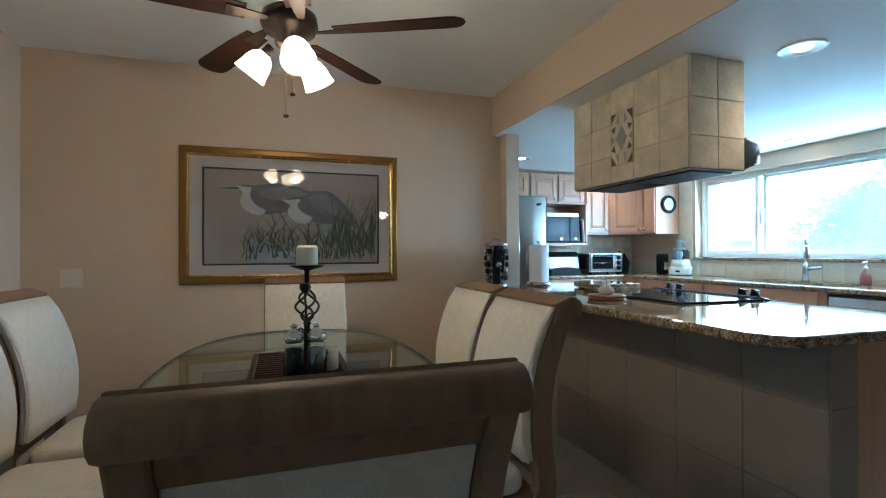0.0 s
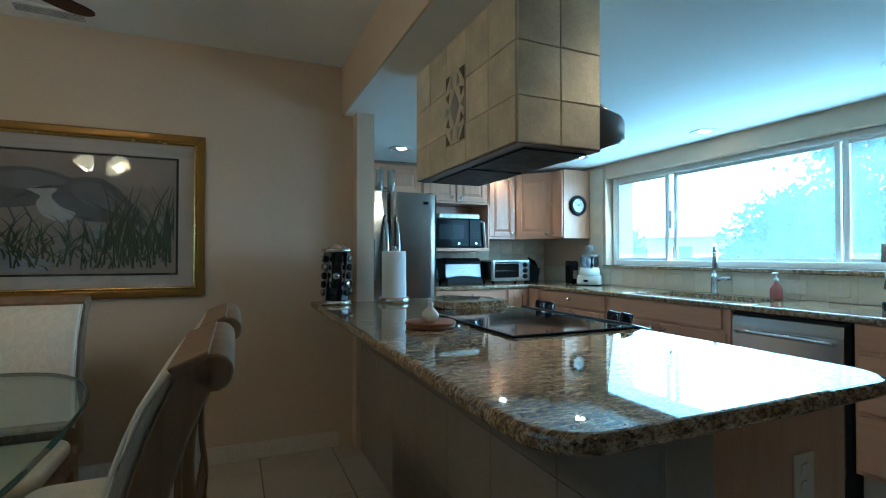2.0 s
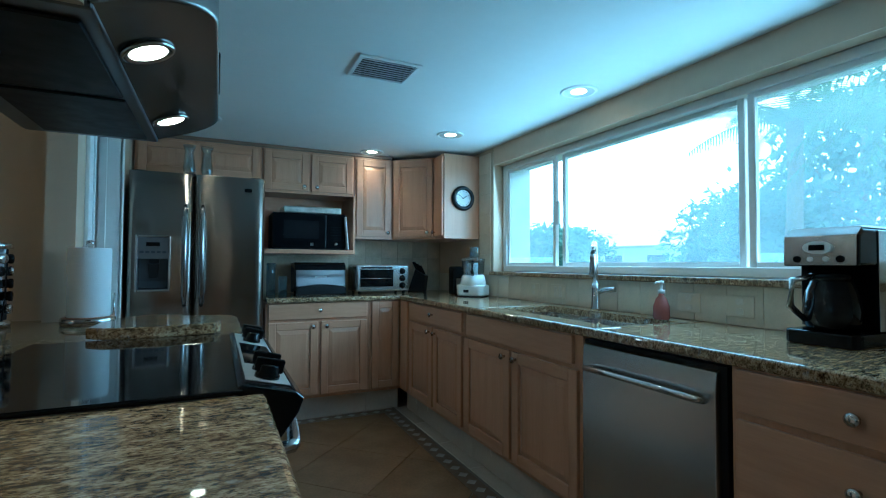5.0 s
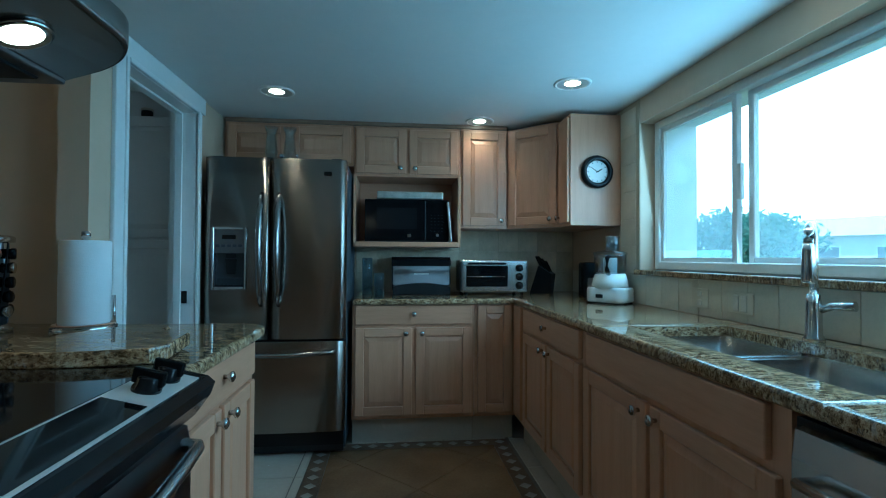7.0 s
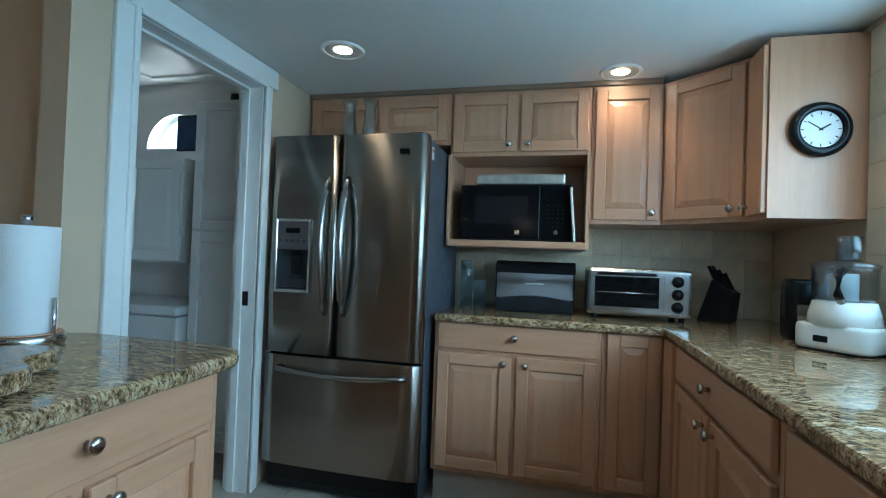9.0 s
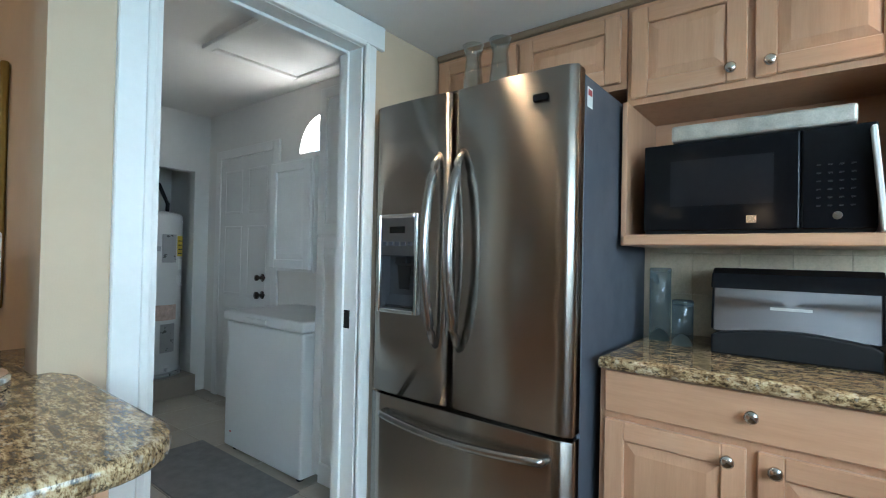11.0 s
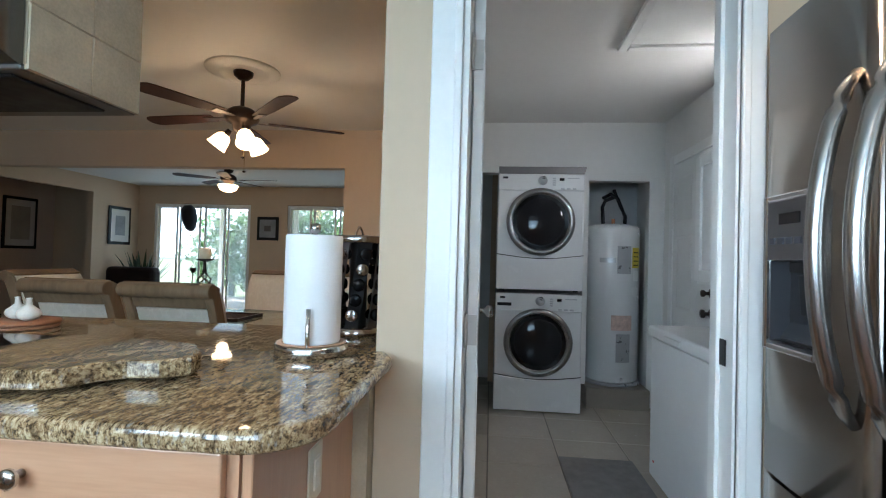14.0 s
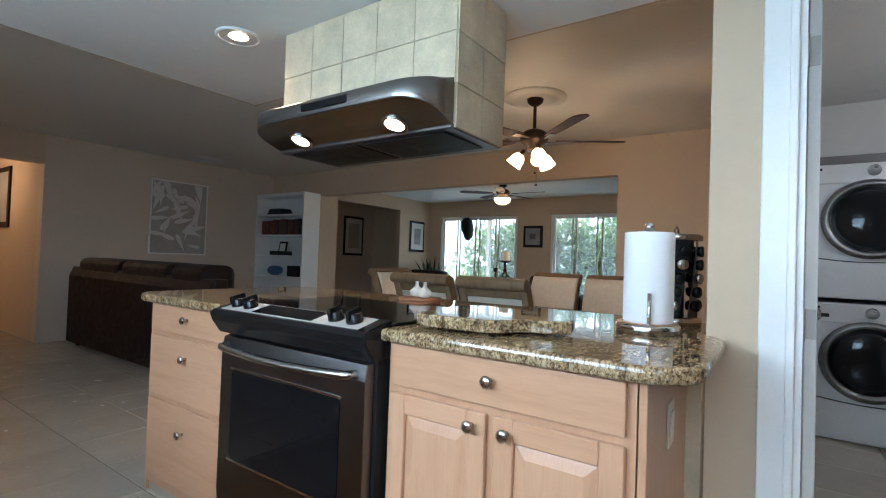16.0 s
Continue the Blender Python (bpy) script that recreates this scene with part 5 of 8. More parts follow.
def frame_parts(parent, x0, x1, z0, z1, w, d, mt):
    for nm, pts in (("l", [(x0, z0), (x0 + w, z0 + w), (x0 + w, z1 - w), (x0, z1)]), ("r", [(x1, z0), (x1, z1), (x1 - w, z1 - w), (x1 - w, z0 + w)]),
                    ("t", [(x0, z1), (x0 + w, z1 - w), (x1 - w, z1 - w), (x1, z1)]), ("b", [(x0, z0), (x1, z0), (x1 - w, z0 + w), (x0 + w, z0 + w)])):
        b = nb()
        prism(b, pts, -d, -0.002, 'y', 0.008 if d > 0.02 else 0.003, 2)
        part("frame_rail", b, mt, parent)


frame_parts(pf, fx0, fx1, fz0, fz1, 0.044, 0.030, "gold")
# inner step of the frame, its highlight put in as lighter gold
M["gold_lit_bead"] = mat("highlight_gold_bead", (0.55, 0.36, 0.11), 0.25, 0.95, var=0.06, scale=14)
frame_parts(pf, fx0 + 0.0442, fx1 - 0.0442, fz0 + 0.0442, fz1 - 0.0442, 0.016, 0.036, "gold_lit_bead")
m_mat = mat("linen_mat", (0.45, 0.40, 0.355), 0.8, var=0.04, scale=8, bump=0.1, bscale=300)
m_art = mat("print_ground", (0.27, 0.225, 0.185), 0.6, var=0.07, scale=3)
part("mat_board", box(nb(), fx0 + 0.05, -0.012, fz0 + 0.05, fx1 - 0.05, -0.004, fz1 - 0.05), m_mat, pf, "grey linen mat")
ax0, ax1, az0, az1 = fx0 + 0.148, fx1 - 0.148, fz0 + 0.135, fz1 - 0.145
frame_parts(pf, ax0 - 0.012, ax1 + 0.012, az0 - 0.012, az1 + 0.012, 0.012, 0.016, "black_satin")
pr = part("print", box(nb(), ax0, -0.0135, az0, ax1, -0.0122, az1), m_art, pf, "muted grey-brown printed sheet")
m_b1 = mat("slate_ink", (0.115, 0.11, 0.11), 0.6, var=0.15, scale=10)
m_b2 = mat("pale_ink", (0.42, 0.40, 0.37), 0.6, var=0.12, scale=10)
m_b3 = mat("reed_ink", (0.045, 0.06, 0.032), 0.6, var=0.25, scale=10)
m_b4 = mat("rock_ink", (0.26, 0.28, 0.29), 0.6, var=0.2, scale=6)
AW, AH = ax1 - ax0, az1 - az0


def art(name, pts, mt, y):
    b = nb()
    prism(b, [(ax0 + AW * u, az0 + AH * (1 - v)) for u, v in pts], y - 0.0003, y, 'y')
    part(name, b, mt, pr)


art("ink_shape", [(0.24, 0.98), (0.2, 0.85), (0.27, 0.74), (0.4, 0.8), (0.52, 0.92), (0.5, 0.98)], m_b4, -0.0137)
art("ink_shape", [(0.66, 0.62), (0.70, 0.58), (0.76, 0.70), (0.74, 0.82), (0.68, 0.80)], m_b4, -0.0138)
def flowing(pts, n=5):
    """A closed outline rounded through its corners."""
    out = []
    for i in range(len(pts)):
        a, b_, c, d = (Vector(pts[(i + k) % len(pts)]) for k in (-1, 0, 1, 2))
        for k in range(n):
            t = k / n
            out.append(tuple(0.5 * (2 * b_ + (c - a) * t + (2 * a - 5 * b_ + 4 * c - d) * t * t + (3 * b_ - a - 3 * c + d) * t ** 3)))
    return out


m_b5 = mat("blue_grey_ink", (0.175, 0.17, 0.17), 0.6, var=0.2, scale=14)
m_b6 = mat("dark_feather_ink", (0.075, 0.08, 0.09), 0.6, var=0.2, scale=14)
# far bird: body, wing, neck, crest, bill
art("ink_shape", flowing([(0.25, 0.20), (0.39, 0.13), (0.54, 0.17), (0.62, 0.27), (0.52, 0.40), (0.38, 0.46), (0.28, 0.44)]), m_b1, -0.0138)
art("ink_shape", flowing([(0.30, 0.22), (0.44, 0.16), (0.58, 0.25), (0.46, 0.30), (0.34, 0.30)]), m_b5, -0.0140)
art("ink_shape", flowing([(0.17, 0.17), (0.21, 0.155), (0.25, 0.19), (0.245, 0.26), (0.27, 0.36), (0.33, 0.43), (0.29, 0.48), (0.22, 0.43), (0.19, 0.33), (0.205, 0.24)]), m_b2, -0.0142)
art("ink_shape", [(0.175, 0.165), (0.22, 0.15), (0.29, 0.175), (0.22, 0.178)], m_b6, -0.0144)
art("ink_shape", [(0.06, 0.205), (0.17, 0.175), (0.19, 0.20), (0.17, 0.21)], m_b6, -0.0144)
# near bird
art("ink_shape", flowing([(0.54, 0.28), (0.60, 0.20), (0.70, 0.20), (0.79, 0.33), (0.885, 0.60), (0.78, 0.56), (0.66, 0.56), (0.56, 0.50), (0.50, 0.40)]), m_b1, -0.0145)
art("ink_shape", flowing([(0.58, 0.27), (0.67, 0.23), (0.76, 0.36), (0.82, 0.50), (0.70, 0.46), (0.61, 0.38)]), m_b5, -0.0147)
for k in range(5):
    art("ink_shape", [(0.62 + 0.03 * k, 0.36 + 0.03 * k), (0.72 + 0.03 * k, 0.47 + 0.022 * k), (0.715 + 0.03 * k, 0.485 + 0.022 * k)], m_b6, -0.0148)
art("ink_shape", flowing([(0.42, 0.32), (0.47, 0.28), (0.53, 0.30), (0.51, 0.36), (0.54, 0.44), (0.60, 0.50), (0.55, 0.57), (0.48, 0.52), (0.455, 0.42), (0.47, 0.36)]), m_b2, -0.0149)
art("ink_shape", [(0.43, 0.305), (0.49, 0.27), (0.57, 0.275), (0.49, 0.30)], m_b6, -0.0150)
art("ink_shape", [(0.36, 0.41), (0.425, 0.315), (0.45, 0.335), (0.43, 0.36)], m_b6, -0.0150)
for u0, v0, u1, v1 in ((0.36, 0.46, 0.385, 0.58), (0.385, 0.58, 0.33, 0.70), (0.41, 0.44, 0.44, 0.55), (0.44, 0.55, 0.425, 0.74), (0.63, 0.55, 0.64, 0.72), (0.57, 0.55, 0.585, 0.72)):
    art("ink_shape", [(u0 - 0.004, v0), (u0 + 0.004, v0), (u1 + 0.004, v1), (u1 - 0.004, v1)], m_b6, -0.0151)
rr = random.Random(5)
reeds = nb()
for i in range(230):
    u = 0.98 - 0.78 * rr.random() ** 1.3
    v = rr.uniform(0.72, 0.97)
    lean, hh = rr.uniform(-0.16, 0.16), rr.uniform(0.10, 0.34 + 0.3 * (u > 0.7))
    pts = []
    for k in range(5):
        q = k / 4
        uu, vv = u + lean * q * q * 1.2, v - hh * q + 0.10 * abs(lean) / 0.16 * q * q * q
        pts.append((min(max(uu, 0.01), 0.99), min(max(vv, 0.02), 0.985), 0.004 * (1 - q) + 0.0006))
    L_ = [(ax0 + AW * (a - w), az0 + AH * (1 - c)) for a, c, w in pts]
    R_ = [(ax0 + AW * (a + w), az0 + AH * (1 - c)) for a, c, w in pts]
    yv = -0.0155 - i * 0.000002
    vl = [reeds.verts.new((x, yv, z)) for x, z in L_]
    vr = [reeds.verts.new((x, yv, z)) for x, z in R_]
    for k in range(4):
        reeds.faces.new((vl[k], vr[k], vr[k + 1], vl[k + 1]))
rd = part("ink_reeds", reeds, m_b3, pr)
rd["kind"] = "stuff"
g = part("picture_glass", box(nb(), fx0 + 0.05, -0.0195, fz0 + 0.05, fx1 - 0.05, -0.0185, fz1 - 0.05), "pic_glass", pf)
g.visible_shadow = False


def wall_plate(m, w, h, toggles, label, kind="switch"):
    """Lies in the local xz plane, facing -y."""
    p = thing("wall_" + kind, m, label, kind)
    part("cover_plate", box(nb(), -w / 2, -0.006, -h / 2, w / 2, -0.0005, h / 2, 0.003, 2), mat("almond_plastic", (0.66, 0.58, 0.44), 0.4, var=0.03), p)
    for i in range(toggles):
        x = (i - (toggles - 1) / 2) * 0.046
        if kind == "outlet":
            for z in (-0.02, 0.02):
                part("socket", prism(nb(), [(x + a, z + c) for a, c in rounded(-0.016, -0.013, 0.016, 0.013, 0.008, 3)], -0.0085, -0.005, 'y'), "damask", p)
        else:
            part("rocker", box(nb(), x - 0.016, -0.010, -0.033, x + 0.016, -0.005, 0.033, 0.002), "damask", p)
    return p


wall_plate(pose(-0.81, PY, 1.03), 0.12, 0.115, 2, "almond double light switch on the dining wall")
wall_plate(pose(-0.324, PY, 0.39), 0.075, 0.115, 1, "almond outlet low on the dining wall", "outlet")
wall_plate(pose(2.62, 1.43, 0.68), 0.075, 0.115, 1, "almond outlet on the peninsula end", "outlet")
wall_plate(pose(2.53, 3.645, 0.727, 0, 0, 180), 0.075, 0.115, 1, "white switch on the peninsula end panel")
wall_plate(pose(EX - 0.008, 3.86, 1.0, 0, 0, -90), 0.12, 0.09, 1, "almond outlet on the backsplash", "outlet")
wall_plate(pose(EX - 0.008, 3.60, 1.0, 0, 0, -90), 0.14, 0.09, 2, "almond switch plate on the backsplash")
wall_plate(pose(EX - 0.008, 2.66, 1.0, 0, 0, -90), 0.12, 0.09, 1, "almond outlet on the backsplash", "outlet")
wall_plate(pose(EX - 0.008, 2.42, 1.0, 0, 0, -90), 0.12, 0.09, 1, "almond outlet on the backsplash", "outlet")
b = nb()
box(b, DLX + 0.002, PY - 0.014, 0, 1.99, PY - 0.0005, 0.10, 0.004)
structure("baseboard_dining", b, "damask", "cream painted baseboard", "baseboard")

# ---- things on the counters ----
# spice carousel
sc = thing("spice_rack", pose(1.93, 3.56, CT + 0.001), "revolving black and steel spice rack with tilted jar rows", "spice rack")
b = nb()
lathe(b, [(0.085, 0), (0.088, 0.004), (0.088, 0.022), (0.07, 0.028)], 32)
part("base", b, "chrome", sc)
part("column", cyl(nb(), (0, 0, 0.026), 0.03, 0.28, 'z', 16), "black_satin", sc)
for k in range(6):
    a0 = 60 * k
    p = nb()
    n = 8
    quads = []
    for i in range(n + 1):
        u = i / n
        a = radians(a0 + 34 * u)
        for da in (-0.30, 0.30):
            quads.append((0.074 * math.cos(a + da), 0.074 * math.sin(a + da), 0.028 + 0.275 * u))
    vs = [p.verts.new(q) for q in quads]
    for i in range(n):
        p.faces.new((vs[2 * i], vs[2 * i + 1], vs[2 * i + 3], vs[2 * i + 2]))
    ret = bmesh.ops.extrude_face_region(p, geom=p.faces[:])
    for v in ret["geom"]:
        if isinstance(v, bmesh.types.BMVert):
            v.co.x *= 0.93
            v.co.y *= 0.93
    part("jar_strip", p, "steel_dark" if k % 2 else "black_satin", sc)
    for i in range(5):
        u = (i + 0.5) / 5
        a = a0 + 34 * u
        j = nb()
        lathe(j, [(0.017, 0.05), (0.018, 0.076), (0.020, 0.078), (0.020, 0.088), (0.016, 0.091), (0.001, 0.091)], 14, (0, 0, 0), 'x')
        bmesh.ops.transform(j, matrix=pose(0, 0, 0.045 + 0.245 * u, 0, 0, a), verts=j.verts)
        part("spice_jar", j, "black" if (i + k) % 3 else "chrome", sc)
b = nb()
lathe(b, [(0.07, 0.302), (0.088, 0.306), (0.088, 0.322), (0.08, 0.328), (0.001, 0.33)], 32)
part("top_cap", b, "chrome", sc)
part("handle", tube(nb(), [(-0.05, 0, 0.327)] + [(-0.05 + 0.1 * i / 8, 0, 0.328 + 0.03 * math.sin(math.pi * i / 8)) for i in range(1, 8)] + [(0.05, 0, 0.327)], 0.004, 8), "chrome", sc)

# paper towel
pt = thing("paper_towel_holder", pose(2.275, 3.535, CT + 0.001), "steel paper towel holder with a full white roll", "paper towel")
b = nb()
lathe(b, [(0.09, 0), (0.095, 0.004), (0.095, 0.024), (0.089, 0.03), (0.001, 0.031)], 36)
pb = part("base", b, "chrome", pt, "round steel base with a wooden rim")
part("wooden_rim", lathe(nb(), [(0.0905, 0.0302), (0.0885, 0.0325), (0.076, 0.0325)], 36, caps=False), "maple", pb, "pale wooden rim")
b = nb()
lathe(b, [(0.018, 0.032), (0.072, 0.032), (0.074, 0.036), (0.074, 0.308), (0.072, 0.312), (0.018, 0.312)], 40)
part("towel_roll", b, mat("paper", (0.80, 0.80, 0.80), 0.9, var=0.02, scale=10, bump=0.3, bscale=220), pt, "white embossed paper roll")
b = nb()
lathe(b, [(0.007, 0.03), (0.007, 0.318), (0.014, 0.32), (0.014, 0.342), (0.001, 0.345)], 14)
part("post", b, "chrome", pt)
part("tension_arm", tube(nb(), [(0.082, 0.02, 0.03), (0.082, 0.02, 0.06), (0.081, 0.02, 0.125)], 0.006, 10), "chrome", pt)

# granite offcut board
bd = nb()
bp_ = [(2.80, 2.98), (2.82, 3.04), (2.795, 3.22), (2.77, 3.25), (2.72, 3.27), (2.69, 3.30), (2.68, 3.36), (2.64, 3.40), (2.58, 3.385), (2.50, 3.32), (2.44, 3.15), (2.43, 3.0), (2.48, 2.955), (2.62, 2.945)]
bp_ = [(x - 0.055, y) for x, y in bp_]
prism(bd, bp_, CT + 0.008, CT + 0.045, 'z', 0.006, 2)
gb = part("board", bd, "granite")
gbt = thing("granite_board", pose(0, 0, 0), "thick granite serving board with a notched edge", "cutting board")
gb.parent = gbt
for x, y in ((2.68, 3.02), (2.68, 3.2), (2.45, 3.02), (2.49, 3.28)):
    part("rubber_foot", cyl(nb(), (x, y, CT), 0.01, 0.0085, 'z', 10), "black", gbt)

# garlic on a round wooden trivet
m_tr = mat("terracotta_wood", (0.30, 0.13, 0.065), 0.5, var=0.15, scale=10, bump=0.1)
tv = thing("trivet", pose(2.10, 2.50, CT + 0.001), "two stacked round reddish wooden trivets", "trivet")
for i, r in enumerate((0.098, 0.102)):
    b = nb()
    z = i * 0.0125
    lathe(b, [(r - 0.004, z), (r, z + 0.003), (r, z + 0.009), (r - 0.004, z + 0.012), (0.001, z + 0.012)], 40)
    part("disc", b, m_tr, tv)
m_g = mat("garlic_skin", (0.72, 0.66, 0.58), 0.5, var=0.12, scale=18, bump=0.2, bscale=60)
for dx, dy, rz in ((-0.012, -0.03, 0), (0.01, 0.032, 50)):
    b = nb()
    prof = [(0.012, 0), (0.026, 0.006), (0.033, 0.018), (0.031, 0.03), (0.018, 0.042), (0.009, 0.05), (0.007, 0.066), (0.009, 0.072), (0.001, 0.073)]
    lathe(b, prof, 22)
    for v in b.verts:
        a = math.atan2(v.co.y, v.co.x)
        k = 1 + 0.05 * math.cos(7 * a) * max(0, 1 - abs(v.co.z - 0.018) / 0.03)
        v.co.x, v.co.y = v.co.x * k + 0.12 * max(0, v.co.z - 0.045), v.co.y * k
    g = part("garlic_bulb", b, m_g)
    g.matrix_world = pose(2.10 + dx, 2.50 + dy, CT + 0.0258, 0, 0, rz)
    tagged(g, "papery white garlic bulb resting on the trivet", "garlic", "garlic bulbs")

# microwave
mw = thing("microwave", pose(0, 0, 0), "black countertop microwave tilted in an open cabinet shelf", "microwave")
mx0, mx1, my, mz0, mz1 = 3.13, 3.70, 5.03, 1.287, 1.575
part("body", box(nb(), mx0, my + 0.02, mz0, mx1, my + 0.36, mz1, 0.006, 2), "black_satin", mw)
part("door", box(nb(), mx0, my, mz0 + 0.01, mx1 - 0.16, my + 0.019, mz1 - 0.004, 0.005, 2), "black_door", mw, "glossy black door")
part("door_window", box(nb(), mx0 + 0.08, my - 0.002, mz0 + 0.085, mx1 - 0.22, my + 0.0005, mz1 - 0.06), mat("mesh_window", (0.012, 0.012, 0.014), 0.2, var=0.05, spec=0.2), mw, "dark grey mesh window")
cp2 = part("control_panel", box(nb(), mx1 - 0.158, my, mz0 + 0.01, mx1, my + 0.019, mz1 - 0.004, 0.005, 2), "black_door", mw, "black keypad panel")
for i in range(4):
    for j in range(6):
        part("key", box(nb(), mx1 - 0.125 + i * 0.024, my - 0.0012, mz0 + 0.07 + j * 0.022, mx1 - 0.115 + i * 0.024, my + 0.0005, mz0 + 0.074 + j * 0.022), "black_satin", cp2)
part("key", cyl(nb(), (mx1 - 0.08, my - 0.0012, mz0 + 0.045), 0.011, 0.002, 'y', 14), "chrome", cp2)
part("badge", box(nb(), mx0 + 0.285, my - 0.001, mz0 + 0.03, mx0 + 0.31, my + 0.0005, mz0 + 0.052), "chrome", mw, "small silver badge")
b = nb()
box(b, mx1 + 0.006, my - 0.04, mz0 + 0.0, mx1 + 0.018, my + 0.30, mz1 - 0.02, 0.003)
bo = part("tray_edge", b, "white")
bo.matrix_world = Matrix.Translation((mx1, my, mz0)) @ pose(0, 0, 0, 0, -5, 0) @ Matrix.Translation((-mx1, -my, -mz0))
tagged(bo, "pale tray stored upright beside the microwave", "tray")
b = nb()
box(b, 3.21, 5.03, mz1 + 0.001, 3.66, 5.30, mz1 + 0.052, 0.008, 2)
tagged(part("foil_tray", b, mat("crinkled_foil", (0.55, 0.53, 0.47), 0.35, 0.6, var=0.2, scale=20, bump=0.8, bscale=60)), "crinkled pale foil-wrapped tray on the microwave", "tray")

# toaster oven
to = thing("toaster_oven", pose(0, 0, CT + 0.001), "silver toaster oven with a glass door and three knobs", "toaster oven")
tx0, tx1, ty = 3.78, 4.25, 4.99
part("body", box(nb(), tx0, ty + 0.012, 0.02, tx1, ty + 0.29, 0.245, 0.018, 3), "steel_h", to)
b = nb()
for x0, z0, x1, z1 in ((tx0 + 0.012, 0.035, tx0 + 0.345, 0.062), (tx0 + 0.012, 0.205, tx0 + 0.345, 0.232), (tx0 + 0.012, 0.062, tx0 + 0.035, 0.205), (tx0 + 0.322, 0.062, tx0 + 0.345, 0.205)):
    box(b, x0, ty, z0, x1, ty + 0.0115, z1, 0.002)
dr = part("door", b, "steel_h", to)
part("door_glass", box(nb(), tx0 + 0.034, ty + 0.003, 0.061, tx0 + 0.323, ty + 0.009, 0.206), "black_gloss", dr, "dark oven glass")
part("rack", tube(nb(), [(tx0 + 0.04, ty + 0.001, 0.13), (tx0 + 0.31, ty + 0.001, 0.13)], 0.003, 6), "chrome", dr)
part("handle", tube(nb(), [(tx0 + 0.05, ty, 0.218), (tx0 + 0.055, ty - 0.025, 0.22), (tx0 + 0.30, ty - 0.025, 0.22), (tx0 + 0.305, ty, 0.218)], 0.007, 8), "black", dr)
for z in (0.07, 0.13, 0.19):
    k = nb()
    lathe(k, [(0.026, 0.0), (0.026, -0.006), (0.02, -0.01), (0.018, -0.024), (0.001, -0.025)], 20, (tx0 + 0.405, ty + 0.012, z), 'y')
    part("knob", k, "black", to)
for x in (tx0 + 0.04, tx1 - 0.04):
    for y in (ty + 0.05, ty + 0.25):
        part("foot", cyl(nb(), (x, y, 0), 0.014, 0.021, 'z', 10), "black", to)

# vacuum sealer
gr = thing("vacuum_sealer", pose(0, 0, CT + 0.001), "steel-fronted vacuum sealer with a black top and base", "appliance")
part("body", prism(nb(), [(5.12, 0.07), (5.38, 0.012), (5.38, 0.24), (5.17, 0.245), (5.135, 0.20)], 3.315, 3.725, 'x', 0.006, 2), "black_satin", gr)
part("front_panel", prism(nb(), [(5.112, 0.068), (5.119, 0.068), (5.138, 0.197), (5.131, 0.199)], 3.322, 3.718, 'x', 0.002, 1), "steel_dark", gr, "polished steel front panel")
part("lid", prism(nb(), [(5.125, 0.199), (5.14, 0.198), (5.385, 0.241), (5.385, 0.256), (5.18, 0.262), (5.145, 0.245)], 3.312, 3.728, 'x', 0.006, 2), "black", gr, "glossy black top with buttons")
for i in range(6):
    part("button", box(nb(), 3.40 + i * 0.045, 5.138, 0.222, 3.425 + i * 0.045, 5.142, 0.229, 0.001), "silver", gr)
b = nb()
pts = [(3.322, 0.0), (3.718, 0.0), (3.718, 0.055)] + [(3.70 - 0.36 * i / 10, 0.066 + 0.018 * math.sin(math.pi * i / 10)) for i in range(11)] + [(3.322, 0.055)]
prism(b, pts, 5.075, 5.135, 'y', 0.006, 2)
part("drip_tray", b, "black_satin", gr, "black curved drip tray")
part("badge", box(nb(), 3.47, 5.1225, 0.137, 3.57, 5.127, 0.149), "silver", gr, "pale lettering bar")
for x in (3.35, 3.69):
    part("foot", cyl(nb(), (x, 5.33, 0), 0.015, 0.02, 'z', 10), "black", gr)
# canisters
m_cup = glass("cloudy_clear_plastic", (0.70, 0.77, 0.83), 1.7, 0.1, veil=0.25)
for x, y, h, r in ((3.14, 5.22, 0.255, 0.035), (3.225, 5.16, 0.15, 0.033)):
    c = thing("canister", pose(x, y, CT + 0.001), "slim cloudy clear plastic canister beside the fridge", "canister", "pale canisters")
    b = nb()
    lathe(b, [(r, 0), (r, h - 0.02), (r * 0.96, h - 0.018)], 24)
    part("body", b, m_cup, c)
    b = nb()
    lathe(b, [(r * 1.02, h - 0.018), (r * 1.02, h - 0.004), (r * 0.9, h), (0.001, h)], 24)
    part("lid", b, m_cup, c)

# food processor
fp = thing("food_processor", pose(4.585, 4.47, CT + 0.001, 0, 0, -50) @ Matrix.Diagonal((1.08, 1.08, 1.08, 1)), "white food processor with a clear work bowl", "food processor")
m_wp = mat("white_plastic", (0.78, 0.77, 0.72), 0.3, var=0.02, scale=5)
b = nb()
prism(b, rounded(-0.105, -0.09, 0.105, 0.09, 0.04, 6), 0.006, 0.085, 'z', 0.012, 3, True)
lathe(b, [(0.096, 0.08), (0.090, 0.12), (0.080, 0.155), (0.001, 0.157)], 28)
part("base", b, m_wp, fp, "white moulded base")
part("base_ring", prism(nb(), rounded(-0.1, -0.085, 0.1, 0.085, 0.04, 6), 0.0, 0.006), "black", fp)
part("switch", box(nb(), -0.04, -0.093, 0.03, 0.0, -0.088, 0.05, 0.002), "black", fp)
b = nb()
lathe(b, [(0.07, 0.158), (0.082, 0.17), (0.085, 0.255), (0.087, 0.26), (0.081, 0.258), (0.079, 0.172), (0.067, 0.162)], 28)
part("work_bowl", b, "smoky", fp, "clear plastic work bowl")
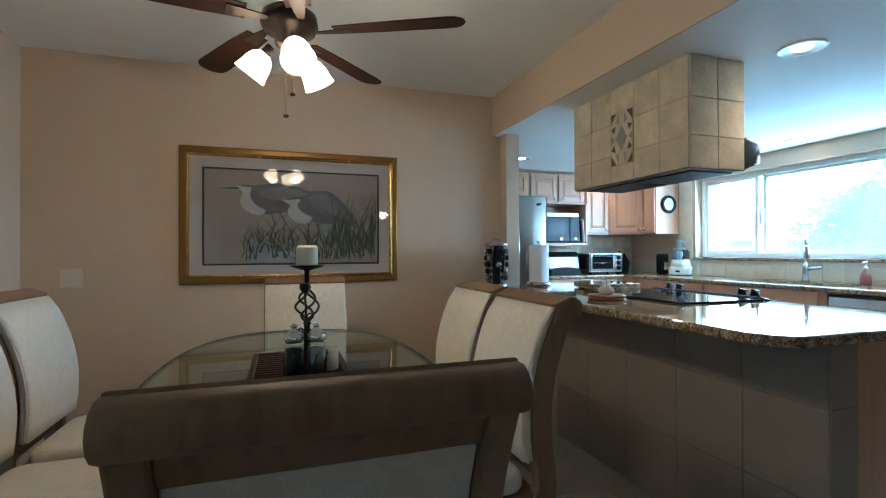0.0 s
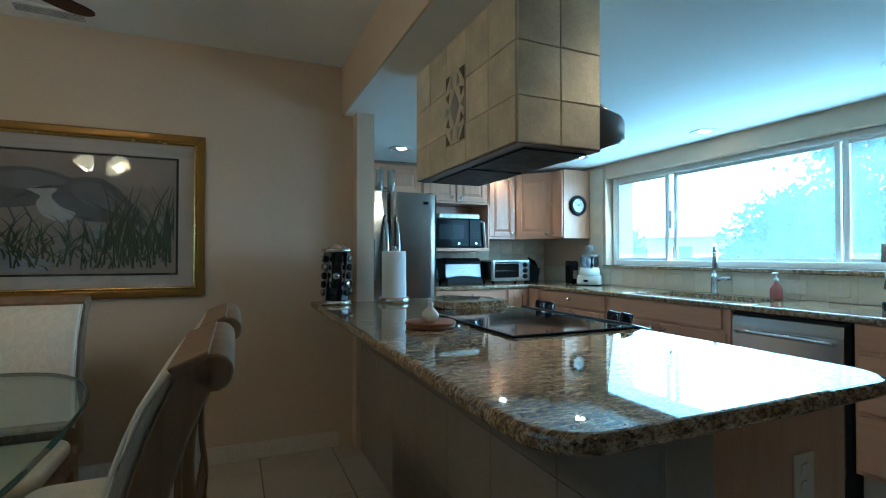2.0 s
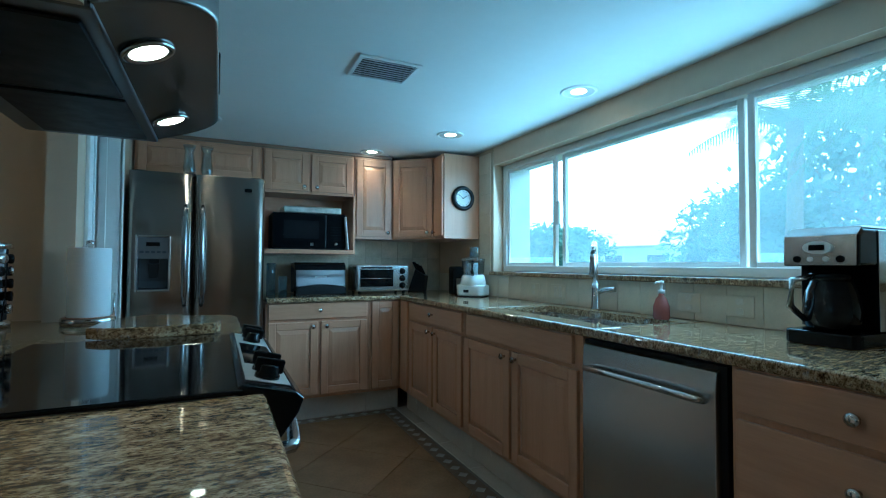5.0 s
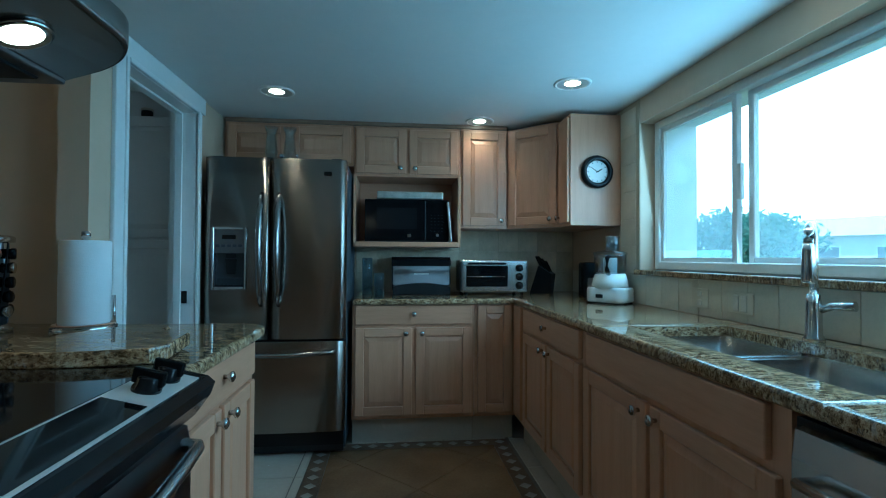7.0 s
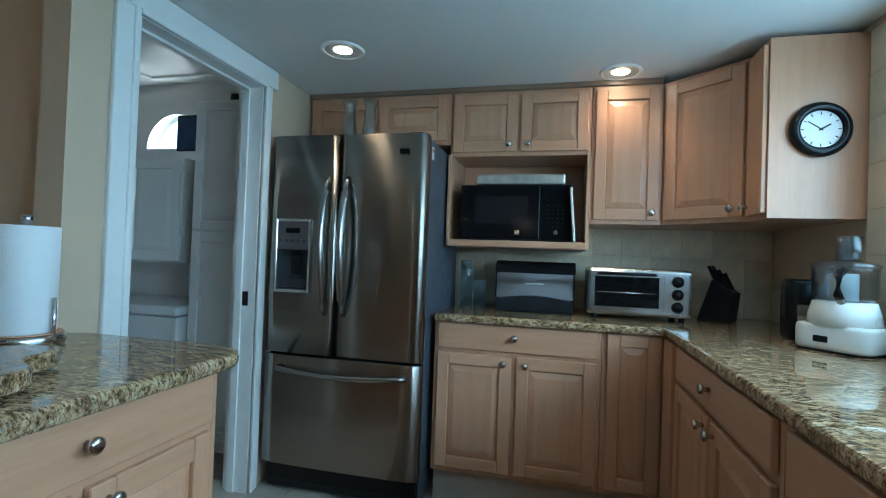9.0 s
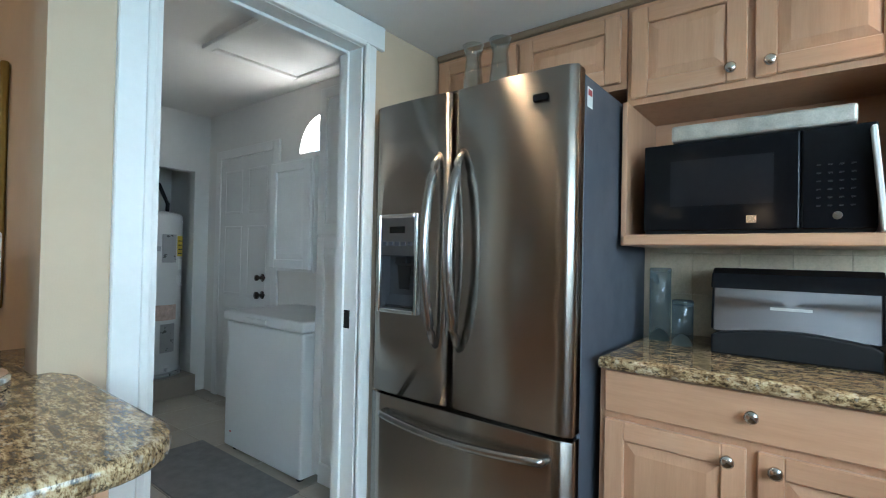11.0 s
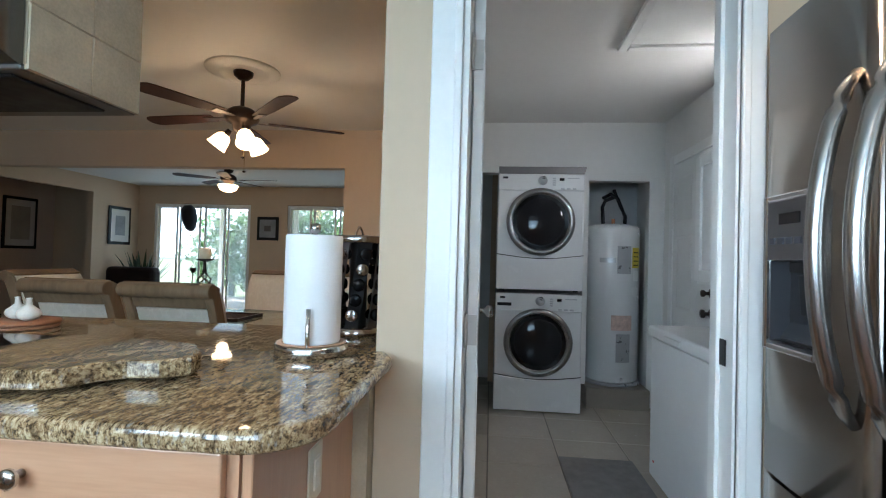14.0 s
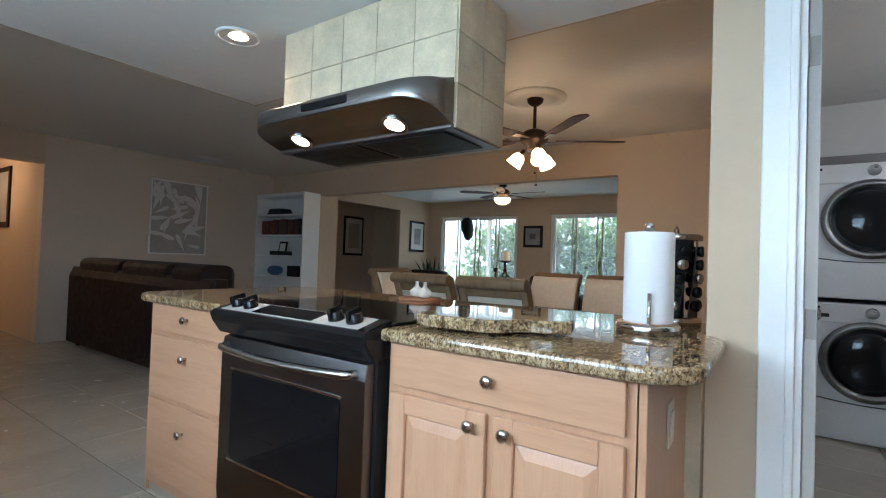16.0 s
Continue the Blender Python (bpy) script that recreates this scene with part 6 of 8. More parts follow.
part("blade_hub", cyl(nb(), (0, 0, 0.158), 0.036, 0.085, 'z', 14), m_wp, fp)
b = nb()
lathe(b, [(0.089, 0.261), (0.089, 0.272), (0.04, 0.285), (0.03, 0.286)], 28)
part("bowl_lid", b, "smoky", fp)
b = nb()
lathe(b, [(0.036, 0.283), (0.038, 0.362), (0.034, 0.362), (0.032, 0.288)], 20, (0.0, 0.03, 0))
part("feed_tube", b, "smoky", fp)
part("handle", tube(nb(), [(0.03, -0.08, 0.25), (0.04, -0.125, 0.24), (0.04, -0.125, 0.18), (0.03, -0.085, 0.16)], 0.012, 8), "black", fp)
# can opener beside it
co = thing("can_opener", pose(4.55, 4.70, CT + 0.001), "upright black electric can opener", "can opener")
part("body", prism(nb(), rounded(-0.05, -0.055, 0.05, 0.055, 0.025, 5), 0, 0.235, 'z', 0.02, 3, True), "black", co)
part("front_plate", box(nb(), -0.03, -0.058, 0.05, 0.03, -0.054, 0.14, 0.004), "chrome", co)
# knife block
kb = thing("knife_block", pose(4.42, 5.22, CT + 0.001, 0, 0, -40) @ Matrix.Diagonal((0.85, 0.85, 0.85, 1)), "black wooden knife block full of black-handled knives", "knife block")
part("block", prism(nb(), [(-0.10, 0), (0.08, 0), (0.10, 0.17), (-0.02, 0.24)], -0.05, 0.05, 'y', 0.004, 2), "black_satin", kb)
for i in range(3):
    for j in range(2):
        h = nb()
        p0 = Vector((-0.0 + 0.035 * i, -0.025 + 0.05 * j, 0.22 - 0.02 * i))
        d = Vector((-0.45, 0, 0.9))
        tube(h, [p0, p0 + d * 0.05, p0 + d * 0.11], [0.009, 0.011, 0.010], 8)
        part("knife_handle", h, "black", kb)

# coffee maker
cm = thing("coffee_maker", pose(4.583, 1.995, CT + 0.001, 0, 0, 0), "steel and black drip coffee maker with a glass carafe", "coffee maker")
part("base", prism(nb(), rounded(-0.13, -0.105, 0.15, 0.105, 0.03, 4), 0, 0.045, 'z', 0.006, 2), "black", cm)
part("tower", box(nb(), 0.03, -0.105, 0.045, 0.15, 0.105, 0.25, 0.01, 2), "black", cm)
part("side_panel", box(nb(), -0.01, -0.1085, 0.05, 0.152, -0.1055, 0.36, 0.001), "steel_h", cm, "brushed steel side")
part("side_panel", box(nb(), -0.01, 0.1055, 0.05, 0.152, 0.1085, 0.36, 0.001), "steel_h", cm, "brushed steel side")
b = nb()
prism(b, [(-0.12, 0.25), (0.15, 0.25), (0.15, 0.365), (-0.09, 0.365), (-0.115, 0.345)], -0.105, 0.105, 'y', 0.01, 3)
hd = part("brew_head", b, "black", cm)
b = nb()
prism(b, [(-0.1225, 0.253), (-0.119, 0.253), (-0.114, 0.343), (-0.09, 0.3655), (-0.09, 0.369), (-0.117, 0.346)], -0.10, 0.10, 'y')
part("fascia", b, "steel_h", hd, "brushed steel fascia")
part("lid", box(nb(), -0.085, -0.1, 0.365, 0.14, 0.1, 0.373, 0.003), "steel_h", hd)
part("display", prism(nb(), [(0.045 * math.cos(a) * 0.9, 0.308 + 0.02 * math.sin(a)) for a in [i * math.pi / 10 for i in range(20)]], -0.129, -0.117, 'x'), "white", hd, "oval display bezel")
part("screen", box(nb(), -0.1305, -0.022, 0.299, -0.1285, 0.022, 0.317), "black_gloss", hd)
for y in (-0.06, -0.022, 0.022, 0.06):
    part("button", cyl(nb(), (-0.127, y, 0.272), 0.011 if abs(y) > 0.05 else 0.008, 0.008, 'x', 12), "black" if abs(y) > 0.05 else "white", hd)
b = nb()
lathe(b, [(0.058, 0.048), (0.076, 0.06), (0.080, 0.11), (0.070, 0.17), (0.055, 0.205), (0.058, 0.22), (0.053, 0.22), (0.05, 0.205), (0.066, 0.168), (0.076, 0.11), (0.07, 0.064)], 28, (-0.045, 0, 0))
cf = part("carafe", b, mat("smoked_glass", (0.01, 0.01, 0.012), 0.03, var=0.05), cm, "dark glass carafe")
part("carafe_band", lathe(nb(), [(0.0595, 0.203), (0.0595, 0.224), (0.03, 0.234), (0.001, 0.236)], 28, (-0.045, 0, 0)), "black", cf)
part("carafe_handle", tube(nb(), [(-0.10, 0.03, 0.215), (-0.15, 0.06, 0.205), (-0.155, 0.065, 0.12), (-0.115, 0.04, 0.075)], [0.01, 0.012, 0.012, 0.009], 8), "steel_h", cf)

# soap bottle, small crock at the counter's end
sb = thing("soap_bottle", pose(4.62, 2.72, CT + 0.001), "amber pink soap bottle with a white pump", "soap dispenser")
b = nb()
lathe(b, [(0.032, 0), (0.036, 0.01), (0.036, 0.06), (0.024, 0.095), (0.012, 0.11), (0.012, 0.12)], 20)
part("bottle", b, mat("pink_soap_bottle", (0.34, 0.12, 0.10), 0.2, var=0.08, scale=10), sb)
b = nb()
lathe(b, [(0.015, 0.12), (0.015, 0.135), (0.006, 0.138), (0.006, 0.165), (0.012, 0.167), (0.012, 0.178), (0.001, 0.18)], 14)
tube(b, [(0, 0, 0.172), (-0.03, 0.0, 0.172), (-0.045, 0, 0.165)], 0.005, 7)
part("pump", b, m_wp, sb)
cr = thing("utensil_crock", pose(4.50, 1.66, CT + 0.001), "small pale slatted crock with a wooden spoon", "crock")
b = nb()
lathe(b, [(0.055, 0), (0.06, 0.005), (0.06, 0.10), (0.064, 0.105), (0.064, 0.118), (0.054, 0.118), (0.052, 0.02), (0.001, 0.02)], 20)
part("pot", b, m_wp, cr)
part("spoon", tube(nb(), [(0.02, 0, 0.03), (-0.01, 0.03, 0.12), (-0.02, 0.045, 0.165)], [0.006, 0.008, 0.022], 8), "maple", cr)

# clock
ck = thing("wall_clock", pose(4.575, 4.638, 1.717, 90, 0, 0), "round wall clock with a thick black rim and white face", "clock")
b = nb()
lathe(b, [(0.07, 0.001), (0.102, 0.001), (0.104, 0.012), (0.096, 0.028), (0.078, 0.032), (0.07, 0.022)], 40, caps=False)
part("rim", b, "black", ck)
part("face", cyl(nb(), (0, 0, 0.001), 0.072, 0.012, 'z', 36), "white", ck)
for i in range(12):
    a = radians(30 * i)
    bm_ = nb()
    box(bm_, -0.0018, 0.055, 0.0131, 0.0018, 0.065, 0.0138)
    bmesh.ops.transform(bm_, matrix=Matrix.Rotation(a, 4, 'Z'), verts=bm_.verts)
    part("hour_mark", bm_, "black", ck)
for a, l, w in ((-60, 0.036, 0.003), (55, 0.052, 0.002)):
    bm_ = nb()
    box(bm_, -w, -0.008, 0.0145, w, l, 0.0155)
    bmesh.ops.transform(bm_, matrix=Matrix.Rotation(radians(a), 4, 'Z'), verts=bm_.verts)
    part("pointer", bm_, "black", ck)

# glass vases on the fridge
for x, y in ((2.56, 4.86), (2.67, 4.87)):
    b = nb()
    lathe(b, [(0.032, 0), (0.034, 0.004), (0.030, 0.03), (0.040, 0.07), (0.034, 0.13), (0.028, 0.19), (0.042, 0.235), (0.039, 0.235), (0.025, 0.19), (0.031, 0.13), (0.037, 0.07), (0.026, 0.03), (0.001, 0.012)], 24)
    v = part("glass_vase", b, "vase_glass")
    v.matrix_world = pose(x, y, FT - 0.018)
    tagged(v, "tall clear glass vase on top of the refrigerator", "vase", "glass vases")

# ---- laundry room ----
m_enamel = mat("white_enamel", (0.74, 0.74, 0.73), 0.25, var=0.02, scale=3)
m_silver = mat("silver_plastic", (0.45, 0.45, 0.46), 0.3, 0.6, var=0.05, scale=6)
m_dark_glass = mat("dark_door_glass", (0.012, 0.012, 0.014), 0.05, var=0.05)


def laundry_machine(name, z, label, drawer_latch):
    """Front at local x=0 facing +x."""
    w = thing(name, pose(-0.30, 4.383, z), label, name.replace("_", " "))
    part("cabinet", box(nb(), -0.70, -0.335, 0.012, -0.004, 0.335, 0.925, 0.012, 2), m_enamel, w)
    b = nb()
    prism(b, [(-0.335, 0.012), (0.335, 0.012)] + [(0.335 - 0.67 * i / 10, 0.285 - 0.03 * math.sin(math.pi * i / 10)) for i in range(11)], -0.004, 0.012, 'x', 0.006, 2)
    part("lower_panel", b, m_enamel, w)
    curve = [(0.335 - 0.67 * i / 10, 0.285 - 0.03 * math.sin(math.pi * i / 10)) for i in range(11)]
    part("seam", prism(nb(), curve + [(y, z + 0.006) for y, z in curve[::-1]], -0.0038, 0.004, 'x'), "black_satin", w, "dark curved seam")
    part("control_panel", box(nb(), -0.004, -0.333, 0.79, 0.014, 0.333, 0.922, 0.008, 2), m_enamel, w, "white control fascia")
    c = (0.008, 0.0, 0.545)
    b = nb()
    lathe(b, [(0.266, -0.012), (0.266, 0.012), (0.256, 0.028), (0.236, 0.034), (0.220, 0.026), (0.214, 0.012)], 48, c, 'x')
    dr = part("door_ring", b, "steel_hood", w, "silver door ring")
    b = nb()
    lathe(b, [(0.2135, 0.014), (0.17, 0.03), (0.085, 0.042), (0.001, 0.044)], 40, c, 'x')
    part("door_glass", b, m_dark_glass, dr, "dark domed door glass")
    b = nb()
    lathe(b, [(0.036, 0), (0.036, 0.012), (0.028, 0.016), (0.026, 0.034), (0.001, 0.035)], 24, (0.014, 0.01, 0.868), 'x')
    part("dial", b, m_silver, w, "silver programme dial")
    part("display", box(nb(), 0.0135, 0.14, 0.868, 0.016, 0.175, 0.89), "black_gloss", w)
    part("badge", box(nb(), 0.0135, -0.30, 0.882, 0.016, -0.26, 0.898), "black_satin", w)
    for i in range(4):
        part("button", box(nb(), 0.0135, 0.085, 0.83 + i * 0.017, 0.0165, 0.11, 0.84 + i * 0.017, 0.001), m_silver, w)
    for i in range(3):
        part("button", box(nb(), 0.0135, 0.15 + i * 0.045, 0.80, 0.0165, 0.178 + i * 0.045, 0.812, 0.001), m_silver, w)
    part("print_bar", box(nb(), 0.0135, 0.20, 0.884, 0.0155, 0.29, 0.892), m_silver, w)
    if drawer_latch:
        part("soap_drawer", box(nb(), 0.0135, -0.32, 0.825, 0.017, -0.21, 0.85, 0.002), "black_satin", w, "dark soap drawer grip")
    for y in (-0.29, 0.29):
        part("foot", cyl(nb(), (-0.06, y, 0), 0.022, 0.014, 'z', 12), "black", w)
    return w


laundry_machine("washing_machine", 0.002, "white front-loading washer with a silver ring door", True)
laundry_machine("clothes_dryer", 0.945, "white front-loading dryer stacked on the washer", False)
b = nb()
prism(b, [(4.06, 1.872), (4.72, 1.872), (4.735, 1.93), (4.05, 1.93)], -0.75, -0.32, 'x', 0.004, 1)
tagged(part("drying_tray", b, "steel_dark"), "grey plastic tray on top of the dryer", "tray")
# water heater on its step
structure("heater_step", box(nb(), -1.34, 4.80, 0, -0.50, 5.30, 0.165, 0.004), "knee", "tiled step under the water heater", "step")
wh = thing("water_heater", pose(-0.80, 5.055, 0.166), "tall white electric water heater with yellow energy label", "water heater")
b = nb()
lathe(b, [(0.20, 0.02), (0.215, 0.03), (0.225, 0.04), (0.225, 1.30), (0.215, 1.33), (0.15, 1.35), (0.001, 1.355)], 40)
part("tank", b, m_enamel, wh)
b = nb()
lathe(b, [(0.24, 0), (0.24, 0.022), (0.20, 0.022)], 36)
part("drain_pan", b, m_silver, wh)


def on_tank(name, y0, y1, z0, z1, mt, d=0.004, label=""):
    n = 6
    b = nb()
    a0, a1 = math.asin(y0 / 0.225), math.asin(y1 / 0.225)
    pts = [((0.225 + d) * math.cos(a0 + (a1 - a0) * i / n), (0.225 + d) * math.sin(a0 + (a1 - a0) * i / n)) for i in range(n + 1)]
    pts += [(0.2235 * math.cos(a1 + (a0 - a1) * i / n), 0.2235 * math.sin(a1 + (a0 - a1) * i / n)) for i in range(n + 1)]
    prism(b, pts, z0, z1)
    part(name, b, mt, wh, label)


m_yellow = mat("yellow_label", (0.72, 0.56, 0.06), 0.5, var=0.05)
on_tank("access_cover", -0.01, 0.10, 0.93, 1.16, m_silver, 0.01, "grey access cover")
on_tank("access_cover", -0.01, 0.10, 0.20, 0.43, m_silver, 0.01, "grey access cover")
on_tank("energy_label", 0.12, 0.19, 0.98, 1.15, m_yellow, 0.0015, "yellow energy label with dark bars")
for i in range(4):
    on_tank("label_bar", 0.13, 0.18, 1.0 + i * 0.035, 1.008 + i * 0.035, "black_satin", 0.003)
on_tank("small_label", 0.13, 0.18, 0.87, 0.96, "white", 0.0015)
on_tank("warning_label", -0.05, 0.12, 0.46, 0.585, mat("warning_label", (0.62, 0.45, 0.38), 0.5, var=0.2, scale=30), 0.0015, "white and red warning label")
on_tank("badge_plate", -0.14, -0.02, 1.02, 1.06, m_silver, 0.002)
part("drain_valve", cyl(nb(), (0.22, 0.04, 0.06), 0.014, 0.05, 'x', 12), m_enamel, wh)
m_cop = mat("copper", (0.55, 0.25, 0.13), 0.35, 1.0, var=0.1)
part("pipe", tube(nb(), [(0.05, -0.09, 1.33), (0.05, -0.10, 1.50), (0.02, -0.07, 1.56), (0.0, 0.03, 1.60), (-0.05, 0.02, 1.66)], 0.016, 10), "black_satin", wh, "black insulated water pipe")
part("pipe", tube(nb(), [(0.05, 0.09, 1.33), (0.06, 0.09, 1.42), (0.04, 0.06, 1.50), (0.03, 0.03, 1.58), (0.0, -0.02, 1.62), (-0.1, -0.06, 1.60)], 0.016, 10), "black_satin", wh, "black insulated water pipe")
part("valve", cyl(nb(), (0.02, 0.0, 1.35), 0.015, 0.05, 'z', 10), m_cop, wh, "copper relief valve")
# back door of the laundry
ld = thing("door_2", pose(0.0, BY - 0.012, 0), "white closed six-panel outside door", "door")
ld["kind"] = "structure"
leaf = part("door_leaf", box(nb(), -0.36, -0.012, 0.012, 0.40, -0.001, 1.955, 0.003), "door_white", ld)
for xa in (-0.29, 0.06):
    for za, zb in ((0.15, 0.75), (0.85, 1.40), (1.50, 1.85)):
        f = nb()
        for q in ((xa, za, xa + 0.02, zb), (xa + 0.25, za, xa + 0.27, zb), (xa + 0.02, za, xa + 0.25, za + 0.02), (xa + 0.02, zb - 0.02, xa + 0.25, zb)):
            box(f, q[0], -0.016, q[1], q[2], -0.0115, q[3], 0.002)
        part("panel_moulding", f, "door_white", leaf)
for z, r in ((0.875, 0.027), (1.005, 0.022)):
    k = nb()
    lathe(k, [(0.03, 0), (0.03, -0.006), (0.012, -0.01), (0.012, -0.035), (r, -0.045), (r, -0.06), (0.001, -0.066)], 18, (0.30, -0.012, z), 'y')
    part("door_knob", k, "bronze", leaf, "dark bronze knob")
b = nb()
box(b, -0.44, BY - 0.03, 0, -0.364, BY - 0.0105, 2.03, 0.004)
box(b, 0.404, BY - 0.03, 0, 0.48, BY - 0.0105, 2.03, 0.004)
box(b, -0.364, BY - 0.03, 1.957, 0.404, BY - 0.0105, 2.03, 0.004)
structure("door_casing", b, "white", "white casing round the outside door", "door casing")
# small arched window
aw = thing("window_2", pose(AX, BY, AZ), "small bright arched window high in the laundry", "window")
aw["kind"] = "structure"
b = nb()
prism(b, arc(0, 0, AR - 0.001, 0, 180, 20), 0.085, 0.092, 'y')
p = part("pane", b, "win_glass", aw)
p.visible_shadow = False
# wall cabinet, tall cabinet
lc = thing("wall_cabinet", pose(0.95, 5.05, 0, 0, 0, -90), "white laundry wall cabinet with a raised panel door", "cabinet", "laundry cabinets")
part("body", box(nb(), -0.36, 0.001, 1.09, 0, 0.42, 1.745), "white", lc)
front("door", lc, 0.015, 0.405, 1.105, 1.73, "white", True)
lt = thing("tall_cabinet", pose(1.525, 4.966, 0, 0, 0, -90), "tall white two-door laundry cabinet", "cabinet", "laundry cabinets")
part("body", box(nb(), -0.44, 0.001, 0.06, 0, 0.545, 2.06), "white", lt)
part("plinth", box(nb(), -0.44, 0.001, 0.0, -0.03, 0.545, 0.059), "white", lt)
front("door", lt, 0.012, 0.533, 1.295, 2.05, "white", True)
front("door", lt, 0.012, 0.533, 0.08, 1.28, "white", True)
# chest freezer
m_frz = mat("matte_white_enamel", (0.74, 0.74, 0.73), 0.55, var=0.02, scale=3)
cf = thing("chest_freezer", pose(0, 0, 0), "white chest freezer with a flat lid", "freezer")
part("body", box(nb(), 0.74, 4.90, 0.03, 1.505, 5.40, 0.78, 0.012, 2), m_frz, cf)
part("lid", box(nb(), 0.73, 4.885, 0.785, 1.512, 5.405, 0.845, 0.015, 3), m_frz, cf)
part("handle", box(nb(), 1.0, 4.872, 0.80, 1.2, 4.888, 0.825, 0.004), m_frz, cf)
part("indicator", box(nb(), 0.81, 4.896, 0.12, 0.822, 4.901, 0.128), mat("red_lamp", (0.5, 0.03, 0.02), 0.3), cf)
for x in (0.80, 1.44):
    for y in (4.95, 5.35):
        part("foot", cyl(nb(), (x, y, 0), 0.02, 0.031, 'z', 10), "black", cf)
b = nb()
box(b, 0.54, 4.44, 0.001, 1.55, 4.87, 0.010, 0.003)
mt_ = part("floor_mat", b, mat("grey_mat", (0.21, 0.20, 0.19), 0.9, var=0.12, scale=14, bump=0.4, bscale=120))
tagged(mt_, "grey woven laundry floor mat", "mat")
# attic hatch
ah = thing("attic_hatch", pose(1.16, 4.98, 2.36), "white framed attic hatch in the laundry ceiling", "hatch")
part("panel", box(nb(), -0.27, -0.27, -0.008, 0.27, 0.27, -0.001), "white", ah)
for x0, y0, x1, y1 in ((-0.32, -0.32, 0.32, -0.27), (-0.32, 0.27, 0.32, 0.32), (-0.32, -0.27, -0.27, 0.27), (0.27, -0.27, 0.32, 0.27)):
    part("moulding", box(nb(), x0, y0, -0.025, x1, y1, -0.001, 0.006, 2), "white", ah)
lp = thing("framed_picture", pose(1.105, 5.385, 1.99), "small dark blue picture high on the laundry back wall", "picture")
part("frame", box(nb(), -0.105, -0.012, -0.125, 0.105, 0.012, 0.125, 0.003), "black_satin", lp)
part("print", box(nb(), -0.095, -0.0145, -0.115, 0.095, -0.0122, 0.115), mat("deep_blue_print", (0.03, 0.06, 0.13), 0.4, var=0.4, scale=12), lp)
tj = thing("jar", pose(1.75, 5.02, 2.061), "small dark lidded jar on top of the tall cabinet", "jar")
part("body", lathe(nb(), [(0.03, 0), (0.034, 0.006), (0.034, 0.04), (0.03, 0.046)], 18), "black_satin", tj)
part("lid", lathe(nb(), [(0.036, 0.046), (0.036, 0.058), (0.03, 0.062), (0.001, 0.062)], 18), "damask", tj)

# ---- living room ----
sf = thing("sofa", pose(0, 0, 0), "dark brown leather sofa with plump back cushions", "sofa")
sx0, sx1, sy0, sy1 = 0.88, 1.82, -2.78, 0.20
part("base", box(nb(), sx0 + 0.06, sy0 + 0.02, 0.06, sx1 - 0.02, sy1 - 0.02, 0.42, 0.05, 3), "leather", sf)
b = nb()
prism(b, [(sx1 - 0.20, 0.30), (sx1, 0.06), (sx1, 0.80), (sx1 - 0.04, 0.90), (sx1 - 0.16, 0.90)], sy0, sy1, 'y', 0.03, 3)
part("back", b, "leather", sf)
for y0, y1 in ((sy0, sy0 + 0.24), (sy1 - 0.24, sy1)):
    part("arm", box(nb(), sx0, y0, 0.06, sx1 - 0.08, y1, 0.64, 0.08, 4), "leather", sf)
n = 3
stops = (0.0, 0.40, 0.80, 1.0)
for i in range(n):
    y0 = sy0 + 0.24 + (sy1 - sy0 - 0.48) * stops[i]
    y1 = sy0 + 0.24 + (sy1 - sy0 - 0.48) * stops[i + 1]
    part("seat_cushion", box(nb(), sx0 - 0.02, y0 + 0.005, 0.42, sx1 - 0.25, y1 - 0.005, 0.56, 0.05, 4), "leather", sf)
    part("back_cushion", box(nb(), sx1 - 0.34, y0 - 0.08 * (i == 0) + 0.005, 0.56, sx1 - 0.03, y1 + 0.08 * (i == n - 1) + 0.02 * (i == 0), 1.01, 0.08, 5), "leather", sf)
for x in (sx0 + 0.12, sx1 - 0.1):
    for y in (sy0 + 0.1, sy1 - 0.1):
        part("foot", cyl(nb(), (x, y, 0), 0.03, 0.065, 'z', 12), "bronze", sf)
# floral panel
m_can = mat("taupe_canvas", (0.40, 0.37, 0.33), 0.8, var=0.1, scale=5)
wa = thing("wall_art", pose(0, -3.098, 0), "large taupe canvas with pale leaf shapes in a white frame", "picture")
part("canvas", box(nb(), 0.085, 0.002, 1.085, 0.835, 0.022, 2.075), m_can, wa)
for x0, z0, x1, z1 in ((0.065, 1.065, 0.085, 2.095), (0.835, 1.065, 0.855, 2.095), (0.085, 1.065, 0.835, 1.085), (0.085, 2.075, 0.835, 2.095)):
    part("frame_rail", box(nb(), x0, 0.0, z0, x1, 0.03, z1, 0.003), "white", wa)
m_leaf = mat("pale_leaf_paint", (0.66, 0.65, 0.62), 0.7, var=0.05, scale=8)
rr = random.Random(11)
for i in range(36):
    cx, cz, a, l = rr.uniform(0.16, 0.78), rr.uniform(1.18, 2.0), rr.uniform(0, 6.28), rr.uniform(0.10, 0.20)
    pts = []
    for k in range(12):
        u = 2 * math.pi * k / 12
        px, pz = l * math.cos(u), 0.15 * l * math.sin(u) * (1.2 + math.cos(u))
        pts.append((cx + px * math.cos(a) - pz * math.sin(a), cz + px * math.sin(a) + pz * math.cos(a)))
    pts = [(min(max(x, 0.09), 0.83), min(max(z, 1.09), 2.07)) for x, z in pts]
    b = nb()
    prism(b, pts, 0.0225, 0.0232 + 0.0002 * i, 'y')
    part("painted_leaf", b, m_leaf, wa)
